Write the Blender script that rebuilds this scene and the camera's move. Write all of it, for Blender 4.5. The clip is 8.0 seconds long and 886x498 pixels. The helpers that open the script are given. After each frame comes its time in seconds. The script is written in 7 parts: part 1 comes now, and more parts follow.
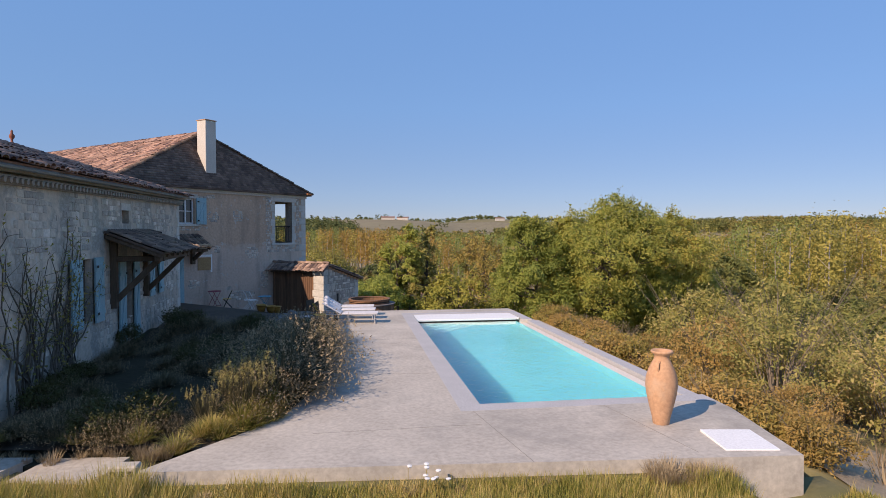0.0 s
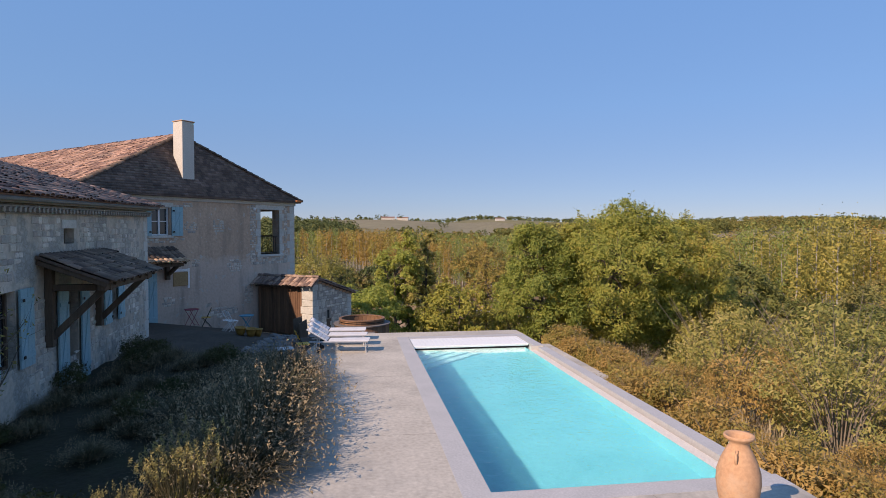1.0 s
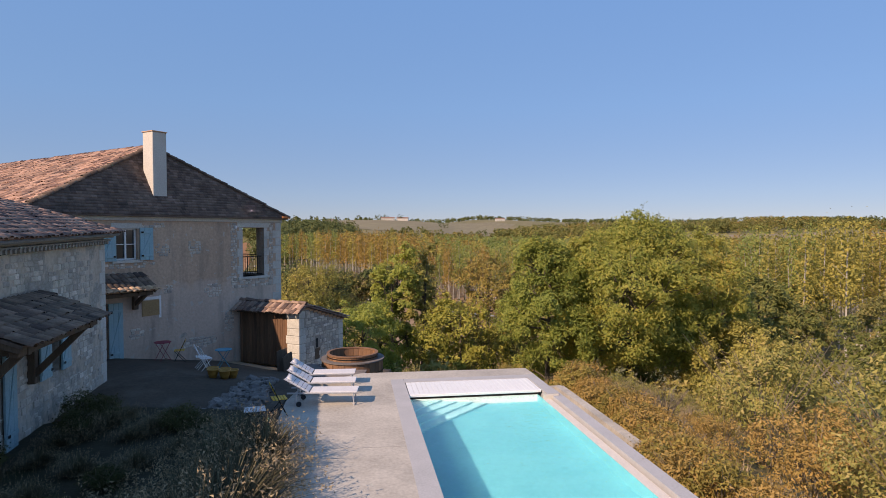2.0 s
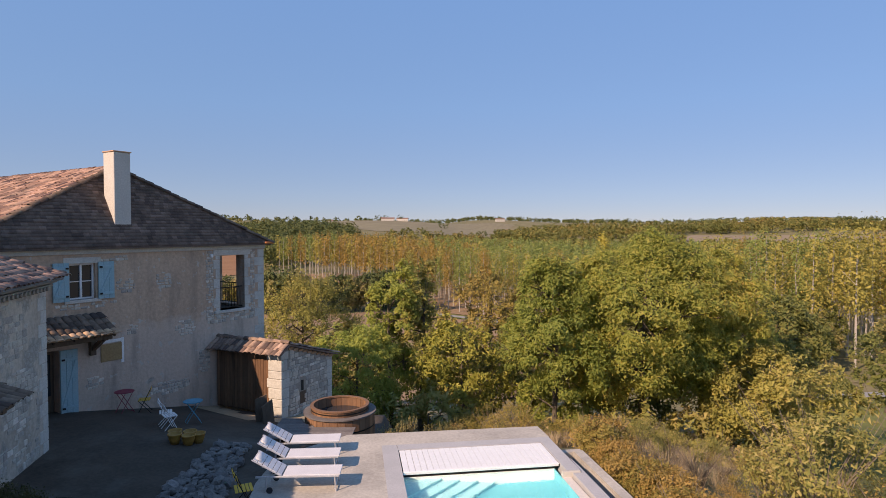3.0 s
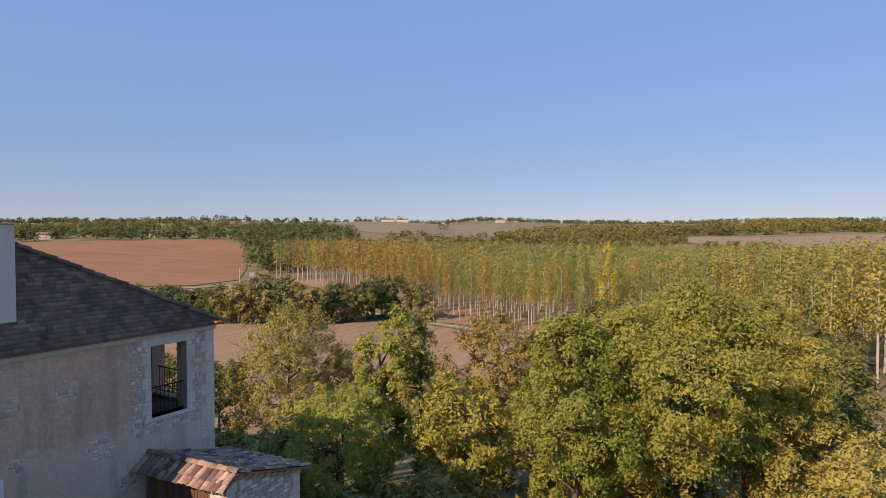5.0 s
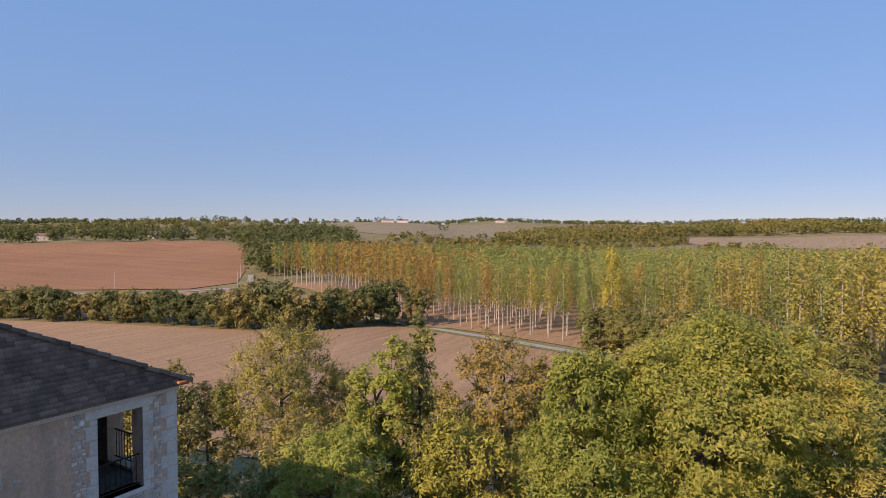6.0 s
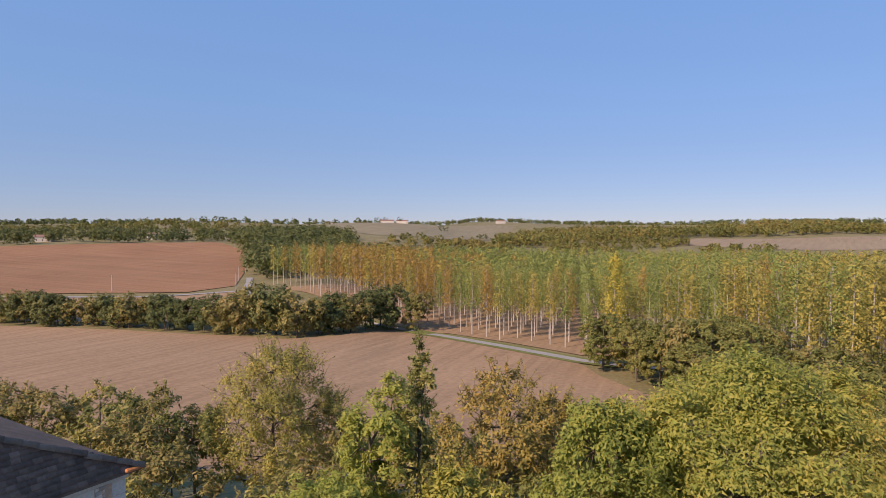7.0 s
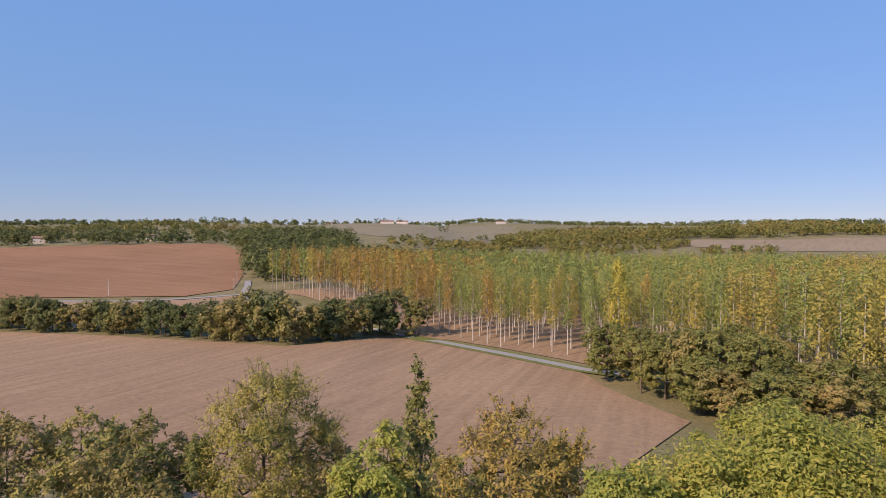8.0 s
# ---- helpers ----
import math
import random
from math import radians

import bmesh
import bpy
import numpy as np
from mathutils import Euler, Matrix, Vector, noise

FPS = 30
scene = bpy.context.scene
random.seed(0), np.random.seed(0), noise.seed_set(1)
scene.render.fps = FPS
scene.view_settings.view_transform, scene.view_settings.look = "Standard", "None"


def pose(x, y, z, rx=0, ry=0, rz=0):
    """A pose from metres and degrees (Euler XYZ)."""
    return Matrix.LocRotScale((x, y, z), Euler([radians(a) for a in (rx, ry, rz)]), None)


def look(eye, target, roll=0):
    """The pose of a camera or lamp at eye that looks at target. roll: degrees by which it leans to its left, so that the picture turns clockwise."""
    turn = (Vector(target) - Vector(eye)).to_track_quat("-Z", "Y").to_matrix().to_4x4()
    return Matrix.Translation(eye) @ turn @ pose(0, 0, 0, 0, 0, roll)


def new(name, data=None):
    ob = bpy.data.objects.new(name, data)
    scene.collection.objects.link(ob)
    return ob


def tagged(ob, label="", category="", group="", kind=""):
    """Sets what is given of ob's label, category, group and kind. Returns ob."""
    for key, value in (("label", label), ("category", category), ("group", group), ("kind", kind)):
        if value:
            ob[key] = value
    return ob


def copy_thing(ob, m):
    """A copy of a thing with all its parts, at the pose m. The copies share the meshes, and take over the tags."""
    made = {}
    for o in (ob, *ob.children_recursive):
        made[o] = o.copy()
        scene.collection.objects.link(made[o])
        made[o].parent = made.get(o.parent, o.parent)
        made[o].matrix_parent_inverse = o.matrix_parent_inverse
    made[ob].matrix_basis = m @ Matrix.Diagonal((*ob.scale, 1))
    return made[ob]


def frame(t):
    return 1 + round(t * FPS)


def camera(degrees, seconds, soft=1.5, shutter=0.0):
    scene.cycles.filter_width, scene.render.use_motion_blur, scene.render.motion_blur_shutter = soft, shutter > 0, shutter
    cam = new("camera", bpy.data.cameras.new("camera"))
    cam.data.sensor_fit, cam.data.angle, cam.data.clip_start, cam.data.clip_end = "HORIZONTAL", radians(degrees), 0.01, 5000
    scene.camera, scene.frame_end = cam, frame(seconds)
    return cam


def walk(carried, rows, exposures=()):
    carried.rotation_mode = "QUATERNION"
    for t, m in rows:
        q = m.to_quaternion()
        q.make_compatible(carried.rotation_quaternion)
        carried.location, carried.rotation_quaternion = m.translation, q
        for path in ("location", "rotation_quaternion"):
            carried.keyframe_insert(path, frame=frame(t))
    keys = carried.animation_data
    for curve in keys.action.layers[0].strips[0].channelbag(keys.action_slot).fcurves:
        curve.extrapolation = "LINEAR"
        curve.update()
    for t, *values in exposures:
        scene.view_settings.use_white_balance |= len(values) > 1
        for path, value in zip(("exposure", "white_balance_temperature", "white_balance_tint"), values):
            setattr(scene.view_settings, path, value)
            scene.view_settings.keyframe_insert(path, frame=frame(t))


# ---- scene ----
cam = camera(73.76, 8.0, soft=0.55)
EYES = [
    (0.00, -0.000, 0.003, 3.169),
    (0.50, 0.001, 1.246, 3.368),
    (1.00, -0.005, 2.516, 3.676),
    (1.50, -0.010, 3.812, 4.079),
    (2.00, -0.013, 5.129, 4.560),
    (2.50, -0.013, 6.468, 5.102),
    (3.00, -0.011, 7.826, 5.689),
    (3.50, -0.008, 9.205, 6.304),
    (4.00, -0.008, 10.602, 6.936),
    (4.50, -0.012, 12.016, 7.573),
    (5.00, -0.022, 13.447, 8.208),
    (5.50, -0.041, 14.889, 8.841),
    (6.00, -0.068, 16.339, 9.475),
    (6.50, -0.101, 17.789, 10.121),
    (7.00, -0.136, 19.230, 10.797),
    (7.50, -0.165, 20.651, 11.528),
    (8.00, -0.179, 22.035, 12.350),
]
walk(cam, [(t, look((x, y, z), (x, y + 1.0, z - 0.0316))) for t, x, y, z in EYES], [(0.0, 0.13, 7250, 25), (1.0, 0.13, 7350, 25), (3.0, 0.16, 7950, 28), (6.5, 0.18, 7700, 30), (8.0, 0.17, 7200, 29)])

# ---- daylight: clear sky, low sun from behind and to one side ----
SUN_FROM = Vector((-0.72, -0.69, 0.0)).normalized() * math.cos(radians(34)) + Vector((0, 0, math.sin(radians(34))))
world = bpy.data.worlds.new("world")
scene.world = world
world.use_nodes = True
wn = world.node_tree
sky = wn.nodes.new("ShaderNodeTexSky")
sky.sky_type, sky.sun_disc = "NISHITA", False
sky.sun_elevation, sky.sun_rotation = radians(34), math.atan2(SUN_FROM.x, SUN_FROM.y)
sky.air_density, sky.dust_density, sky.ozone_density = 0.55, 0.0, 5.0
wn.nodes["Background"].inputs["Strength"].default_value = 0.18
veil = wn.nodes.new("ShaderNodeMix")
veil.data_type = "RGBA"
veil.inputs[0].default_value, veil.inputs[7].default_value = 0.72, (0.93, 1.9, 3.2, 1)
wn.links.new(sky.outputs[0], veil.inputs[6])
# the clear sky deepens from a lilac horizon to a fuller blue overhead
height = wn.nodes.new("ShaderNodeSeparateXYZ")
wn.links.new(wn.nodes.new("ShaderNodeTexCoord").outputs["Generated"], height.inputs[0])
depth = wn.nodes.new("ShaderNodeValToRGB")
depth.color_ramp.elements[0].position, depth.color_ramp.elements[0].color = 0.0, (0.98, 0.8, 0.7, 1)
depth.color_ramp.elements[1].position, depth.color_ramp.elements[1].color = 0.42, (0.82, 1.06, 1.26, 1)
for p_, c_ in ((0.06, (1.0, 0.91, 0.84, 1)), (0.2, (0.91, 1.03, 1.08, 1))):
    depth.color_ramp.elements.new(p_).color = c_
wn.links.new(height.outputs[2], depth.inputs[0])
tone = wn.nodes.new("ShaderNodeMix")
tone.data_type, tone.blend_type = "RGBA", "MULTIPLY"
tone.inputs[0].default_value = 1.0
wn.links.new(veil.outputs[2], tone.inputs[6])
wn.links.new(depth.outputs[0], tone.inputs[7])
wn.links.new(tone.outputs[2], wn.nodes["Background"].inputs["Color"])
sun = new("sun", bpy.data.lights.new("sun", "SUN"))
sun.data.energy, sun.data.angle, sun.data.color = 4.8, radians(0.5), (1.0, 0.88, 0.7)
sun.rotation_euler = SUN_FROM.to_track_quat("Z", "Y").to_euler()

# ---- materials ----
def ramp(nt, fac, stops):
    n = nt.nodes.new("ShaderNodeValToRGB")
    el = n.color_ramp.elements
    el[0].position, el[0].color = stops[0][0], (*stops[0][1], 1)
    el[1].position, el[1].color = stops[-1][0], (*stops[-1][1], 1)
    for p, c in stops[1:-1]:
        e = el.new(p)
        e.color = (*c, 1)
    nt.links.new(fac, n.inputs[0])
    return n.outputs[0]


def tex(nt, kind, scale, coords, detail=6.0, stretch=(1, 1, 1), rough=0.6):
    mp = nt.nodes.new("ShaderNodeMapping")
    mp.inputs["Scale"].default_value = stretch
    nt.links.new(coords, mp.inputs[0])
    if kind == "noise":
        n = nt.nodes.new("ShaderNodeTexNoise")
        n.inputs["Detail"].default_value, n.inputs["Roughness"].default_value = detail, rough
    else:
        n = nt.nodes.new("ShaderNodeTexVoronoi")
        if kind == "edge":
            n.feature = "DISTANCE_TO_EDGE"
    n.inputs["Scale"].default_value = scale
    nt.links.new(mp.outputs[0], n.inputs["Vector"])
    return n.outputs[0]


def mixc(nt, fac, a, b, mode="MIX"):
    n = nt.nodes.new("ShaderNodeMix")
    n.data_type, n.blend_type = "RGBA", mode
    for s, v in ((n.inputs[0], fac), (n.inputs[6], a), (n.inputs[7], b)):
        if isinstance(v, (int, float)):
            s.default_value = v
        elif isinstance(v, tuple):
            s.default_value = (*v, 1)
        else:
            nt.links.new(v, s)
    return n.outputs[2]


def mat(name, rough=0.8, metal=0.0):
    m = bpy.data.materials.new(name)
    m.use_nodes = True
    nt = m.node_tree
    b = nt.nodes["Principled BSDF"]
    b.inputs["Roughness"].default_value, b.inputs["Metallic"].default_value = rough, metal
    if "Specular IOR Level" in b.inputs:
        b.inputs["Specular IOR Level"].default_value = 0.3
    co = nt.nodes.new("ShaderNodeTexCoord").outputs["Object"]
    geo = nt.nodes.new("ShaderNodeNewGeometry")
    return m, nt, b, co, geo


def bump(nt, b, height, strength=0.4, dist=0.02):
    n = nt.nodes.new("ShaderNodeBump")
    n.inputs["Strength"].default_value, n.inputs["Distance"].default_value = strength, dist
    nt.links.new(height, n.inputs["Height"])
    nt.links.new(n.outputs[0], b.inputs["Normal"])


def surface(name, dark, light, coarse, fine, rough=0.85, stain=None, relief=0.4, dist=0.02, world_co=False, island=0.0, piece=0.0, stretch=(1, 1, 1), metal=0.0):
    """A rough surface: colour between dark and light by two scales of noise, with an optional stain colour."""
    m, nt, b, co, geo = mat(name, rough, metal)
    if world_co:
        co = geo.outputs["Position"]
    n1, n2 = tex(nt, "noise", coarse, co, stretch=stretch), tex(nt, "noise", fine, co, stretch=stretch)
    c = ramp(nt, n1, [(0.3, dark), (0.7, light)])
    mid = tuple((p + q) / 2 for p, q in zip(dark, light))
    c = mixc(nt, 0.45, c, ramp(nt, n2, [(0.3, tuple(0.75 * v for v in mid)), (0.7, tuple(min(1.2 * v, 0.95) for v in light))]))
    if stain:
        n3 = tex(nt, "noise", coarse * 0.45, co, 8, stretch, 0.7)
        c = mixc(nt, ramp(nt, n3, [(0.5, (0, 0, 0)), (0.68, (0.8, 0.8, 0.8))]), c, stain)
    if island or piece:
        src = geo.outputs["Random Per Island"]
        if piece:
            src = nt.nodes.new("ShaderNodeObjectInfo").outputs["Random"]
        k = max(island, piece)
        c = mixc(nt, 1.0, c, ramp(nt, src, [(0.0, (1 - k, 1 - k, 1 - k * 0.9)), (0.8, (1.0, 1.0, 1.0)), (1.0, (1.25, 1.25, 1.3))]), "MULTIPLY")
    nt.links.new(c, b.inputs["Base Color"])
    bump(nt, b, n2, relief, dist)
    return m


def leafy(name, stops, trans=0.35, patch=0.12):
    """Foliage: the hue goes from leaf to leaf and from patch to patch."""
    m, nt, b, co, geo = mat(name, 0.6)
    wide = tex(nt, "noise", patch, geo.outputs["Position"], 3)
    add = nt.nodes.new("ShaderNodeMath")
    add.operation = "MULTIPLY_ADD"
    nt.links.new(geo.outputs["Random Per Island"], add.inputs[0])
    add.inputs[1].default_value = 0.55
    sub = nt.nodes.new("ShaderNodeMath")
    sub.operation = "MULTIPLY_ADD"
    nt.links.new(wide, sub.inputs[0])
    sub.inputs[1].default_value, sub.inputs[2].default_value = 1.1, -0.32
    nt.links.new(sub.outputs[0], add.inputs[2])
    c = ramp(nt, add.outputs[0], stops)
    nt.links.new(c, b.inputs["Base Color"])
    b.inputs["Specular IOR Level"].default_value = 0.2
    if trans:
        tr = nt.nodes.new("ShaderNodeBsdfTranslucent")
        nt.links.new(c, tr.inputs[0])
        mx = nt.nodes.new("ShaderNodeMixShader")
        mx.inputs[0].default_value = trans
        nt.links.new(b.outputs[0], mx.inputs[1])
        nt.links.new(tr.outputs[0], mx.inputs[2])
        nt.links.new(mx.outputs[0], nt.nodes["Material Output"].inputs["Surface"])
    return m


CONCRETE = surface("poured_concrete", (0.31, 0.28, 0.24), (0.54, 0.495, 0.43), 0.7, 13, 0.85, (0.25, 0.235, 0.21), 0.25, 0.008)
COPING = surface("grey_coping", (0.36, 0.36, 0.36), (0.46, 0.45, 0.45), 1.5, 30, 0.8, None, 0.2, 0.005)
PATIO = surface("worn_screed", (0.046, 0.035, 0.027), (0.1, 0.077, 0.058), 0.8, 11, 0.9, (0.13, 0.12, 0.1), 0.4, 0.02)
SOIL = surface("planting_soil", (0.022, 0.02, 0.012), (0.05, 0.045, 0.026), 1.2, 9, 0.95, (0.03, 0.036, 0.014), 0.8, 0.05)


def wall_material(name, plaster_dark, plaster_light, stone_share, wash=None):
    """Old lime plaster worn through to rubble stone in patches."""
    m, nt, b, co, geo = mat(name, 0.92)
    n1, n2 = tex(nt, "noise", 0.55, co, 7), tex(nt, "noise", 9.0, co, 6)
    c = ramp(nt, n1, [(0.3, plaster_dark), (0.7, plaster_light)])
    c = mixc(nt, 0.55, c, ramp(nt, n2, [(0.36, tuple(0.74 * v for v in plaster_light)), (0.64, tuple(min(0.95, 1.12 * v) for v in plaster_light))]))
    if wash:
        sep = nt.nodes.new("ShaderNodeSeparateXYZ")
        nt.links.new(co, sep.inputs[0])
        edge_n = tex(nt, "noise", 0.9, co, 5)
        up = nt.nodes.new("ShaderNodeMath")
        up.operation = "MULTIPLY_ADD"
        nt.links.new(edge_n, up.inputs[0])
        up.inputs[1].default_value = 2.6
        nt.links.new(sep.outputs[2], up.inputs[2])
        level = nt.nodes.new("ShaderNodeMath")
        level.operation = "MULTIPLY"
        nt.links.new(up.outputs[0], level.inputs[0])
        level.inputs[1].default_value = 0.1
        c = mixc(nt, ramp(nt, level.outputs[0], [(0.345, (0.75, 0.75, 0.75)), (0.385, (0, 0, 0))]), c, ramp(nt, n2, [(0.3, tuple(0.85 * v for v in wash)), (0.7, wash)]))
    streak = tex(nt, "noise", 1.0, co, 6, (2.2, 2.2, 0.35))
    c = mixc(nt, ramp(nt, streak, [(0.5, (0, 0, 0)), (0.75, (0.55, 0.55, 0.55))]), c, (0.2, 0.18, 0.15))
    spots = tex(nt, "noise", 3.4, co, 6)
    c = mixc(nt, ramp(nt, spots, [(0.6, (0, 0, 0)), (0.64, (0.8, 0.8, 0.8))]), c, (0.58, 0.56, 0.51))
    cells, edge = tex(nt, "cells", 5.5, co, stretch=(1, 1, 1.5)), tex(nt, "edge", 5.5, co, stretch=(1, 1, 1.5))
    stone = ramp(nt, n2, [(0.25, (0.3, 0.28, 0.25)), (0.75, (0.55, 0.52, 0.46))])
    stone = mixc(nt, ramp(nt, edge, [(0.02, (1, 1, 1)), (0.07, (0, 0, 0))]), stone, (0.36, 0.33, 0.28))
    patch = tex(nt, "noise", 0.8, co, 5)
    mask = ramp(nt, patch, [(stone_share, (0, 0, 0)), (stone_share + 0.05, (1, 1, 1))])
    c = mixc(nt, mask, c, stone)
    big = tex(nt, "noise", 0.22, co, 5)
    c = mixc(nt, 0.55, c, ramp(nt, big, [(0.35, (0.55, 0.53, 0.5)), (0.65, (1.0, 0.98, 0.95))]), "MULTIPLY")
    nt.links.new(c, b.inputs["Base Color"])
    h = mixc(nt, mask, n2, edge)
    bump(nt, b, h, 0.5, 0.03)
    return m


PLASTER = wall_material("lime_plaster", (0.48, 0.33, 0.235), (0.66, 0.465, 0.34), 0.68, (0.72, 0.57, 0.475))
WING_PLASTER = wall_material("limewashed_rubble", (0.42, 0.35, 0.28), (0.7, 0.6, 0.495), 0.5)
RUBBLE = surface("rubble_stone", (0.38, 0.335, 0.275), (0.66, 0.595, 0.5), 3, 20, 0.9, None, 0.5, 0.02, piece=0.35)
MORTAR = surface("lime_mortar", (0.25, 0.225, 0.19), (0.35, 0.32, 0.275), 4, 25, 0.95)
DRESSED = surface("dressed_limestone", (0.45, 0.43, 0.38), (0.62, 0.59, 0.53), 2, 18, 0.88, (0.36, 0.33, 0.28), 0.3, 0.01)
TILE = surface("clay_roof_tile", (0.29, 0.135, 0.09), (0.56, 0.355, 0.26), 1.6, 12, 0.9, (0.2, 0.16, 0.135), 0.5, 0.02, island=0.75)
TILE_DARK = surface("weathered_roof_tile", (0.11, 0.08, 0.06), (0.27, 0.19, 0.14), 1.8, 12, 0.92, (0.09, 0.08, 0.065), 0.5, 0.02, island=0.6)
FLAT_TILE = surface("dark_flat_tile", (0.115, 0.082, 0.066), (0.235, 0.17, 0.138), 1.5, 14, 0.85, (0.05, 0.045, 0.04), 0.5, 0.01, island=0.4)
RENDER_WHITE = surface("cream_render", (0.5, 0.46, 0.41), (0.6, 0.56, 0.5), 1.5, 20, 0.9, (0.5, 0.46, 0.4), 0.2, 0.005)
TERRACOTTA = surface("terracotta", (0.42, 0.22, 0.12), (0.58, 0.35, 0.21), 3, 18, 0.85, (0.5, 0.36, 0.26), 0.35, 0.01)
SHUTTER = surface("pale_blue_paint", (0.2, 0.38, 0.43), (0.28, 0.47, 0.51), 4, 25, 0.6, (0.3, 0.42, 0.43), 0.15, 0.004)
WHITE_PAINT = surface("white_paint", (0.68, 0.67, 0.64), (0.8, 0.79, 0.77), 5, 30, 0.5, None, 0.1, 0.003)
OLD_WOOD = surface("weathered_timber", (0.07, 0.05, 0.035), (0.16, 0.11, 0.075), 2, 14, 0.85, None, 0.5, 0.01, stretch=(3, 3, 0.4))
DOOR_WOOD = surface("brown_board", (0.12, 0.06, 0.032), (0.27, 0.145, 0.08), 2, 16, 0.7, (0.09, 0.05, 0.03), 0.4, 0.008, piece=0.35, stretch=(4, 4, 0.4))
CEDAR = surface("cedar_stave", (0.16, 0.08, 0.045), (0.29, 0.155, 0.085), 3, 18, 0.7, (0.2, 0.13, 0.09), 0.3, 0.006, piece=0.3, stretch=(4, 4, 0.4))
DECKING = surface("grey_decking", (0.14, 0.12, 0.11), (0.24, 0.21, 0.19), 3, 18, 0.85, None, 0.4, 0.006, piece=0.25)
IRON = surface("black_iron", (0.012, 0.012, 0.012), (0.03, 0.028, 0.026), 6, 30, 0.5, None, 0.2, 0.003, metal=0.6)
ALU = surface("pale_aluminium", (0.5, 0.5, 0.5), (0.62, 0.62, 0.63), 6, 30, 0.4, metal=0.5)
MESH_CLOTH = surface("pale_mesh_cloth", (0.56, 0.55, 0.56), (0.68, 0.67, 0.68), 3, 60, 0.85)
YELLOW = surface("yellow_paint", (0.6, 0.34, 0.03), (0.7, 0.42, 0.05), 5, 30, 0.5)
RED = surface("dark_red_paint", (0.25, 0.03, 0.05), (0.34, 0.05, 0.08), 5, 30, 0.5)
TEAL = surface("teal_paint", (0.03, 0.22, 0.3), (0.05, 0.3, 0.4), 5, 30, 0.5)
DARK_SHEET = surface("black_sheet", (0.02, 0.02, 0.022), (0.045, 0.045, 0.05), 3, 20, 0.6)
POOL_LINER = surface("turquoise_liner", (0.075, 0.41, 0.5), (0.14, 0.53, 0.61), 0.9, 22, 0.6, None, 0.05, 0.003)
POOL_STEP = surface("pale_liner_step", (0.3, 0.64, 0.68), (0.38, 0.7, 0.74), 0.9, 22, 0.6)
POOL_LIP = surface("pale_stone_lip", (0.6, 0.53, 0.47), (0.7, 0.64, 0.57), 2, 25, 0.7)
COVER_WHITE = surface("white_slat", (0.74, 0.74, 0.73), (0.8, 0.8, 0.79), 2, 30, 0.45, None, 0.05, 0.002)
OCHRE = surface("ochre_panel", (0.28, 0.17, 0.08), (0.4, 0.26, 0.13), 3, 18, 0.9)
# near-black colour that stands in for the shade inside rooms and hollows
SHADE_DARK = surface("dark_interior", (0.02, 0.018, 0.016), (0.05, 0.045, 0.04), 2, 10, 0.9)
BARK = surface("bark", (0.07, 0.055, 0.04), (0.16, 0.13, 0.1), 3, 16, 0.95, None, 0.7, 0.03)
PALE_BARK = surface("pale_bark", (0.3, 0.27, 0.24), (0.5, 0.46, 0.41), 2, 8, 0.9)
TWIG = surface("pale_twig", (0.13, 0.105, 0.08), (0.25, 0.2, 0.15), 3, 16, 0.95)
ASPHALT = surface("pale_lane", (0.24, 0.23, 0.22), (0.34, 0.33, 0.31), 0.3, 4, 0.9)
ROCK = surface("grey_rock", (0.1, 0.093, 0.086), (0.28, 0.262, 0.24), 3, 15, 0.9, (0.15, 0.14, 0.12), 0.5, 0.03, piece=0.35)

m, nt, b, co, geo = mat("window_glass", 0.05)
b.inputs["Base Color"].default_value = (0.03, 0.035, 0.04, 1)
b.inputs["Specular IOR Level"].default_value = 0.6
GLASS = m

m, nt, b, co, geo = mat("pool_water", 0.02)
b.inputs["Base Color"].default_value = (0.75, 0.97, 1.0, 1)
b.inputs["Transmission Weight"].default_value, b.inputs["IOR"].default_value = 1.0, 1.33
b.inputs["Specular IOR Level"].default_value = 0.5
r1 = tex(nt, "noise", 4.5, geo.outputs["Position"], 3)
r2 = tex(nt, "noise", 12.0, geo.outputs["Position"], 2)
r1 = mixc(nt, 0.35, r1, r2)
bump(nt, b, r1, 0.5, 0.05)
WATER = m

OAK = leafy("broad_leaves", [(0.05, (0.1, 0.125, 0.04)), (0.4, (0.205, 0.225, 0.066)), (0.7, (0.31, 0.29, 0.09)), (1.0, (0.42, 0.33, 0.105))], 0.38)
WALNUT = leafy("walnut_leaves", [(0.05, (0.18, 0.22, 0.05)), (0.4, (0.36, 0.385, 0.088)), (0.75, (0.53, 0.46, 0.115)), (1.0, (0.65, 0.43, 0.125))], 0.5)
ACACIA = leafy("fine_leaves", [(0.05, (0.195, 0.21, 0.043)), (0.45, (0.385, 0.37, 0.076)), (0.8, (0.57, 0.455, 0.108)), (1.0, (0.72, 0.44, 0.129))])
OLIVE = leafy("dull_leaves", [(0.05, (0.128, 0.139, 0.043)), (0.5, (0.276, 0.255, 0.085)), (1.0, (0.468, 0.319, 0.128))])
SHRUB = leafy("shrub_leaves", [(0.05, (0.14, 0.15, 0.045)), (0.4, (0.3, 0.29, 0.08)), (0.7, (0.45, 0.37, 0.120)), (1.0, (0.575, 0.403, 0.204))], 0.35, 0.3)
RUST = leafy("rust_leaves", [(0.05, (0.220, 0.172, 0.052)), (0.4, (0.396, 0.265, 0.081)), (0.7, (0.495, 0.310, 0.103)), (1.0, (0.550, 0.391, 0.161))], 0.3, 0.35)
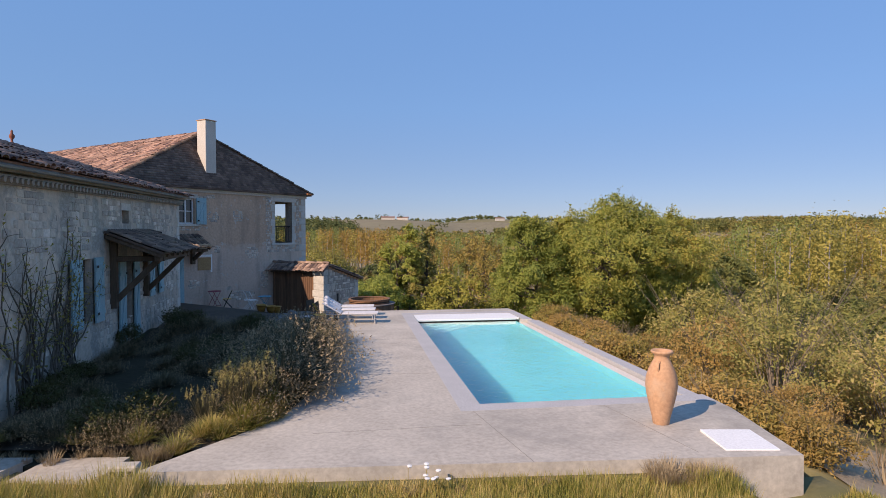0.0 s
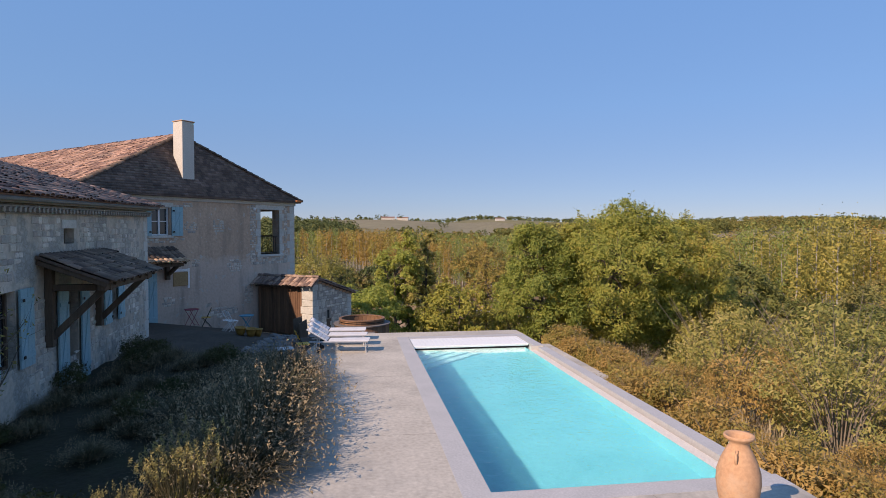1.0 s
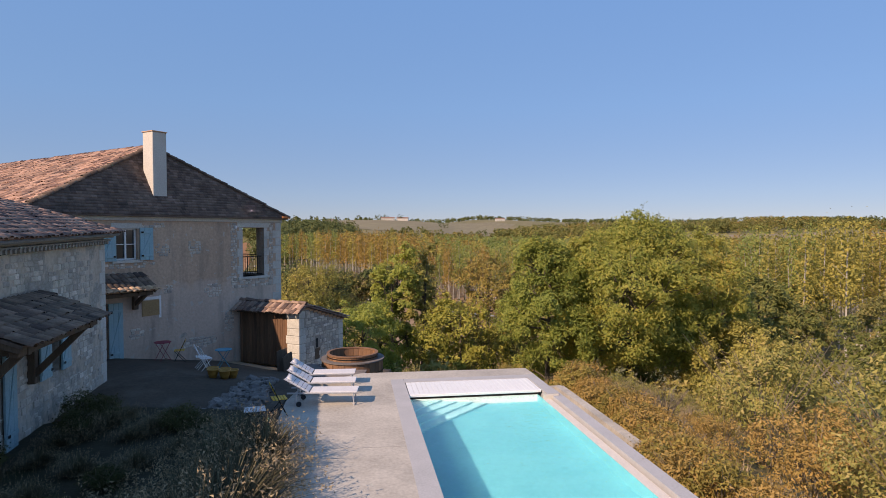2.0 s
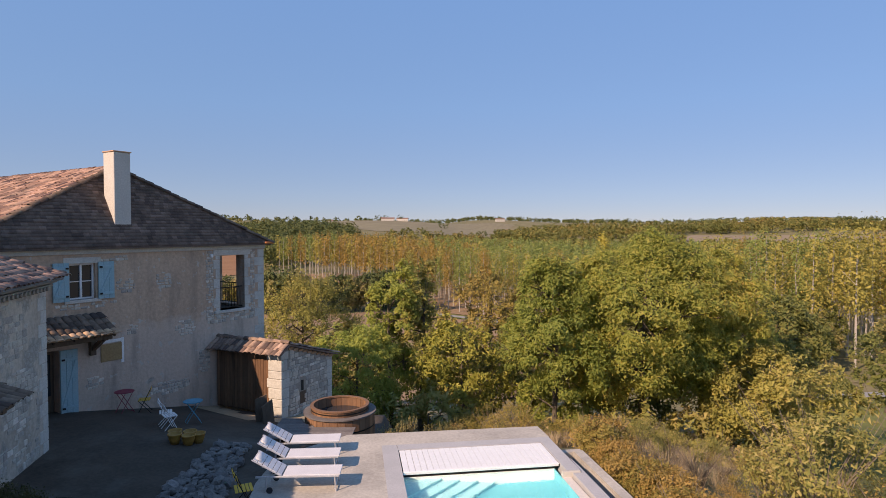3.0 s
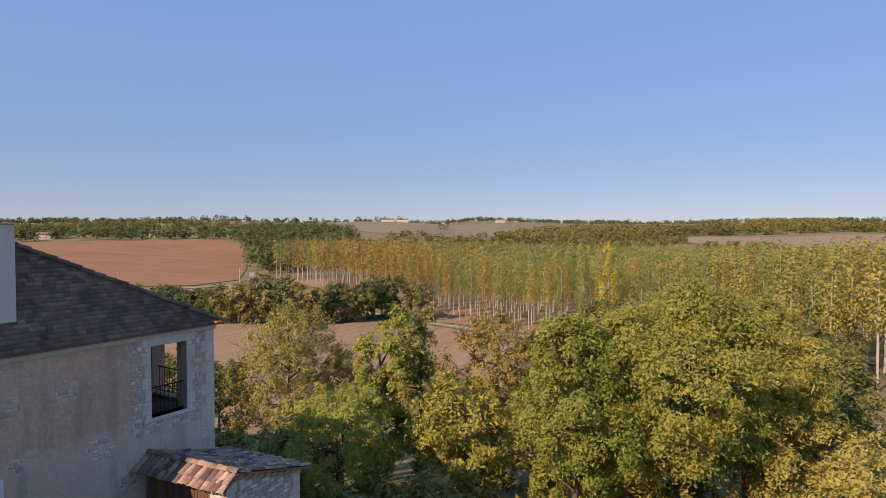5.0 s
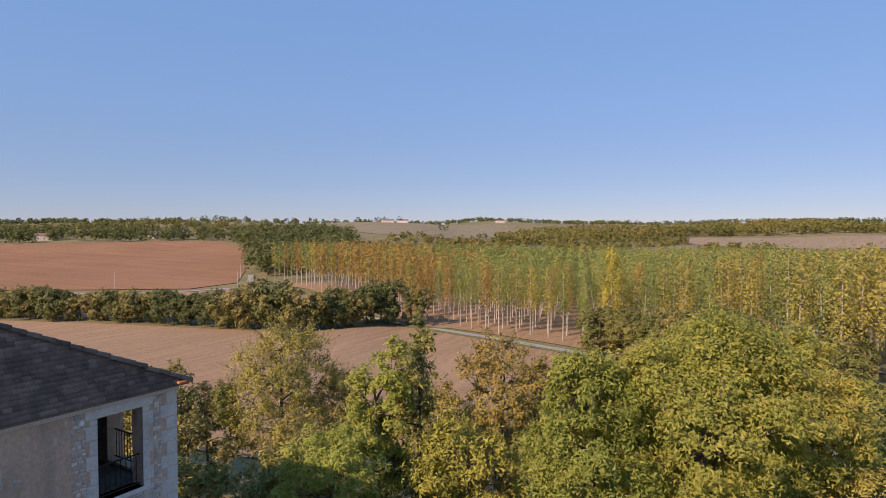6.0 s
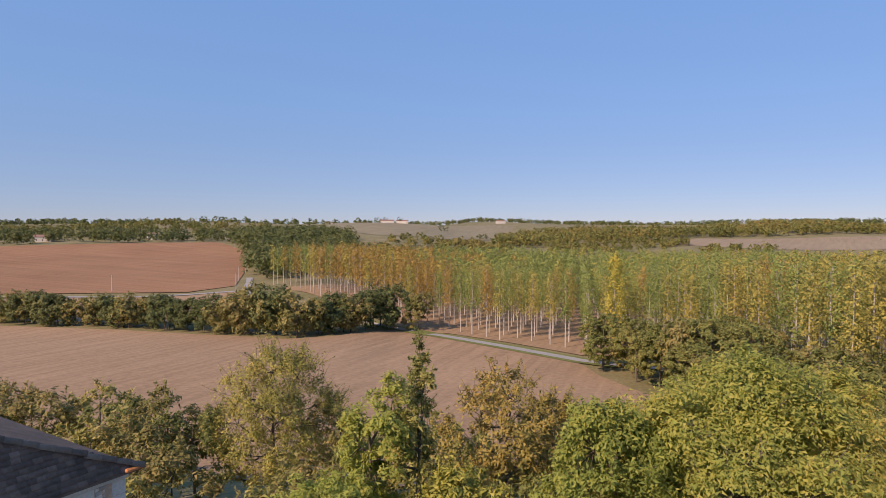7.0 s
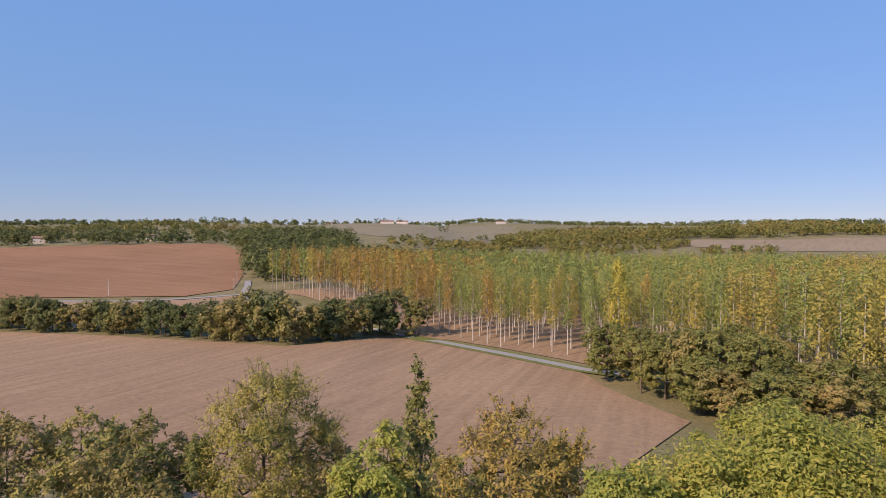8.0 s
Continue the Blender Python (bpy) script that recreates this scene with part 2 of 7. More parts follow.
STRAW = leafy("dry_stems", [(0.05, (0.220, 0.154, 0.088)), (0.5, (0.363, 0.275, 0.165)), (1.0, (0.506, 0.407, 0.264))], 0.2)
GRASS = leafy("grass_blades", [(0.05, (0.13, 0.16, 0.03)), (0.4, (0.3, 0.29, 0.065)), (0.65, (0.5, 0.38, 0.13)), (1.0, (0.68, 0.52, 0.25))], 0.3, 0.9)
LAVENDER = leafy("lavender_stems", [(0.05, (0.05, 0.045, 0.025)), (0.5, (0.105, 0.095, 0.05)), (1.0, (0.26, 0.21, 0.125))], 0.2, 0.6)
GOLDEN = leafy("golden_heads", [(0.05, (0.2, 0.18, 0.06)), (0.5, (0.36, 0.3, 0.11)), (1.0, (0.5, 0.41, 0.19))], 0.3, 0.6)
LONE_GOLD = leafy("lone_poplar_gold", [(0.05, (0.27, 0.25, 0.05)), (0.5, (0.48, 0.41, 0.08)), (1.0, (0.62, 0.5, 0.1))], 0.35, 0.03)
POPLAR_GREEN = leafy("poplar_green", [(0.05, (0.135, 0.185, 0.05)), (0.5, (0.25, 0.3, 0.085)), (1.0, (0.42, 0.41, 0.11))], 0.35, 0.13)
POPLAR_GOLD = leafy("poplar_gold", [(0.05, (0.2, 0.165, 0.045)), (0.5, (0.385, 0.262, 0.07)), (1.0, (0.53, 0.3, 0.085))], 0.35, 0.13)
POPLAR_YELLOW = leafy("poplar_yellow", [(0.05, (0.19, 0.19, 0.05)), (0.5, (0.39, 0.34, 0.085)), (1.0, (0.57, 0.43, 0.11))], 0.35, 0.13)
AUTUMN = leafy("autumn_leaves", [(0.05, (0.185, 0.167, 0.044)), (0.45, (0.356, 0.283, 0.076)), (0.8, (0.476, 0.335, 0.101)), (1.0, (0.555, 0.283, 0.089))], 0.35, 0.3)
FAR_WOOD = leafy("far_leaves", [(0.05, (0.072, 0.098, 0.034)), (0.5, (0.125, 0.148, 0.05)), (0.85, (0.19, 0.185, 0.06)), (1.0, (0.28, 0.2, 0.07))], 0.2, 0.015)


# ---- mesh tools ----
def link_mesh(name, me, material, parent=None, label="", m=None):
    if material is not None and not me.materials:
        me.materials.append(material)
    ob = new(name, me)
    if parent is not None:
        ob.parent = parent
    if m is not None:
        ob.matrix_basis = m
    if label:
        tagged(ob, label)
    return ob


def part(name, bm, material, parent=None, label="", smooth=False, m=None):
    me = bpy.data.meshes.new(name)
    bm.normal_update()
    bm.to_mesh(me)
    bm.free()
    if smooth:
        me.polygons.foreach_set("use_smooth", [True] * len(me.polygons))
    return link_mesh(name, me, material, parent, label, m)


def raw_mesh(name, verts, faces):
    """verts (n,3) and faces (k,3 or 4) as arrays."""
    verts, faces = np.asarray(verts, dtype=np.float32), np.asarray(faces, dtype=np.int32)
    me = bpy.data.meshes.new(name)
    k = faces.shape[1]
    me.vertices.add(len(verts))
    me.vertices.foreach_set("co", verts.ravel())
    me.loops.add(faces.size)
    me.loops.foreach_set("vertex_index", faces.ravel())
    me.polygons.add(len(faces))
    me.polygons.foreach_set("loop_start", np.arange(0, faces.size, k, dtype=np.int32))
    me.update(calc_edges=True)
    return me


def empty(name, m, label, category, group="", kind=""):
    ob = new(name)
    ob.empty_display_size = 0.2
    ob.matrix_basis = m
    return tagged(ob, label, category, group, kind)


def box(bm, x0, x1, y0, y1, z0, z1, bevel=0.0, m=None):
    r = bmesh.ops.create_cube(bm, size=1.0)
    vs = r["verts"]
    bmesh.ops.scale(bm, vec=(x1 - x0, y1 - y0, z1 - z0), verts=vs)
    bmesh.ops.translate(bm, vec=((x0 + x1) / 2, (y0 + y1) / 2, (z0 + z1) / 2), verts=vs)
    if bevel:
        es = list({e for v in vs for e in v.link_edges})
        out = bmesh.ops.bevel(bm, geom=es, offset=bevel, segments=1, affect="EDGES")
        vs = list({v for v in out["verts"]} | {v for v in vs if v.is_valid})
    if m is not None:
        bmesh.ops.transform(bm, matrix=m, verts=vs)
    return vs


def boxm(*a, **k):
    bm = bmesh.new()
    box(bm, *a, **k)
    return bm


def rod(bm, p, q, r0, r1=None, seg=8):
    """A round bar from p to q."""
    p, q = Vector(p), Vector(q)
    d = q - p
    out = bmesh.ops.create_cone(bm, cap_ends=True, segments=seg, radius1=r0, radius2=r0 if r1 is None else r1, depth=d.length)
    mm = Matrix.Translation((p + q) / 2) @ d.to_track_quat("Z", "Y").to_matrix().to_4x4()
    bmesh.ops.transform(bm, matrix=mm, verts=out["verts"])


def rodm(p, q, r0, r1=None, seg=8):
    bm = bmesh.new()
    rod(bm, p, q, r0, r1, seg)
    return bm


def beam(bm, p, q, w, h):
    """A squared timber from p to q."""
    p, q = Vector(p), Vector(q)
    d = q - p
    mm = Matrix.Translation((p + q) / 2) @ d.to_track_quat("Y", "Z").to_matrix().to_4x4()
    box(bm, -w / 2, w / 2, -d.length / 2, d.length / 2, -h / 2, h / 2, 0.008, mm)


def beamm(p, q, w, h):
    bm = bmesh.new()
    beam(bm, p, q, w, h)
    return bm


def prism(bm, pts, z0, z1):
    """A plan outline raised from z0 to z1 (each a number or one per corner)."""
    n = len(pts)
    z0 = z0 if isinstance(z0, (list, tuple)) else [z0] * n
    z1 = z1 if isinstance(z1, (list, tuple)) else [z1] * n
    lo = [bm.verts.new((p[0], p[1], a)) for p, a in zip(pts, z0)]
    hi = [bm.verts.new((p[0], p[1], a)) for p, a in zip(pts, z1)]
    bm.faces.new(hi)
    bm.faces.new(lo[::-1])
    for i in range(n):
        j = (i + 1) % n
        bm.faces.new((lo[i], lo[j], hi[j], hi[i]))


def prismm(pts, z0, z1):
    bm = bmesh.new()
    prism(bm, pts, z0, z1)
    bmesh.ops.recalc_face_normals(bm, faces=bm.faces)
    return bm


def lathe(profile, seg=24):
    bm = bmesh.new()
    rings = []
    for r, z in profile:
        rings.append([bm.verts.new((r * math.cos(2 * math.pi * i / seg), r * math.sin(2 * math.pi * i / seg), z)) for i in range(seg)])
    for a, c in zip(rings, rings[1:]):
        for i in range(seg):
            j = (i + 1) % seg
            bm.faces.new((a[i], a[j], c[j], c[i]))
    return bm


def wall_with_holes(bm, x0, x1, z0, z1, y0, y1, holes):
    """A wall along x from y0 (outside) to y1, with rectangular openings (xa, xb, za, zb) through it."""
    xs = sorted({x0, x1, *[h[0] for h in holes], *[h[1] for h in holes]})
    for a, c in zip(xs, xs[1:]):
        cut = sorted((h[2], h[3]) for h in holes if h[0] <= a + 1e-6 and h[1] >= c - 1e-6)
        z = z0
        for lo, hi in cut:
            if lo > z:
                box(bm, a, c, y0, y1, z, lo)
            z = hi
        if z1 > z:
            box(bm, a, c, y0, y1, z, z1)
    bmesh.ops.remove_doubles(bm, verts=bm.verts, dist=0.001)


rng = np.random.default_rng(7)


def tri_leaves(centres, size, up=0.3, seed=0, aspect=1.6, facing=None, loose=0.75):
    """Leaf sprays: one pointed leaf at each centre, turned roughly to its facing where one is given."""
    g = np.random.default_rng(seed)
    n = len(centres)
    a = g.normal(size=(n, 3))
    if facing is None:
        a[:, 2] = a[:, 2] * 0.7 + up
    else:
        a = a * loose * 0.58 + facing
    a /= np.linalg.norm(a, axis=1)[:, None] + 1e-9
    t = np.cross(a, g.normal(size=(n, 3)))
    t /= np.linalg.norm(t, axis=1)[:, None] + 1e-9
    s = np.cross(a, t)
    k = (size * g.uniform(0.6, 1.35, n))[:, None]
    v = np.empty((n, 3, 3))
    v[:, 0] = centres - t * k * aspect / 2 + s * k * 0.42
    v[:, 1] = centres - t * k * aspect / 2 * 0.6 - s * k * 0.42
    v[:, 2] = centres + t * k * aspect * 0.62
    return v.reshape(-1, 3), np.arange(3 * n).reshape(n, 3)


def unit(v):
    return v / (np.linalg.norm(v, axis=1)[:, None] + 1e-9)


def lobed_crown(g, n, centre, radii, lobes, subs, spray, gaps=0.2):
    """Leaf places on the tufts of an uneven crown made of overlapping lobes, with the way each leaf faces."""
    centre, radii = np.asarray(centre, float), np.asarray(radii, float)
    k = np.arange(lobes) + 0.5
    el = np.arccos(1 - 1.75 * k / lobes)
    az = k * 2.39996 + g.uniform(0, 6.28)
    d = np.stack([np.sin(el) * np.cos(az), np.sin(el) * np.sin(az), np.cos(el)], 1) + g.normal(0, 0.16, (lobes, 3))
    lc = unit(d) * g.uniform(0.4, 0.68, lobes)[:, None]
    lr = g.uniform(0.28, 0.48, lobes) * (12 / max(lobes, 8)) ** 0.3
    pick = g.integers(0, lobes, subs)
    sd = g.normal(size=(subs, 3))
    sd[:, 2] = sd[:, 2] * 0.9 + 0.3
    sd = unit(unit(sd) + 0.55 * unit(lc[pick]))
    sc = lc[pick] + sd * (lr[pick] * g.uniform(0.7, 1.12, subs))[:, None]
    gap = np.linalg.norm(sc[:, None] - lc[None], axis=2) / lr[None]
    gap[np.arange(subs), pick] = 9
    wave = np.sin(sc[:, 0] * 9 + pick) + np.sin(sc[:, 1] * 11 + 2) + np.sin(sc[:, 2] * 10 + 4)
    ok = (gap.min(1) > 0.66) & ((wave < 1.35) | (g.uniform(size=subs) > gaps * 3))
    sc, sd = sc[ok], sd[ok]
    at = centre + sc * radii
    big = spray * g.uniform(0.55, 1.35, len(at))
    j = g.integers(0, len(at), n)
    off = np.clip(g.normal(size=(n, 3)), -1.7, 1.7) * np.array([0.62, 0.62, 0.42])
    pts = at[j] + off * big[j][:, None]
    pts[:, 2] -= 0.25 * big[j] * (off[:, 0] ** 2 + off[:, 1] ** 2)
    face = unit(sd[j] * 0.8 + off * 0.55 + np.array([0, 0, 0.45]))
    return pts, face, centre + lc * radii, at, sd


def branch_mesh(bm, pts, r0, r1, seg=6):
    """A bent, tapered limb along points."""
    rings, n = [], len(pts)
    for i, p in enumerate(pts):
        p = Vector(p)
        d = (Vector(pts[min(i + 1, n - 1)]) - Vector(pts[max(i - 1, 0)])).normalized()
        u = d.orthogonal().normalized()
        w = d.cross(u)
        r = r0 + (r1 - r0) * i / (n - 1)
        rings.append([bm.verts.new(p + (u * math.cos(2 * math.pi * k / seg) + w * math.sin(2 * math.pi * k / seg)) * r) for k in range(seg)])
    for a, c in zip(rings, rings[1:]):
        for k in range(seg):
            j = (k + 1) % seg
            bm.faces.new((a[k], a[j], c[j], c[k]))


def make_tree(name, height, width, leaves, leaf, material, seed, low=0.25, clumps=40, bark=BARK, label="", category="tree", spray=None, group="", gaps=0.2, twigs=0, reach=0.5):
    """A trunk with limbs and branches, and a crown of leaf tufts on uneven lobes."""
    g = np.random.default_rng(seed)
    ob = empty(name, Matrix(), label, category, group)
    cz = height * (low + 1.0) / 2
    spray = spray or 0.2 + 0.03 * width
    lobes = max(6, clumps // 5)
    pts, face, lc, at, sd = lobed_crown(g, leaves, (0, 0, cz), (width * 0.5, width * 0.5, height * (1.0 - low) * 0.5), lobes, clumps * 6, spray, gaps)
    bm = bmesh.new()
    lean = g.normal(0, 0.02, 2)
    trunk = [(lean[0] * z * height, lean[1] * z * height, z * height * 0.8) for z in (-0.06, 0.1, 0.3, 0.5, 0.75, 1.0)]
    r = height * 0.018
    branch_mesh(bm, trunk, r, r * 0.25, 8)
    for c in lc[:24]:
        z = max(height * low * 0.8, min(c[2] - 0.3 * math.hypot(c[0], c[1]), height * 0.7))
        s = Vector((lean[0] * z, lean[1] * z, z))
        e = Vector(c)
        mid = s.lerp(e, 0.5) + Vector(g.normal(0, 0.04, 3)) * width
        branch_mesh(bm, [s, mid, e], r * 0.42, r * 0.12, 5)
    for k in range(0, len(at), 3):
        c = Vector(lc[int(np.argmin(((lc - at[k]) ** 2).sum(1)))])
        e = Vector(at[k])
        branch_mesh(bm, [c, c.lerp(e, 0.5) + Vector(g.normal(0, 0.03, 3)) * width * 0.3, e], r * 0.13, r * 0.04, 3)
    stray, stray_f = [], []
    for k in g.integers(0, len(at), twigs):
        c = Vector(at[k])
        out = (Vector(sd[k]) + Vector(g.normal(0, 0.35, 3)) + Vector((0, 0, 0.6))).normalized()
        e = c + out * reach * g.uniform(0.6, 2.0)
        branch_mesh(bm, [c, c.lerp(e, 0.55) + Vector(g.normal(0, 0.05, 3)), e], 0.02, 0.005, 3)
        for q in range(9):
            stray.append(c.lerp(e, g.uniform(0.1, 1.0)) + Vector(g.normal(0, 0.07, 3)))
            stray_f.append(g.normal(size=3) * 0.5 + np.array([0, 0, 0.7]))
    part("trunk", bm, bark, ob, smooth=True)
    if stray:
        pts, face = np.concatenate([pts, np.array(stray)]), np.concatenate([face, unit(np.array(stray_f))])
    v, f = tri_leaves(pts, leaf, 0.3, seed + 1, 1.6, face)
    link_mesh("crown", raw_mesh("crown", v, f), material, ob)
    return ob

# ---- ground ----
def smooth(a, b, x):
    t = np.clip((x - a) / (b - a), 0, 1)
    return t * t * (3 - 2 * t)


PX, PY, PR = 0.67, 10.68, radians(8.4)
HX, HY = -11.48, 26.96
DH, NH = (0.522, 0.853), (0.853, -0.522)


def ground_z(x, y):
    """Height of the land: the terrace's knoll, the hillside below it, the valley floor and the hills beyond."""
    x, y = np.asarray(x, float), np.asarray(y, float)
    u = (x - PX) * math.cos(PR) + (y - PY) * math.sin(PR)
    v = -(x - PX) * math.sin(PR) + (y - PY) * math.cos(PR)
    out = np.maximum(u - 4.3, 0)
    beyond = np.maximum(v - 14.2, 0)
    far = np.hypot(out * 0.8, beyond)
    slope = np.interp(far, [0, 0.5, 2, 8, 16, 30, 60, 110, 190, 5000], [-0.15, -0.7, -1.3, -3.3, -6.5, -11, -17.0, -20.5, -23.5, -23.5])
    s = (x - HX) * DH[0] + (y - HY) * DH[1]
    left = smooth(-9, -30, x)
    slope = slope * (1 - 0.06 * left)
    z = slope - 0.4 * smooth(18, 23, y) * (1 - smooth(30, 60, y)) - 0.45 * smooth(3.7, 4.3, x) * (1 - smooth(4.7, 6.0, x)) * (1 - smooth(8.2, 9.2, y)) * smooth(4.5, 6.5, y)
    rise = np.interp(y, [0, 236, 300, 420, 515, 620, 800, 1000, 1350, 1700, 2600, 5000], [0, 0, 3.5, 7, 11.5, 20, 25, 32, 48, 44, 48, 30])
    rise_r = np.interp(y, [0, 330, 500, 700, 1000, 1350, 1700, 2600, 5000], [0, 0, 3, 9, 24, 42, 52, 60, 40])
    w = smooth(-60, 120, x)
    z = z + rise * (1 - w) + rise_r * w
    roll = np.sin(x * 0.006 + 1.0) * np.sin(y * 0.004 + 0.5) * 6 * smooth(500, 1100, y) + np.sin(x * 0.017 + y * 0.003) * 2.0 * smooth(450, 900, y)
    return z + roll


def terrace_z(x, y):
    """The terrace falls a little towards its far end."""
    v = -(np.asarray(x, float) - PX) * math.sin(PR) + (np.asarray(y, float) - PY) * math.cos(PR)
    return -0.0138 * v


def patio_z(x, y):
    """The courtyard falls gently towards the stone shed."""
    s = (x - HX) * DH[0] + (y - HY) * DH[1]
    d = (x - HX) * NH[0] + (y - HY) * NH[1]
    fall = np.clip(-0.18 - 0.21 * s, -1.35, 0.0)
    k = smooth(4.6, 7.4, d) * (1 - smooth(23.8, 25.0, y))
    return fall * (1 - k) + np.minimum(terrace_z(x, y), 0) * k - 0.02


def ground_material():
    m, nt, b, co, geo = mat("land", 0.95)
    pos = geo.outputs["Position"]
    n1, n2, n3 = tex(nt, "noise", 0.05, pos, 8), tex(nt, "noise", 1.3, pos, 6), tex(nt, "noise", 0.35, pos, 6)
    c = ramp(nt, n1, [(0.35, (0.11, 0.12, 0.035)), (0.6, (0.25, 0.2, 0.1)), (0.75, (0.3, 0.24, 0.14))])
    c = mixc(nt, 0.5, c, ramp(nt, n2, [(0.3, (0.09, 0.09, 0.03)), (0.7, (0.3, 0.24, 0.13))]))
    nt.links.new(c, b.inputs["Base Color"])
    bump(nt, b, n2, 0.6, 0.1)
    return m


def field_material(name, dark, light, rows, turn):
    """Bare, harrowed soil with drill lines."""
    m, nt, b, co, geo = mat(name, 0.95)
    pos = geo.outputs["Position"]
    mp = nt.nodes.new("ShaderNodeMapping")
    mp.inputs["Rotation"].default_value = (0, 0, turn)
    nt.links.new(pos, mp.inputs[0])
    wide, fine = tex(nt, "noise", 0.012, pos, 7), tex(nt, "noise", 0.9, pos, 8)
    line = tex(nt, "noise", rows, mp.outputs[0], 3, (1, 0.03, 1))
    c = ramp(nt, wide, [(0.3, dark), (0.7, light)])
    c = mixc(nt, 0.35, c, ramp(nt, line, [(0.35, tuple(0.72 * v for v in dark)), (0.65, tuple(1.15 * v for v in light))]))
    c = mixc(nt, 0.3, c, ramp(nt, fine, [(0.3, tuple(0.6 * v for v in dark)), (0.7, tuple(1.2 * v for v in light))]))
    nt.links.new(c, b.inputs["Base Color"])
    bump(nt, b, fine, 0.7, 0.15)
    return m


LAND = ground_material()
FIELD = field_material("harrowed_field", (0.245, 0.155, 0.088), (0.37, 0.245, 0.146), 0.5, 0.35)
FIELD_RED = field_material("ploughed_field", (0.2, 0.094, 0.042), (0.34, 0.185, 0.095), 0.3, -1.1)
PASTURE = field_material("pasture", (0.19, 0.155, 0.095), (0.26, 0.225, 0.13), 0.2, 0.2)
STUBBLE = field_material("stubble_field", (0.23, 0.17, 0.105), (0.32, 0.245, 0.155), 0.2, 0.6)


hi = 120 * np.geomspace(1, 4500 / 120, 44)[1:]
GX = np.concatenate([-hi[::-1], np.arange(-120, -30, 2.0), np.arange(-30, 14, 0.5), np.arange(14, 120.1, 2.0), hi])
GY = np.concatenate([-np.geomspace(40, 800, 14)[::-1], np.arange(-38, -2, 2.0), np.arange(-2, 34, 0.5), np.arange(34, 120.1, 2.0), hi])
gx, gy = np.meshgrid(GX, GY)
gz = ground_z(gx, gy)
gu = (gx - PX) * math.cos(PR) + (gy - PY) * math.sin(PR)
gv = -(gx - PX) * math.sin(PR) + (gy - PY) * math.cos(PR)
gz = np.where((gu < 4.9) & (gv > -2.5) & (gv < 14.4) & (gy > 8.1), -2.6, gz)
gz = np.where((gu < -3.0) & (gv >= 13.3) & (gv < 24), np.minimum(gz, -1.9), gz)
idx = np.arange(gx.size).reshape(gx.shape)
quads = np.stack([idx[:-1, :-1], idx[:-1, 1:], idx[1:, 1:], idx[1:, :-1]], -1).reshape(-1, 4)
ground_me = raw_mesh("ground", np.stack([gx, gy, gz], -1).reshape(-1, 3), quads)
ground_me.polygons.foreach_set("use_smooth", [True] * len(ground_me.polygons))
ground = tagged(link_mesh("ground", ground_me, LAND), "dry grassy hillside falling to a broad valley", "ground", kind="structure")


def sheet(name, pts, material, label, lift=0.15, step=6.0, category="field"):
    """A field or lane laid over the land inside a plan outline."""
    pts = [Vector((p[0], p[1])) for p in pts]
    bm = bmesh.new()
    f = bm.faces.new([bm.verts.new((p.x, p.y, 0)) for p in pts])
    xs, ys = [p.x for p in pts], [p.y for p in pts]
    for a0, a1, nrm in ((min(xs), max(xs), (1, 0, 0)), (min(ys), max(ys), (0, 1, 0))):
        n = max(2, min(90, int((a1 - a0) / step)))
        for i in range(1, n):
            c = a0 + (a1 - a0) * i / n
            bmesh.ops.bisect_plane(bm, geom=bm.faces[:] + bm.edges[:] + bm.verts[:], plane_co=(c * nrm[0], c * nrm[1], 0), plane_no=nrm)
    for v in bm.verts:
        v.co.z = float(ground_z(v.co.x, v.co.y)) + lift
    bmesh.ops.recalc_face_normals(bm, faces=bm.faces)
    ob = part(name, bm, material)
    if sum(p.normal.z for p in ob.data.polygons) < 0:
        ob.data.flip_normals()
    return tagged(ob, label, category, kind="structure")

# ---- valley: fields, lanes, woods ----
sheet("field", [(-330, 120), (-42, 88), (-8, 78), (20, 92), (41, 119), (34, 146), (33, 160), (17, 182), (0, 203), (-9, 214), (-17, 218), (-33, 199), (-47, 193), (-67, 201), (-108, 213), (-152, 221), (-330, 240)], FIELD, "bare harrowed field with drill lines, pale brown soil", 0.2)
sheet("field", [(-700, 560), (-423, 586), (-329, 610), (-240, 646), (-172, 540), (-124, 386), (-107, 322), (-121, 298), (-202, 293), (-700, 300)], FIELD_RED, "ploughed reddish brown field on a slope", 0.3, 12)
sheet("field", [(-118, 288), (-98, 300), (-70, 262), (-62, 235), (-110, 226), (-200, 236), (-200, 282)], FIELD, "strip of bare field behind a hedge", 0.2, 8)
sheet("field", [(-225, 1110), (-240, 1330), (-150, 1400), (130, 1500), (165, 1350), (80, 1010), (40, 860), (-30, 780), (-90, 820), (-150, 960)], PASTURE, "pale pasture on the far hill", 0.5, 30)
sheet("field", [(62, 700), (105, 690), (118, 640), (72, 640)], FIELD_RED, "small patch of bare red earth beyond the poplars", 0.6, 12)
sheet("field", [(390, 930), (700, 900), (700, 760), (540, 742), (379, 722), (300, 800)], STUBBLE, "pale stubble field on the far slope", 0.5, 25)
sheet("field", [(-12, 214), (2, 213), (20, 193), (36, 172), (70, 170), (90, 300), (-60, 330), (-84, 316), (-64, 297), (-22, 240)], FIELD, "bare ground under the poplar rows", 0.2, 8)


VERGE = field_material("green_verge", (0.1, 0.13, 0.03), (0.19, 0.2, 0.06), 0.5, 0.1)


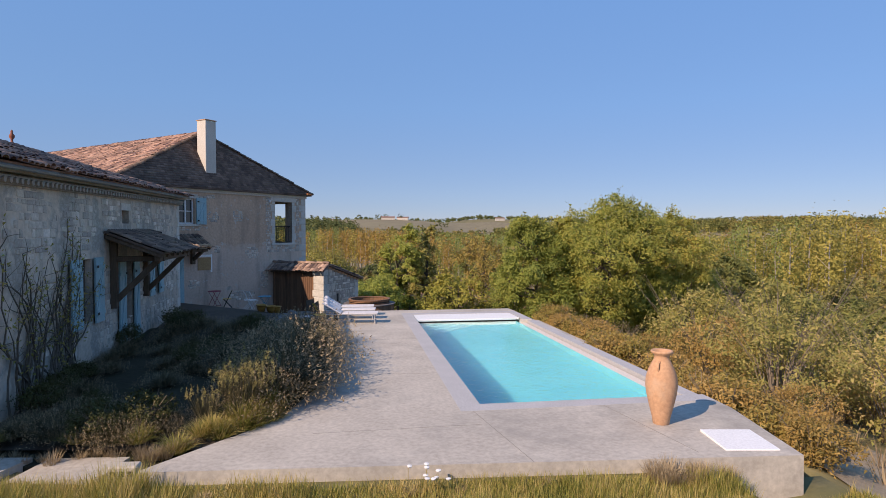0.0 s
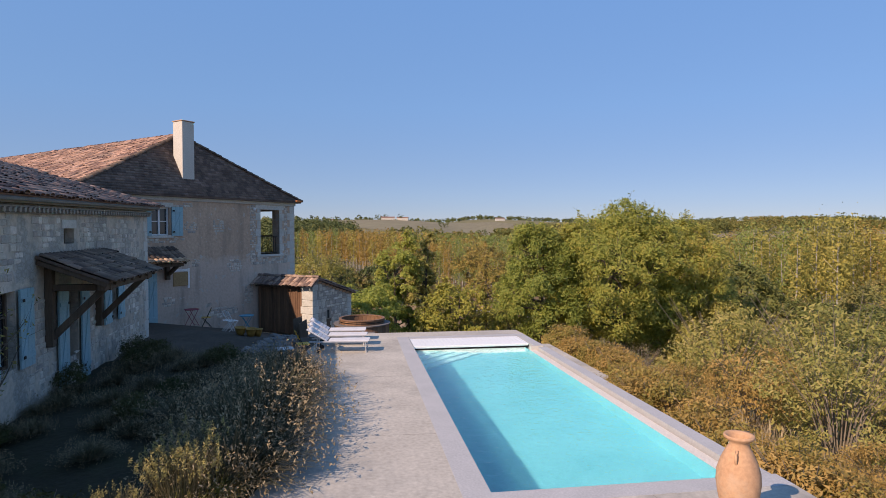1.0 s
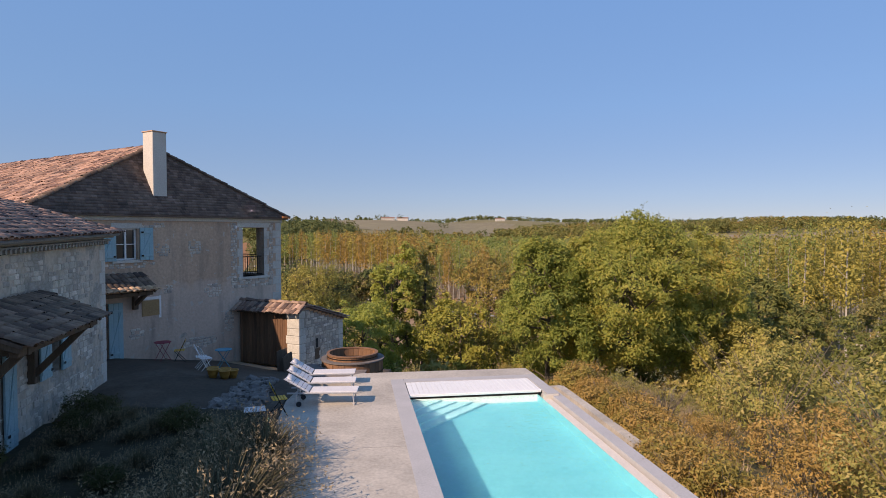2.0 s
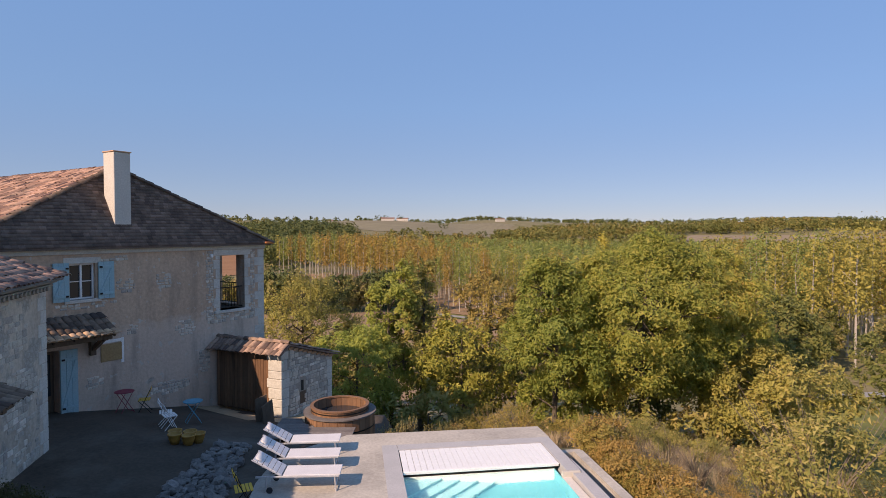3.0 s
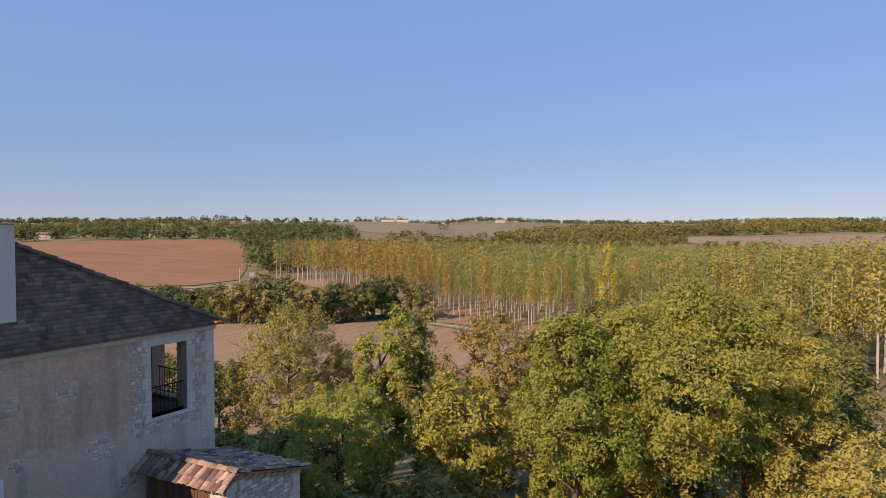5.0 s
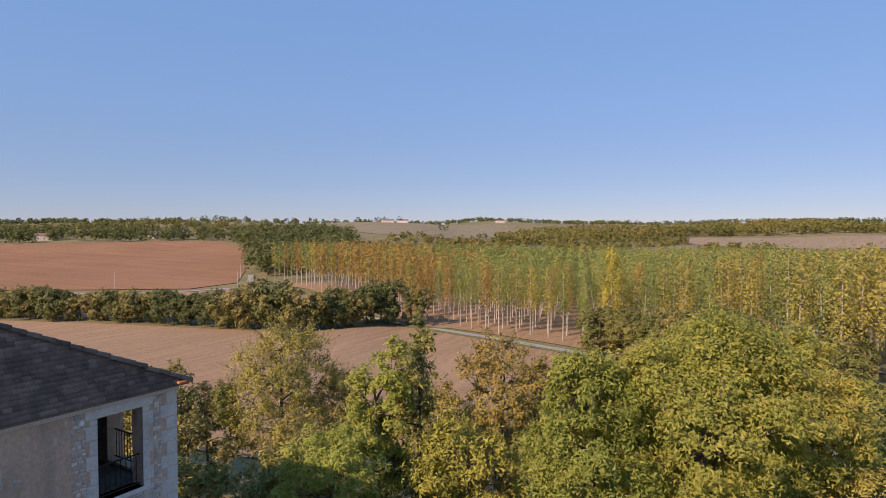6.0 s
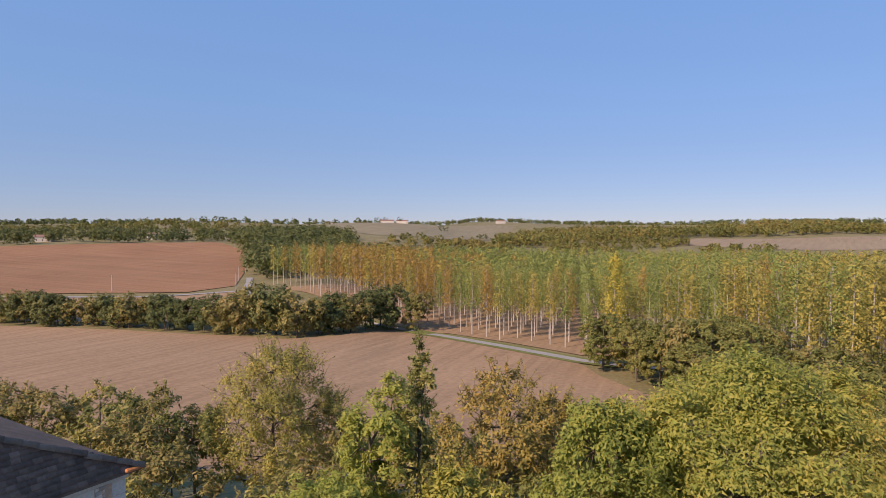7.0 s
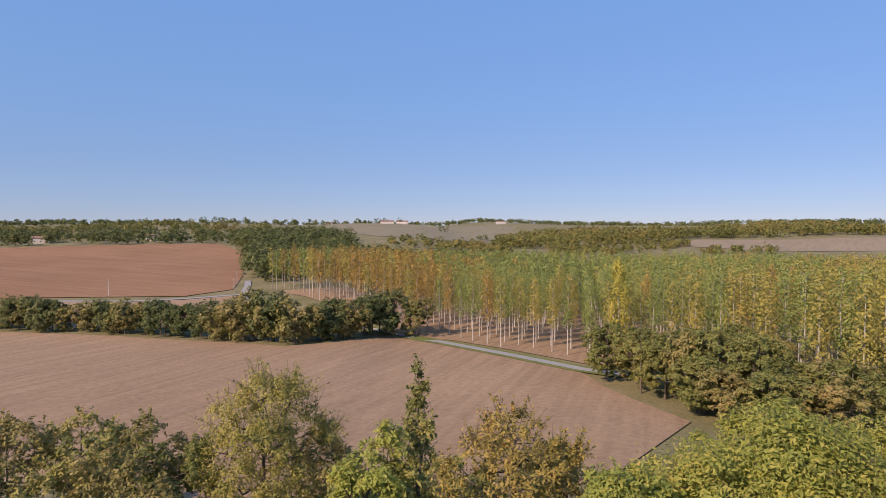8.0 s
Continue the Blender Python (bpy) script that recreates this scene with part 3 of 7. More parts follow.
def lane(pts, width, label, lift=0.35, material=None, name="road"):
    """A narrow lane along a line of plan points."""
    lf, rt = [], []
    for i, p in enumerate(pts):
        a, c = pts[max(i - 1, 0)], pts[min(i + 1, len(pts) - 1)]
        d = Vector((c[0] - a[0], c[1] - a[1])).normalized()
        nrm = Vector((-d.y, d.x)) * width / 2
        lf.append((p[0] + nrm.x, p[1] + nrm.y))
        rt.append((p[0] - nrm.x, p[1] - nrm.y))
    bm = bmesh.new()
    for (a, c, d, e) in zip(lf, lf[1:], rt[1:], rt):
        vs = [bm.verts.new((q[0], q[1], float(ground_z(*q)) + lift)) for q in (a, c, d, e)]
        bm.faces.new(vs[::-1])
    bmesh.ops.subdivide_edges(bm, edges=bm.edges, cuts=2)
    for v in bm.verts:
        v.co.z = float(ground_z(v.co.x, v.co.y)) + lift
    bmesh.ops.remove_doubles(bm, verts=bm.verts, dist=0.01)
    return tagged(part(name, bm, material or ASPHALT), label, name, kind="structure")


lane([(-60, 250), (-38, 236), (-12, 219), (0, 207), (17, 186), (34, 164), (42, 158)], 7.0, "green grass verge beside the lane", 0.3, VERGE, "verge")
lane([(-60, 250), (-38, 236), (-12, 219), (0, 207), (17, 186), (34, 164), (42, 158), (60, 150), (95, 143)], 3.4, "narrow pale lane along the field's edge")
lane([(-112, 360), (-104, 335), (-96, 304), (-74, 266), (-60, 250)], 3.4, "narrow lane climbing past a ploughed field")
lane([(46, 84), (54, 90), (64, 93), (80, 92), (110, 80)], 3.0, "pale lane below the slope")
lane([(-210, 284), (-139, 284), (-117, 291), (-97, 302)], 3.0, "side lane beside the ploughed field")

MEADOW = field_material("meadow", (0.12, 0.14, 0.035), (0.2, 0.2, 0.06), 0.4, 0.7)
sheet("meadow", [(17, 33), (30, 30), (60, 50), (80, 88), (64, 91), (54, 88), (46, 82), (30, 70), (20, 52)], MEADOW, "sloping green meadow below the hillside shrubs", 0.12, 2.0, "meadow")

# utility posts along the lanes
post = empty("utility_post", Matrix(), "grey utility post with a short crossarm", "post", "posts along the lane")
part("pole", rodm((0, 0, -0.5), (0, 0, 8), 0.16, 0.11), surface("post_concrete", (0.4, 0.39, 0.37), (0.5, 0.49, 0.47), 2, 10), post)
part("crossarm", boxm(-0.6, 0.6, -0.05, 0.05, 7.4, 7.55), OLD_WOOD, post)
for i, (x, y) in enumerate([(-103, 312), (-113, 345), (-125, 392), (-160, 520), (-196, 575), (-158, 300), (-222, 296)]):
    m4 = pose(x, y, float(ground_z(x, y)), 0, 0, 20)
    if i == 0:
        post.matrix_basis = m4
    else:
        copy_thing(post, m4)


def blob_wood(name, spots, size_lo, size_hi, per, leaf, material, label, seed):
    """Woodland seen from afar: every tree a heap of leaf masses, all in one object."""
    g = np.random.default_rng(seed)
    allp, alln = [], []
    for x, y in spots:
        h = g.uniform(size_lo, size_hi)
        w = h * g.uniform(0.42, 0.62)
        z = float(ground_z(x, y))
        p, face, _, _, _ = lobed_crown(g, per, (x, y, z + h * 0.5), (w, w, h * 0.52), 7, 40, h * 0.085, 0.0)
        allp.append(p)
        alln.append(face)
    v, f = tri_leaves(np.concatenate(allp), leaf, 0.5, seed + 1, 1.3, np.concatenate(alln), 0.6)
    return tagged(link_mesh(name, raw_mesh(name, v, f), material), label, "woodland", kind="stuff")


def inside(poly, n, seed):
    g = np.random.default_rng(seed)
    xs, ys = [p[0] for p in poly], [p[1] for p in poly]
    out = []
    while len(out) < n:
        x, y = g.uniform(min(xs), max(xs)), g.uniform(min(ys), max(ys))
        c = False
        for (x0, y0), (x1, y1) in zip(poly, poly[1:] + poly[:1]):
            if (y0 > y) != (y1 > y) and x < (x1 - x0) * (y - y0) / (y1 - y0) + x0:
                c = not c
        if c:
            out.append((x, y))
    return out


WOOD_MIX = leafy("mixed_far_leaves", [(0.05, (0.085, 0.105, 0.03)), (0.45, (0.17, 0.18, 0.05)), (0.75, (0.3, 0.24, 0.07)), (1.0, (0.42, 0.2, 0.075))], 0.2, 0.012)
blob_wood("woodland", inside([(-172, 545), (-138, 435), (-113, 372), (-96, 350), (-60, 356), (20, 405), (60, 425), (130, 470), (40, 480), (-62, 470), (-82, 560), (-100, 660), (-200, 690), (-230, 655)], 600, 3), 11, 17, 200, 1.25, FAR_WOOD, "dense green wood on the slope behind the poplars", 11)
blob_wood("woodland", inside([(-228, 640), (-190, 585), (-160, 560), (-110, 600), (-100, 680), (-140, 730), (-235, 710)], 150, 9), 14, 20, 170, 1.4, FAR_WOOD, "tall dark wood beyond the ploughed field", 18)
blob_wood("woodland", inside([(-800, 578), (-423, 594), (-329, 618), (-236, 655), (-250, 720), (-420, 760), (-800, 750)], 330, 4), 9, 15, 170, 1.4, FAR_WOOD, "dark wood at the top of the ploughed field", 12)
blob_wood("woodland", inside([(70, 790), (150, 815), (230, 850), (330, 900), (400, 960), (560, 950), (720, 960), (900, 1150), (700, 1180), (430, 1080), (200, 1120), (90, 960)], 820, 5), 12, 20, 100, 2.0, WOOD_MIX, "wooded far slope in green and ochre", 13)
blob_wood("woodland", inside([(300, 655), (380, 690), (400, 720), (330, 712), (280, 690)], 26, 6) + inside([(20, 640), (80, 660), (90, 700), (30, 720)], 34, 26) + inside([(110, 640), (190, 660), (200, 690), (120, 680)], 18, 27) + inside([(130, 700), (280, 720), (330, 810), (300, 870), (130, 790)], 130, 28) + inside([(-60, 600), (20, 560), (60, 640), (30, 700), (-50, 690)], 46, 29), 6, 11, 120, 1.4, WOOD_MIX, "clumps of trees and bushes round the far fields", 14)
blob_wood("woodland", inside([(-1500, 1250), (-600, 1250), (-320, 1300), (-150, 1500), (150, 1640), (1600, 1400), (1800, 1900), (0, 2200), (-1800, 1900)], 1500, 7), 9, 15, 50, 3.1, FAR_WOOD, "woods along the skyline hills", 15)
blob_wood("woodland", inside([(-900, 790), (-420, 800), (-290, 770), (-260, 900), (-300, 1050), (-1000, 1100)], 300, 8), 9, 14, 90, 2.0, WOOD_MIX, "scattered woods on the far hillside", 16)
blob_wood("woodland", [(-5, 1150), (5, 1160), (60, 1000), (70, 1005), (-95, 1350), (-98, 1352), (-130, 1346), (-140, 1350), (-150, 1348)], 9, 15, 160, 1.5, FAR_WOOD, "lone trees on the far pasture", 17)


# far farmhouses
def farmhouse(x, y, w, d, h, turn, material, label):
    ob = empty("farmhouse", pose(x, y, float(ground_z(x, y)), 0, 0, turn), label, "house")
    part("wall", boxm(-w / 2, w / 2, -d / 2, d / 2, -1, h), material, ob)
    bm = bmesh.new()
    o = 0.5
    a = [bm.verts.new(p) for p in ((-w / 2 - o, -d / 2 - o, h), (w / 2 + o, -d / 2 - o, h), (w / 2 + o, d / 2 + o, h), (-w / 2 - o, d / 2 + o, h), (-w / 2 - o, 0, h + d * 0.25), (w / 2 + o, 0, h + d * 0.25))]
    for q in ((0, 1, 5, 4), (2, 3, 4, 5), (1, 2, 5), (3, 0, 4), (3, 2, 1, 0)):
        bm.faces.new([a[i] for i in q])
    part("roof", bm, TILE, ob)
    for k in range(max(2, int(w / 5))):
        xx = -w / 2 + (k + 0.5) * w / max(2, int(w / 5))
        part("window", boxm(xx - 0.5, xx + 0.5, -d / 2 - 0.06, -d / 2 + 0.1, 1.0, 2.3), GLASS, ob)
    return ob


for x, y, w, d, h, turn, lb in [(-283, 1500, 26, 12, 7, 10, "white farmhouse with tiled roof on the skyline"), (-125, 1345, 30, 12, 5, 5, "long pale farm building on the hilltop"), (-92, 1350, 26, 11, 5.5, -4, "pale farm building with tiled roof on the hilltop"), (-420, 640, 16, 9, 5, 20, "low farmhouse among trees above the ploughed field"), (-330, 690, 9, 8, 6, 0, "small pale house half hidden by trees"), (150, 1560, 24, 10, 6, 8, "pale farmhouse on the far ridge"), (640, 1060, 14, 9, 6, -10, "small pale house on the wooded slope")]:
    farmhouse(x, y, w, d, h, turn, RENDER_WHITE, lb)

# ---- hedge between the fields ----
hedge_line = [(-330, 246), (-230, 238), (-152, 227), (-108, 219), (-80, 212), (-66, 206), (-56, 202), (-47, 199), (-38, 204), (-30, 208), (-20, 222)]
hx, hy = np.array([p[0] for p in hedge_line], float), np.array([p[1] for p in hedge_line], float)
hedge_kinds = [make_tree("hedge_tree", 10, 8.5, 2300, 0.36, mt, 60 + i, 0.06, 20, label=lb, group="hedgerow trees", spray=0.6) for i, (mt, lb) in enumerate([(FAR_WOOD, "round green hedgerow tree at the field's edge"), (OLIVE, "dull olive hedgerow tree at the field's edge"), (FAR_WOOD, "tall dark hedgerow tree at the field's edge"), (WOOD_MIX, "brownish hedgerow bush at the field's edge")])]
g = np.random.default_rng(21)
first = set()
for k in range(84):
    x = -250 + 232 * k / 83 + g.uniform(-1.5, 1.5)
    y = float(np.interp(x, hx, hy)) + g.uniform(-2, 5)
    s = g.uniform(0.6, 1.08) * (1.5 if -76 < x < -52 else 1.3 if -52 <= x < -14 else 1.05)
    i = int(g.choice([0, 0, 0, 1, 2] if -84 < x < -62 or x > -44 else [3, 1, 1, 0, 2, 0] if -62 <= x <= -44 else [0] * 6 + [1] * 6 + [2] * 5 + [3]))
    s *= 0.6 if g.uniform() < 0.22 and x < -84 else 1.0
    m4 = pose(x, y, float(ground_z(x, y)) - 1.7 * s, 0, 0, g.uniform(0, 360)) @ Matrix.Diagonal((s * 1.35, s * 1.35, s * 1.35, 1))
    if i not in first:
        first.add(i)
        hedge_kinds[i].matrix_basis = m4
    else:
        o = copy_thing(hedge_kinds[i], m4)
        o.matrix_basis = m4

# ---- oaks and bushes along the lane ----
oak = make_tree("oak_tree", 13, 10, 5600, 0.3, OAK, 80, 0.06, 34, label="dark green oak beside the lane", group="oaks by the lane")
oak_b = make_tree("oak_tree", 12, 9, 5200, 0.3, OLIVE, 81, 0.06, 30, label="olive green tree beside the lane", group="oaks by the lane")
for k, (x, y, s) in enumerate([(-8.5, 219, 1.0), (36, 152, 0.9), (40, 141, 0.9), (47, 132, 1.05), (46, 125, 0.85), (53, 137, 0.95), (59, 128, 0.95), (56, 117, 0.9), (63, 112, 0.95), (70, 120, 0.95), (52, 146, 0.9), (-18, 226, 0.5), (66, 138, 0.9), (78, 130, 0.9), (38, 158, 0.8), (42, 150, 0.9), (45, 141, 0.9), (52, 121, 0.9), (49, 118, 0.7), (50, 128, 1.0), (56, 126, 1.0), (62, 120, 1.0), (43, 136, 0.8), (60, 142, 0.95), (46, 118, 0.85), (51, 111, 0.85), (45, 125, 0.9), (57, 108, 0.9)]):
    src_t = oak if k % 3 else oak_b
    m4 = pose(x, y, float(ground_z(x, y)) - 1.0 * s, 0, 0, 67 * k) @ Matrix.Diagonal((s * 1.3, s * 1.3, s * (1.32 if y > 125 else 1.1), 1))
    if k in (0, 1):
        src_t.matrix_basis = m4
    else:
        o = copy_thing(src_t, m4)
        o.matrix_basis = m4

# ---- poplar plantation ----
def make_poplar(material, seed, label, leaves=900, height=21.6, wide=1.9, base=0.37, leaf=0.35):
    g = np.random.default_rng(seed)
    ob = empty("poplar_tree", Matrix(), label, "tree", "poplar plantation")
    bm = bmesh.new()
    branch_mesh(bm, [(0, 0, -0.8), (0.05, 0, 8), (g.normal(0, 0.2), g.normal(0, 0.2), height * 0.7), (0, 0, height - 1)], 0.2, 0.03, 5)
    tufts = []
    for k in range(26):
        t = (k + 0.5) / 26
        z = height * (base + (0.97 - base) * t)
        a = k * 2.4 + g.uniform(-0.5, 0.5)
        r = wide * (0.4 + 0.65 * math.sin(math.pi * (0.15 + 0.8 * t))) * g.uniform(0.55, 1.15)
        tufts.append((math.cos(a) * r, math.sin(a) * r, z))
        if k % 6 == 1:
            branch_mesh(bm, [(0, 0, z - 2.2), (math.cos(a) * r * 0.45, math.sin(a) * r * 0.45, z - 1.2), (math.cos(a) * r, math.sin(a) * r, z)], 0.05, 0.02, 3)
    part("trunk", bm, PALE_BARK, ob)
    tufts = np.array(tufts)
    j = g.integers(0, len(tufts), leaves)
    off = g.normal(size=(leaves, 3)) * np.array([0.55, 0.55, 0.85])
    p = tufts[j] + off
    inner = g.uniform(size=leaves) < 0.18
    p[inner, :2] *= 0.35
    face = unit(np.stack([p[:, 0], p[:, 1], np.full(leaves, 0.9)], 1) + off * 0.6)
    v, f = tri_leaves(p, leaf, 0.1, seed + 3, 1.4, face)
    link_mesh("crown", raw_mesh("crown", v, f), material, ob)
    return ob


pop_kinds = [make_poplar(POPLAR_GREEN, 100, "tall green plantation poplar with bare pale trunk"), make_poplar(POPLAR_GREEN, 101, "tall green plantation poplar with bare pale trunk"), make_poplar(POPLAR_GOLD, 102, "tall golden plantation poplar with bare pale trunk"), make_poplar(POPLAR_GOLD, 103, "tall golden plantation poplar with bare pale trunk"), make_poplar(POPLAR_YELLOW, 104, "tall yellow-green plantation poplar with bare pale trunk")]
wanted = []
g = np.random.default_rng(31)
ux, uy = math.cos(radians(32)), math.sin(radians(32))
for a in range(-60, 70):
    for c in range(-60, 70):
        x, y = 40 + 7.2 * (a * ux - c * uy), 230 + 7.2 * (a * uy + c * ux)
        front = float(np.interp(x, [-90, -66, -22, -6, 6, 17, 30, 37, 60, 70, 95, 140, 300], [324, 302, 242, 224, 210, 198, 184, 176, 164, 116, 110, 106, 104]))
        back = float(np.interp(x, [-90, -40, 60, 200, 320], [345, 352, 395, 400, 330]))
        if -90 < x < 300 and front < y < back and x < 0.86 * y + 20 and x > -0.32 * y + 5:
            wanted.append((x + g.uniform(-0.5, 0.5), y + g.uniform(-0.5, 0.5)))
wanted.sort(key=lambda p: p[0] ** 2 + p[1] ** 2)
pop_first, rest = set(), []
for k, (x, y) in enumerate(wanted):
    gold = 1.1 * math.exp(-((x + 30) / 42.0) ** 2) + 0.85 * math.exp(-((x - 0.72 * y) / 60.0) ** 2) + 0.12 * math.sin(x * 0.11) * math.sin(y * 0.09)
    i = int(g.choice([2, 3, 4], p=[0.45, 0.3, 0.25] if x < 45 else [0.12, 0.13, 0.75])) if g.uniform() < gold else int(g.choice([0, 1, 4], p=[0.45, 0.4, 0.15]))
    s = g.uniform(0.92, 1.05) * (1 + 0.22 * float(smooth(50, 80, x) * (1 - smooth(150, 230, y))))
    m4 = pose(x, y, float(ground_z(x, y)), 0, 0, g.uniform(0, 360)) @ Matrix.Diagonal((s, s, s, 1))
    if k < 280 or i not in pop_first:
        if i not in pop_first:
            pop_first.add(i)
            pop_kinds[i].matrix_basis = m4
        else:
            o = copy_thing(pop_kinds[i], m4)
            o.matrix_basis = m4
    else:
        rest.append((i, m4))
for nm, slot in (("trunk", 0), ("crown", 1)):
    for mt, ids in ((POPLAR_GREEN, (0, 1)), (POPLAR_GOLD, (2, 3)), (POPLAR_YELLOW, (4,))) if slot else ((PALE_BARK, (0, 1, 2, 3, 4)),):
        vs, fs, n = [], [], 0
        for i, m4 in rest:
            if i not in ids:
                continue
            me = [o for o in pop_kinds[i].children if o.name.startswith(nm)][0].data
            co_ = np.empty(len(me.vertices) * 3, np.float32)
            me.vertices.foreach_get("co", co_)
            a4 = np.array(m4)
            co_ = co_.reshape(-1, 3) @ a4[:3, :3].T + a4[:3, 3]
            fi = np.empty(len(me.loops), np.int32)
            me.loops.foreach_get("vertex_index", fi)
            fi = fi.reshape(-1, me.polygons[0].loop_total)
            if slot:
                # the far crowns keep every third leaf, enlarged
                leaf3 = co_.reshape(-1, 3, 3)[::3]
                mid3 = leaf3.mean(1, keepdims=True)
                co_ = (mid3 + (leaf3 - mid3) * 1.75).reshape(-1, 3)
                fi = np.arange(len(co_)).reshape(-1, 3)
            vs.append(co_)
            fs.append(fi + n)
            n += len(co_)
        if vs:
            tagged(link_mesh("poplar_plantation", raw_mesh("poplar_plantation", np.concatenate(vs), np.concatenate(fs)), mt), "far rows of the poplar plantation, " + ("pale bare trunks" if not slot else "autumn crowns"), "plantation", kind="stuff")

# one tall yellow poplar in front of the rows
lone = make_poplar(LONE_GOLD, 140, "tall yellowing columnar poplar above darker oaks", 2600, 27.0, 2.3, 0.15, 0.4)
lone.matrix_basis = pose(45, 173, float(ground_z(45, 173)))

# ---- trees on the hillside below the terrace ----
def plant(ob, x, y, top, height, turn=0):
    """Stands a tree so that its top reaches the given height."""
    ob.matrix_basis = pose(x, y, top - height, 0, 0, turn)
    return ob


ACACIA_GREEN = leafy("acacia_green_leaves", [(0.05, (0.2, 0.245, 0.058)), (0.4, (0.35, 0.4, 0.092)), (0.75, (0.47, 0.47, 0.115)), (1.0, (0.58, 0.47, 0.13))], 0.5, 0.2)
ASH = leafy("ash_leaves", [(0.05, (0.2, 0.195, 0.055)), (0.4, (0.36, 0.34, 0.09)), (0.75, (0.52, 0.44, 0.125)), (1.0, (0.6, 0.42, 0.16))], 0.4, 0.2)
WALNUT_GREEN = leafy("walnut_green_leaves", [(0.05, (0.13, 0.18, 0.042)), (0.4, (0.26, 0.31, 0.07)), (0.75, (0.4, 0.4, 0.092)), (1.0, (0.54, 0.42, 0.105))], 0.45)
plant(make_tree("walnut_tree", 14.0, 13.0, 80000, 0.12, WALNUT, 200, 0.04, 120, label="large spreading green tree below the terrace", twigs=260, gaps=0.1), 12.4, 44.6, 6.7, 14.0)
plant(make_tree("walnut_tree", 12.0, 8.0, 42000, 0.115, WALNUT_GREEN, 201, 0.03, 70, label="broad dark green tree below the terrace", twigs=120, gaps=0.1), 6.6, 42.8, 4.6, 12.0)
plant(make_tree("walnut_tree", 12.5, 9.5, 44000, 0.115, WALNUT, 202, 0.04, 70, label="green tree turning yellow on the hillside", twigs=160), 16.6, 45.4, 5.8, 12.5)
plant(make_tree("walnut_tree", 6.5, 8.0, 17000, 0.125, ASH, 203, 0.05, 60, label="low yellow-green tree on the hillside", gaps=0.3, twigs=140), 18.4, 41.5, -1.0, 6.5)
plant(make_tree("oak_tree", 9.0, 6.0, 11000, 0.17, OAK, 213, 0.1, 40, label="compact dark green oak beside the meadow"), 24.5, 50.5, 1.2, 9.0)
plant(make_tree("ash_tree", 15.0, 12.5, 26000, 0.14, ASH, 204, 0.04, 100, label="airy olive-green tree with bare twigs", gaps=0.2, twigs=800, reach=0.95), -14.6, 69.0, 1.2, 15.0)
plant(make_tree("acacia_tree", 11.0, 4.0, 12000, 0.13, ACACIA_GREEN, 205, 0.1, 30, label="slender light green acacia on the slope"), -3.6, 48.2, 3.5, 11.0)
plant(make_tree("acacia_tree", 11.5, 3.0, 6500, 0.14, SHRUB, 206, 0.12, 24, label="slender ivy-clad tree on the slope", twigs=80), -1.6, 49.2, 3.6, 11.5)
plant(make_tree("acacia_tree", 9.5, 6.5, 14000, 0.13, ACACIA_GREEN, 207, 0.08, 40, label="light green acacia on the slope", gaps=0.3), -5.6, 45.5, 0.0, 9.5)
plant(make_tree("plum_tree", 11.5, 8.5, 9500, 0.145, AUTUMN, 208, 0.25, 46, label="sparse golden-leaved tree on the slope", gaps=0.33, twigs=380, reach=0.7), 3.8, 54.4, 2.3, 11.5)
plant(make_tree("plum_tree", 9.0, 6.0, 9000, 0.14, ACACIA, 209, 0.15, 36, label="thin yellow-green tree on the slope", gaps=0.3, twigs=160), 1.2, 46.5, 0.4, 9.0)
plant(make_tree("ivy_tree", 14.0, 1.9, 4200, 0.16, OAK, 210, 0.3, 16, label="dead tree trunk wrapped in dark ivy", twigs=150, spray=0.3), -2.2, 66.0, 1.6, 14.0)
plant(make_tree("ash_tree", 10.0, 8.0, 11000, 0.18, OAK, 211, 0.05, 36, label="dark green tree behind the house"), -13.5, 46.0, -3.2, 10.0)
plant(make_tree("ash_tree", 8.0, 7.0, 9500, 0.17, OLIVE, 212, 0.05, 34, label="shaded bushy tree behind the shed"), -8.6, 40.5, -4.4, 8.0)
scrub_kinds = [make_tree("scrub_tree", 7.0, 6.8, 2900, 0.21, mt, 220 + i, 0.02, 26, label=lb, group="scrub on the lower slope", twigs=60) for i, (mt, lb) in enumerate([(OLIVE, "olive-brown scrub tree on the lower slope"), (OAK, "green scrub tree on the lower slope"), (SHRUB, "yellow-brown scrub tree on the lower slope")])]
scrub_used = set()
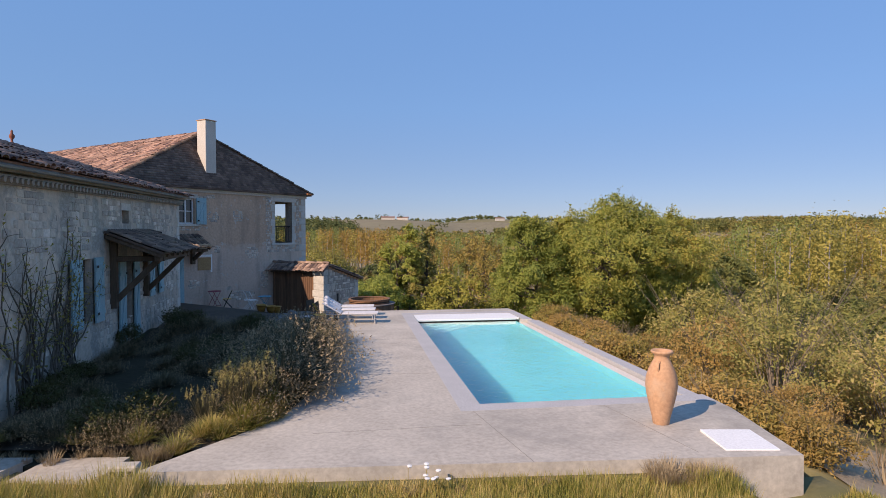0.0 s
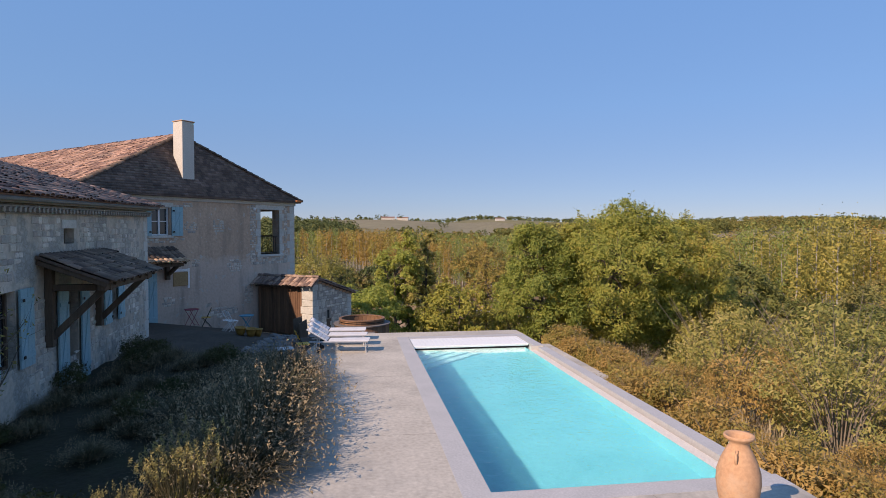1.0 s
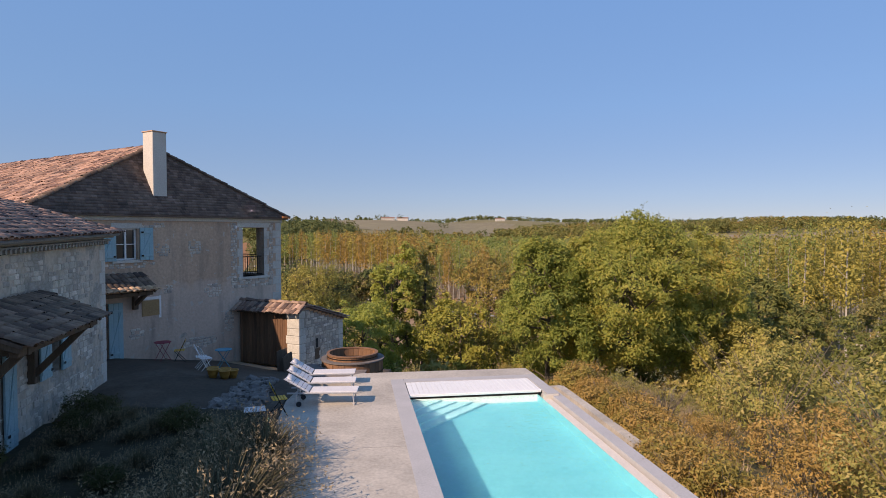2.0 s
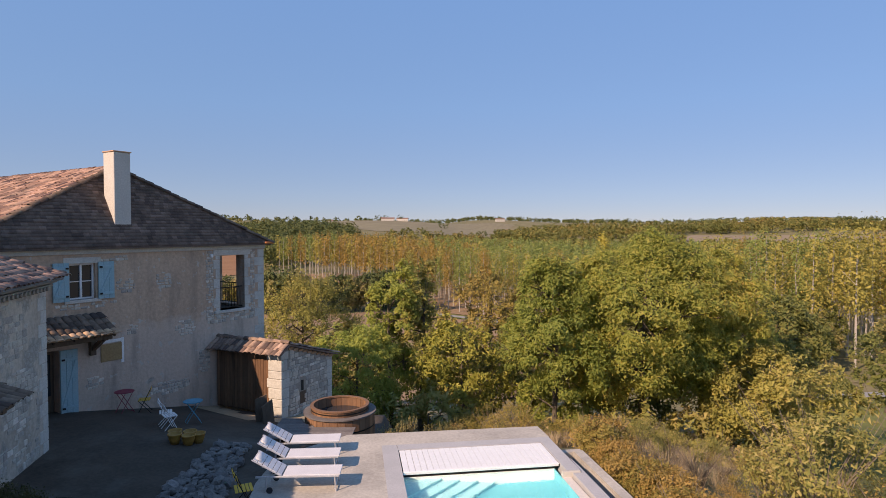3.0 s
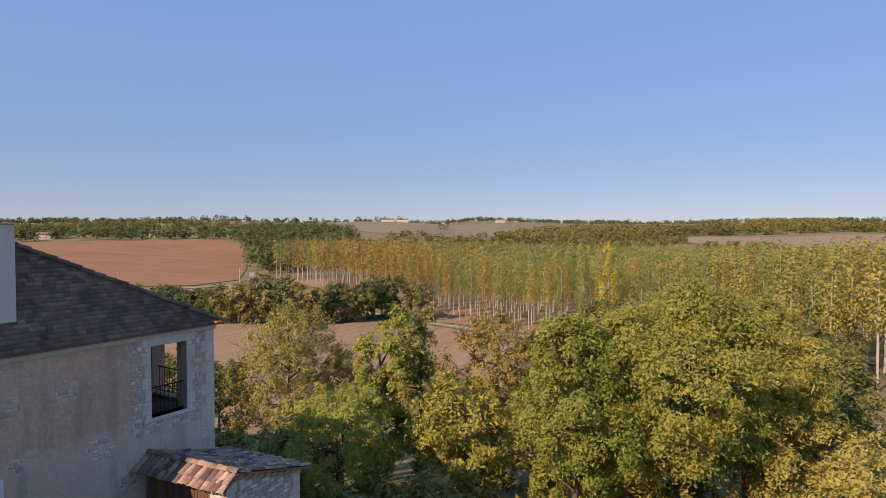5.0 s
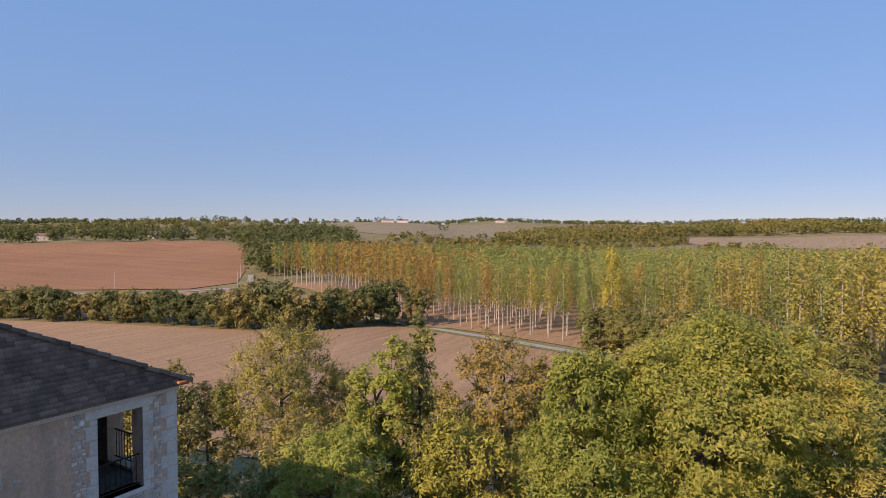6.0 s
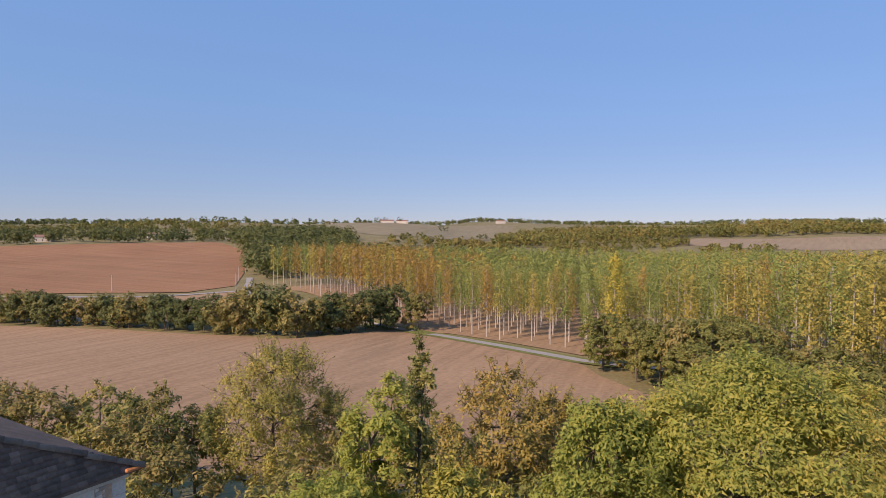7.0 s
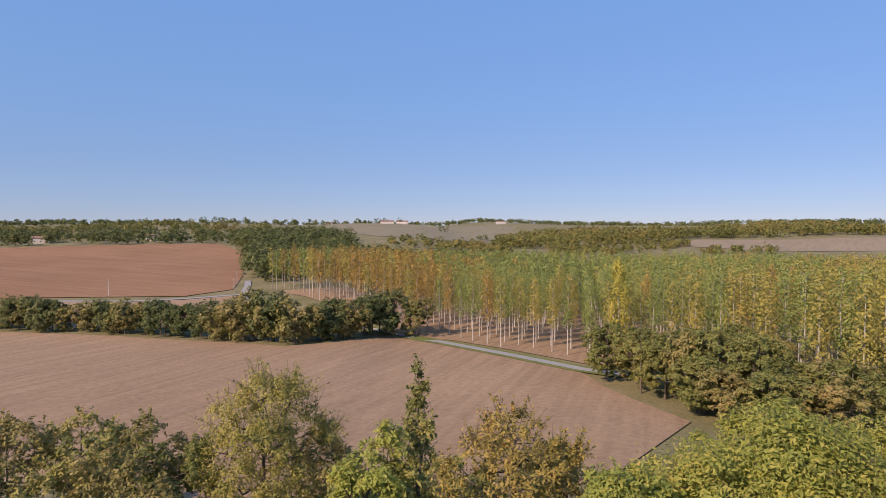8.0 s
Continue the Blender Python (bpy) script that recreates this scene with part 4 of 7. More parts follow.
for k, (x, y, top) in enumerate([(-33, 66, -2.6), (-27.5, 68.3, -2.9), (-23, 64, -3.6), (-38, 62, -3.0), (-43, 68, -2.5), (-30, 60, -4.6), (-19, 60, -4.6), (-36, 56, -5.0), (-25, 55, -5.6), (-48, 60, -3.6), (-54, 70, -2.6), (-17, 50, -3.8), (-7, 52, -2.8), (-1, 42, -3.6), (1.5, 50, -2.4), (6, 50, -1.4), (8, 38, -4.0), (22, 50, -2.4), (28, 55, -4.5), (24, 60, -4.0), (33, 60, -6.5), (-4.5, 40.5, -4.6), (-9, 70, -4.6), (-5, 62, -3.8), (0, 64, -4.0), (4, 62, -3.4), (8, 60, -3.0), (12, 58, -2.6), (16, 60, -3.2), (1, 58, -3.0), (7, 66, -4.4), (4, 40, -4.2), (10, 40.5, -4.2), (13.5, 41, -4.4), (16, 40, -4.8), (12, 47, -3.0), (19.5, 44, -4.6), (-40, 70, -2.4), (-36, 69, -2.2), (-30, 70, -2.6), (-46, 64, -3.2), (-58, 66, -2.8), (-24, 70, -3.2), (-20.5, 67, -3.4), (-27, 63.5, -3.9), (-34, 63, -3.6), (-41, 65, -3.0), (-50, 66, -2.7), (-62, 70, -2.6), (-21, 57, -5.2), (-8, 64, -4.8), (11, 52, -2.2), (16, 53, -2.0), (20, 62, -3.4), (26, 48, -3.4), (38, 58, -2.6), (44, 64, -2.4), (36, 50, -3.0), (41, 53, -2.8), (50, 70, -2.4), (57, 78, -2.4), (52, 62, -2.6), (-10, 45, -4.4), (-11.5, 50, -3.8), (-9.5, 54, -3.8)]):
    i = 2 if y < 45 or k % 5 == 4 else k % 2
    m4 = pose(x, y, top - 7.0, 0, 0, 71 * k)
    if i not in scrub_used:
        scrub_used.add(i)
        scrub_kinds[i].matrix_basis = m4
    else:
        copy_thing(scrub_kinds[i], m4)

# ---- shrubs on the slope beside the pool ----
def make_shrub(name, height, width, leaves, leaf, material, seed, label, group, twigs=14):
    g = np.random.default_rng(seed)
    ob = empty(name, Matrix(), label, "shrub", group)
    pts, face, _, _, _ = lobed_crown(g, leaves, (0, 0, height * 0.5), (width / 2, width / 2, height * 0.52), 12, 150, 0.12 + 0.05 * width, 0.25)
    bm = bmesh.new()
    for k in range(twigs):
        a, r = g.uniform(0, 6.28), width * g.uniform(0.2, 0.52)
        branch_mesh(bm, [(0, 0, -0.4), (math.cos(a) * r * 0.4, math.sin(a) * r * 0.4, height * 0.5), (math.cos(a) * r, math.sin(a) * r, height * g.uniform(0.75, 1.02))], 0.022, 0.005, 3)
    part("stem", bm, TWIG, ob)
    v, f = tri_leaves(pts, leaf, 0.2, seed + 1, 1.6, face, 1.0)
    link_mesh("foliage", raw_mesh("foliage", v, f), material, ob)
    return ob


kinds = [make_shrub("shrub", 3.6, 4.2, 4600, 0.066, SHRUB, 300, "twiggy yellow-green shrub on the slope", "shrubs on the slope", 26), make_shrub("shrub", 3.2, 3.8, 4300, 0.064, AUTUMN, 301, "yellow-brown shrub on the slope", "shrubs on the slope", 24), make_shrub("shrub", 2.4, 3.0, 3600, 0.03, STRAW, 302, "bare grey-brown twiggy shrub on the slope", "shrubs on the slope", 70), make_shrub("shrub", 2.2, 2.8, 4400, 0.05, RUST, 303, "rust-brown shrub on the slope", "shrubs on the slope")]
g = np.random.default_rng(41)
used = set()
spots = []
for _ in range(900):
    x, y = g.uniform(6.0, 42), g.uniform(9, 47)
    u = (x - PX) * math.cos(PR) + (y - PY) * math.sin(PR)
    if u < 6.8 or x > 0.85 * y + 8 or (x > 17 and y > 29) or (x < 10.8 and y < 13.5):
        continue
    if all((x - a) ** 2 + (y - c) ** 2 > 2.7 for a, c in spots):
        spots.append((x, y))
spots = spots[:78]
for k in range(16):
    spots.append((g.uniform(-2.5, 9.0), g.uniform(33, 40)))
for x, y in spots:
    u = (x - PX) * math.cos(PR) + (y - PY) * math.sin(PR)
    i = int(g.choice([0, 1, 2, 3], p=[0.27, 0.33, 0.25, 0.15] if u > 9 else [0.1, 0.2, 0.3, 0.4]))
    s = g.uniform(0.6, 1.0) * (0.75 if u < 9 else 1.3 if y < 24 else 0.55 if y > 27 else 0.8)
    m4 = pose(x, y, float(ground_z(x, y)) - 0.1, 0, 0, g.uniform(0, 360)) @ Matrix.Diagonal((s, s, s, 1))
    if i not in used:
        used.add(i)
        kinds[i].matrix_basis = m4
    else:
        o = copy_thing(kinds[i], m4)
        o.matrix_basis = m4

# brown hedge against the pool's outer wall
hedge = make_shrub("hedge_shrub", 1.1, 1.5, 3900, 0.047, RUST, 310, "rust-brown low hedge shrub along the pool wall", "hedge along the pool wall", 10)
hedge_b = make_shrub("hedge_shrub", 1.1, 1.5, 3900, 0.047, AUTUMN, 311, "golden-olive low hedge shrub along the pool wall", "hedge along the pool wall", 10)
g = np.random.default_rng(43)
for k in range(34):
    u, v = 5.85 + g.uniform(-0.1, 0.8), -1.2 + 16.0 * k / 33 + g.uniform(-0.2, 0.2)
    u -= 0.7 * (v < 8.4)
    x, y = PX + u * math.cos(PR) - v * math.sin(PR), PY + u * math.sin(PR) + v * math.cos(PR)
    s = g.uniform(0.85, 1.15)
    m4 = pose(x, y, -1.1 + float(terrace_z(x, y)) + g.uniform(-0.1, 0.1), 0, 0, g.uniform(0, 360)) @ Matrix.Diagonal((s, s, s, 1))
    if k == 0:
        hedge.matrix_basis = m4
    elif k == 1:
        hedge_b.matrix_basis = m4
    else:
        o = copy_thing(hedge_b if k % 3 == 1 else hedge, m4)
        o.matrix_basis = m4

# ---- terrace and pool (local axes: u across, v along the pool) ----
POOL = pose(PX, PY, 0, -0.79, 0, 8.4)


def uv(x, y):
    c = math.cos(PR), math.sin(PR)
    return ((x - PX) * c[0] + (y - PY) * c[1], -(x - PX) * c[1] + (y - PY) * c[0])


W, L, OUT = 3.82, 12.88, 4.4
COVER = L - 1.46
terrace = tagged(new("terrace"), "pale poured concrete terrace round a lap pool", "terrace", kind="structure")
terrace.matrix_basis = POOL
fl, fr, nr = uv(-2.75, 24.65), uv(2.83, 25.4), uv(5.02, 8.12)
left = [uv(-4.0, 7.55), uv(-3.25, 8.9), uv(-2.75, 9.9), uv(-2.65, 11.3), uv(-3.15, 14.5), uv(-3.7, 17.5), uv(-4.1, 19.6), uv(-4.35, 21.3), uv(-4.3, 23.0)]
mid_f = fl[1] + (fr[1] - fl[1]) * (-0.42 - fl[0]) / (fr[0] - fl[0])
part("slab", prismm([left[0], nr, (OUT - 0.02, -0.9), (OUT, -0.4), (-0.42, -0.4), (-0.42, L + 0.4), (-0.42, mid_f), fl] + left[::-1][:-1], -0.75, 0.0), CONCRETE, terrace)
part("slab", prismm([(-0.42, L + 0.4), (W + 0.5, L + 0.4), fr, (-0.42, mid_f)], -0.9, 0.0), CONCRETE, terrace)
part("coping", prismm([(-0.42, -0.4), (W, -0.4), (W, 0), (0, 0), (0, L), (-0.02, L + 0.4), (-0.42, L + 0.4)], -0.25, 0.004), COPING, terrace, "smooth grey coping band")
part("coping", prismm([(W, -0.396), (OUT - 0.004, -0.396), (OUT - 0.004, 0), (W, 0)], -0.3, 0.004), COPING, terrace)
part("coping", prismm([(0, L), (W + 0.14, L), (W + 0.14, L + 0.396), (0, L + 0.396)], -0.6, 0.004), COPING, terrace)
part("coping", prismm([(W + 0.14, COVER - 0.55), (W + 0.48, COVER - 0.55), (W + 0.48, L + 0.398), (W + 0.14, L + 0.398)], -1.2, 0.006), COPING, terrace, "grey coping beside the cover, ending in a pale block")
part("corner_block", boxm(W + 0.004, W + 0.47, COVER - 0.62, COVER - 0.552, -0.9, -0.002, 0.006), RENDER_WHITE, terrace)
part("overflow_lip", prismm([(W + 0.004, 0), (W + 0.22, 0), (W + 0.22, COVER - 0.62), (W + 0.004, COVER - 0.62)], -1.6, -0.13), POOL_LIP, terrace, "pale stone overflow lip")
part("gutter", prismm([(W + 0.22, 0), (W + 0.27, 0), (W + 0.27, COVER - 0.62), (W + 0.22, COVER - 0.62)], -0.9, -0.3), OCHRE, terrace, "narrow overflow slot")
part("outer_wall", prismm([(W + 0.27, 0), (OUT, 0), (OUT, COVER - 0.2), (W + 0.56, COVER + 0.35), (W + 0.5, COVER - 0.62), (W + 0.27, COVER - 0.62)], -2.2, -0.04), COPING, terrace, "grey outer pool wall")
# channel bottom coloured near-black for the shade between its walls
part("channel_floor", prismm([(OUT, 7.6), (4.97, 7.6), (4.97, L + 0.2), (W + 0.5, L + 0.2), (OUT, COVER - 0.2)], -1.4, -1.0), SHADE_DARK, terrace)
part("channel_wall", prismm([(4.97, 7.6), (5.24, 7.6), (5.24, L + 0.2), (4.97, L + 0.2)], -2.2, -0.36), CONCRETE, terrace, "low concrete wall of the drain channel")
part("channel_wall", prismm([(W + 0.5, L + 0.2), (5.24, L + 0.2), (5.24, L + 0.42), (W + 0.5, L + 0.42)], -2.2, -0.4), CONCRETE, terrace)

pool = tagged(new("swimming_pool"), "long turquoise lap pool with corner steps", "pool", kind="structure")
pool.matrix_basis = POOL
bm = bmesh.new()
for q in ([(0, 0, -0.85), (W, 0, -0.85), (W, L, -0.85), (0, L, -0.85)], [(0, 0, -0.85), (0, L, -0.85), (0, L, -0.02), (0, 0, -0.02)], [(W, L, -0.85), (W, 0, -0.85), (W, 0, -0.134), (W, L, -0.134)], [(0, 0, -0.02), (W, 0, -0.02), (W, 0, -0.85), (0, 0, -0.85)], [(0, L, -0.85), (W, L, -0.85), (W, L, -0.02), (0, L, -0.02)]):
    bm.faces.new([bm.verts.new(p) for p in q])
part("liner", bm, POOL_LINER, pool)
part("partition", boxm(0.002, W - 0.002, COVER - 0.06, COVER + 0.06, -0.85, -0.15), COVER_WHITE, pool, "pale partition wall before the cover roller")
for k, r in enumerate((0.95, 1.4, 1.85, 2.3)):
    e = COVER - 0.062 - 0.001 * k
    part("step", prismm([(0.004 + 0.001 * k, e - r), (r, e), (0.004 + 0.001 * k, e)], -0.84, -0.3 - 0.14 * k), POOL_STEP, pool, "pale corner step")
bm = bmesh.new()
bm.faces.new([bm.verts.new(p) for p in ((0.001, 0.001, -0.14), (W, 0.001, -0.14), (W, COVER - 0.06, -0.14), (0.001, COVER - 0.06, -0.14))])
water = part("water", bm, WATER, pool)
water.visible_shadow = False
pool_cover = empty("pool_cover", POOL, "white slatted pool cover over the roller pit", "pool cover")
for k in range(26):
    a = 0.03 + k * (W + 0.1) / 26
    part("slat", boxm(a, a + (W + 0.1) / 26 - 0.008, COVER, L - 0.01, -0.06, -0.012, 0.004), COVER_WHITE, pool_cover)
part("edge_rail", boxm(0.02, W + 0.13, COVER - 0.05, COVER - 0.002, -0.085, -0.01, 0.012), COVER_WHITE, pool_cover)
# black strip added as the shadow line under the cover's front edge
part("slot", boxm(0.02, W + 0.02, COVER - 0.01, COVER + 0.03, -0.15, -0.086), IRON, pool_cover)
part("end_cap", boxm(W + 0.11, W + 0.138, COVER - 0.06, COVER + 0.02, -0.1, -0.03), IRON, pool_cover)

SEAM = surface("dark_joint", (0.2, 0.19, 0.175), (0.27, 0.255, 0.235), 3, 20)
for a, c in (((-0.2, -0.42), (0.15, -2.85)), ((-0.43, 2.6), (-3.2, 2.75)), ((-0.43, 7.2), (-4.2, 7.35)), ((2.2, -0.42), (2.55, -2.85)), ((-2.9, -1.2), (-0.2, -1.15))):
    d = Vector((c[0] - a[0], c[1] - a[1])).normalized()
    q = Vector((-d.y, d.x)) * 0.0035
    part("joint", prismm([(a[0] - q.x, a[1] - q.y), (c[0] - q.x, c[1] - q.y), (c[0] + q.x, c[1] + q.y), (a[0] + q.x, a[1] + q.y)], -0.02, 0.003), SEAM, terrace)
hatch = tagged(part("hatch_cover", boxm(4.02, 4.8, 8.3, 9.15, 0.02, 0.06, 0.008), COVER_WHITE, m=None), "white square hatch cover lying on the terrace", "hatch cover")

# ---- courtyard ----
px_, py_ = np.meshgrid(np.linspace(-16, -2.0, 57), np.linspace(7.0, 34, 109))
pz_ = patio_z(px_, py_)
nyy, nxx = px_.shape
ii = np.arange(px_.size).reshape(px_.shape)
pq = np.stack([ii[:-1, :-1], ii[:-1, 1:], ii[1:, 1:], ii[1:, :-1]], -1).reshape(-1, 4)
cx_, cy_ = px_[:-1, :-1].ravel() + 0.125, py_[:-1, :-1].ravel() + 0.125
keep = ~((cy_ > 24.2) & (cx_ > -1.95)) & ~(cy_ > 30.5) & (cy_ > 8.4)
pv = np.stack([px_, py_, pz_], -1).reshape(-1, 3)
pv[:, 2] -= 0.01
rim = ((pv[:, 0] > -2.2) & (pv[:, 1] > 24.6)) | (pv[:, 1] > 30.3)
pv[rim, 2] = np.minimum(pv[rim, 2], -1.9)
me = raw_mesh("courtyard", pv, pq[keep])
me.polygons.foreach_set("use_smooth", [True] * len(me.polygons))
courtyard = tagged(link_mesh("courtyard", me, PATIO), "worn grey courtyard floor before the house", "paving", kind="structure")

# ---- buildings: roof tiles ----
def tile_shape(width, length, seg=5, rise=0.52):
    """One curved clay tile along -y (downhill), hollow side down, a little narrower at its upper end."""
    vs = []
    for y, w, lift in ((0, width * 0.82, 0.0), (-length, width, 0.012)):
        for ro in (1.0, 0.84):
            for k in range(seg + 1):
                a = math.pi * k / seg
                vs.append((math.cos(a) * w / 2 * ro, y, math.sin(a) * w / 2 * rise * ro + lift))
    n = seg + 1
    fs = []
    for k in range(seg):
        fs.append((k, k + 1, 2 * n + k + 1, 2 * n + k))
        fs.append((2 * n + k, 2 * n + k + 1, 3 * n + k + 1, 3 * n + k))
    return np.array(vs), np.array(fs)


def roof_slope(parent, ridge_a, ridge_b, eave_a, eave_b, material, width=0.21, length=0.36, parts=0, near=None, seed=0, rough=0.02, trim=None):
    """Rows of curved tiles on a sloping quad given by its corners. The nearest become parts, the others one joined part."""
    ra, rb, ea, eb = (Vector(p) for p in (ridge_a, ridge_b, eave_a, eave_b))
    along = (eb - ea)
    down = ((ea - ra) + (eb - rb)) / 2
    nrm = along.cross(down).normalized()
    if nrm.z < 0:
        nrm = -nrm
    d = down.normalized()
    across = (-d).cross(nrm).normalized()
    rot = Matrix((across, -d, nrm)).transposed()
    g = np.random.default_rng(seed)
    cols, rows = int(along.length / width), int(math.ceil(down.length / (length * 0.82)))
    tv, tf = tile_shape(width * 1.12, length)
    places = []
    for c in range(cols):
        t = (c + 0.5) / cols
        top, bot = ra.lerp(rb, t), ea.lerp(eb, t)
        for r in range(rows):
            s = (r + 0.18) / rows
            p = top.lerp(bot, s) + nrm * 0.03
            if trim is not None and not trim(p):
                continue
            places.append((p, Matrix.Rotation(g.normal(0, rough * 1.6), 3, nrm) @ Matrix.Rotation(g.normal(0, rough), 3, across) @ rot))
    if near is not None:
        places.sort(key=lambda q: (q[0] - Vector(near)).length)
    me = raw_mesh("tile", tv, tf)
    me.polygons.foreach_set("use_smooth", [True] * len(me.polygons))
    for p, m3 in places[:parts]:
        link_mesh("roof_tile", me, TILE_PIECE if material is TILE else material, parent, "", Matrix.Translation(p) @ m3.to_4x4())
    rest = places[parts:]
    if rest:
        vs = np.concatenate([tv @ np.array(m3).T + np.array(p) for p, m3 in rest])
        fs = np.concatenate([tf + i * len(tv) for i in range(len(rest))])
        mj = raw_mesh("tile_field", vs, fs)
        mj.polygons.foreach_set("use_smooth", [True] * len(mj.polygons))
        tagged(link_mesh("tile_field", mj, material, parent), kind="stuff")
    bm = bmesh.new()
    lo = nrm * -0.06
    q = [bm.verts.new(p) for p in (ra, rb, eb, ea)] + [bm.verts.new(p + lo) for p in (ra, rb, eb, ea)]
    for f in ((0, 1, 2, 3), (7, 6, 5, 4), (0, 4, 5, 1), (1, 5, 6, 2), (2, 6, 7, 3), (3, 7, 4, 0)):
        bm.faces.new([q[i] for i in f])
    bmesh.ops.recalc_face_normals(bm, faces=bm.faces)
    part("roof_board", bm, material, parent)


NEW_TILE = surface("pale_new_tile", (0.5, 0.3, 0.18), (0.66, 0.44, 0.28), 2, 14, 0.9, None, 0.4, 0.01, island=0.35)
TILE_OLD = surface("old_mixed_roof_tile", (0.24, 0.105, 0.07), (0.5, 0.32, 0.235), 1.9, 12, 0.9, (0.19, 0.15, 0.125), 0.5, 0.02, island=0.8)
TILE_SHED = surface("mixed_shed_tile", (0.16, 0.09, 0.065), (0.52, 0.36, 0.27), 4.5, 14, 0.9, (0.14, 0.12, 0.1), 0.5, 0.02, island=0.75)
TILE_PIECE = surface("clay_roof_tile_piece", (0.29, 0.135, 0.09), (0.56, 0.355, 0.26), 1.6, 12, 0.9, (0.2, 0.16, 0.135), 0.5, 0.02, piece=0.75)


def shutter(parent, x0, x1, z0, z1, y=-0.05, brace=True, hinge_side=1):
    """A boarded shutter leaf folded back on the wall, with ledges, a brace and strap hinges."""
    n = max(3, int((x1 - x0) / 0.14))
    leaf = part("shutter", boxm(x0, x1, y - 0.012, y + 0.012, z0, z1), SHUTTER, parent, "pale blue boarded shutter")
    for k in range(n):
        a, c = x0 + (x1 - x0) * k / n, x0 + (x1 - x0) * (k + 1) / n
        part("board", boxm(a + 0.004, c - 0.004, y - 0.028, y - 0.012, z0 + 0.002, z1 - 0.002), SHUTTER, leaf)
    for zz in (z0 + 0.14 * (z1 - z0), z1 - 0.14 * (z1 - z0)):
        part("ledge", boxm(x0 + 0.02, x1 - 0.02, y - 0.05, y - 0.028, zz - 0.045, zz + 0.045, 0.004), SHUTTER, leaf)
        part("hinge", boxm(x0 + 0.03 if hinge_side < 0 else x1 - 0.12, x0 + 0.12 if hinge_side < 0 else x1 - 0.03, y - 0.06, y - 0.05, zz - 0.03, zz + 0.03), IRON, leaf)
    if brace:
        part("brace", beamm((x0 + 0.06, y - 0.038, z0 + 0.16 * (z1 - z0)), (x1 - 0.06, y - 0.038, z1 - 0.16 * (z1 - z0)), 0.018, 0.07), SHUTTER, leaf)
    return leaf


def casement(parent, x0, x1, z0, z1, y, bars=1, material=None):
    """A two-leaf window with glazing bars set in the wall's thickness."""
    material = material or WHITE_PAINT
    w = part("window", boxm(x0, x1, y + 0.05, y + 0.06, z0, z1), GLASS, parent, "dark glazed casement window")
    t = 0.055
    for a in (x0, x1 - t, (x0 + x1) / 2 - t * 0.6):
        part("frame", boxm(a, a + t * (1.2 if a not in (x0, x1 - t) else 1), y - 0.01, y + 0.045, z0, z1, 0.005), material, w)
    for a in (z0, z1 - t):
        part("frame", boxm(x0 + t, x1 - t, y - 0.006, y + 0.041, a, a + t, 0.005), material, w)
    for k in range(bars):
        zz = z0 + (z1 - z0) * (k + 1) / (bars + 1)
        part("glazing_bar", boxm(x0 + t, x1 - t, y + 0.0, y + 0.035, zz - 0.015, zz + 0.015), material, w)
    return w


def rubble_patch(parent, x0, x1, z0, z1, y, seed, size=0.17, keep=1.0, depth=0.05, oval=True):
    """Bare rubble stones showing in a wall, each a block of its own."""
    g = np.random.default_rng(seed)
    z = z0
    while z < z1 - 0.03:
        h = min(g.uniform(0.6, 1.1) * size, z1 - z)
        x = x0 - g.uniform(0, size)
        while x < x1:
            w = g.uniform(0.8, 2.0) * size
            a, c = max(x, x0), min(x + w, x1)
            inside_o = (not oval) or (((a + c) / 2 - (x0 + x1) / 2) / ((x1 - x0) / 2)) ** 2 + ((z + h / 2 - (z0 + z1) / 2) / ((z1 - z0) / 2)) ** 2 < 1.0
            if c - a > 0.05 and inside_o and g.uniform() < keep:
                bm = bmesh.new()
                vs = box(bm, a + 0.008, c - 0.008, y - g.uniform(0.008, 0.022), y + depth, z + 0.007, z + h - 0.007)
                for v in bm.verts:
                    v.co.x += g.normal(0, 0.012)
                    v.co.z += g.normal(0, 0.01)
                bmesh.ops.bevel(bm, geom=bm.edges[:], offset=min(0.014, h * 0.15), segments=1, affect="EDGES")
                part("stone", bm, RUBBLE, parent)
            x += w
        z += h


def gable(axis, a0, a1, lo, hi, peak, zb, zt):
    """A triangular wall under a roof's end."""
    bm = bmesh.new()
    ends = []
    for a in (a0, a1):
        ends.append([bm.verts.new((a, q, z) if axis == "x" else (q, a, z)) for q, z in ((lo, zb), (hi, zb), (peak, zt))])
    p, q = ends
    bm.faces.new(p)
    bm.faces.new(q[::-1])
    for i in range(3):
        bm.faces.new((p[i], q[i], q[(i + 1) % 3], p[(i + 1) % 3]))
    bmesh.ops.recalc_face_normals(bm, faces=bm.faces)
    return bm


# ---- main house (x along the gable wall, y inwards) ----
HOUSE = pose(HX, HY, 0, 0, 0, math.degrees(math.atan2(DH[1], DH[0])))
house = tagged(new("house"), "old two-storey plastered stone house with hipped roof", "house")
house.matrix_basis = HOUSE
XL, XR, TOP, DEEP = -3.75, 7.22, 5.08, 20.0
bm = bmesh.new()
wall_with_holes(bm, XL, XR, -2.2, TOP, 0, 0.5, [(5.0, 6.2, 2.5, 4.68), (-0.62, 0.18, 3.47, 4.62), (-1.75, -0.98, -0.25, 1.95)])
part("wall", bm, PLASTER, house, "grey-beige lime plaster worn to stone in patches")
bm = bmesh.new()
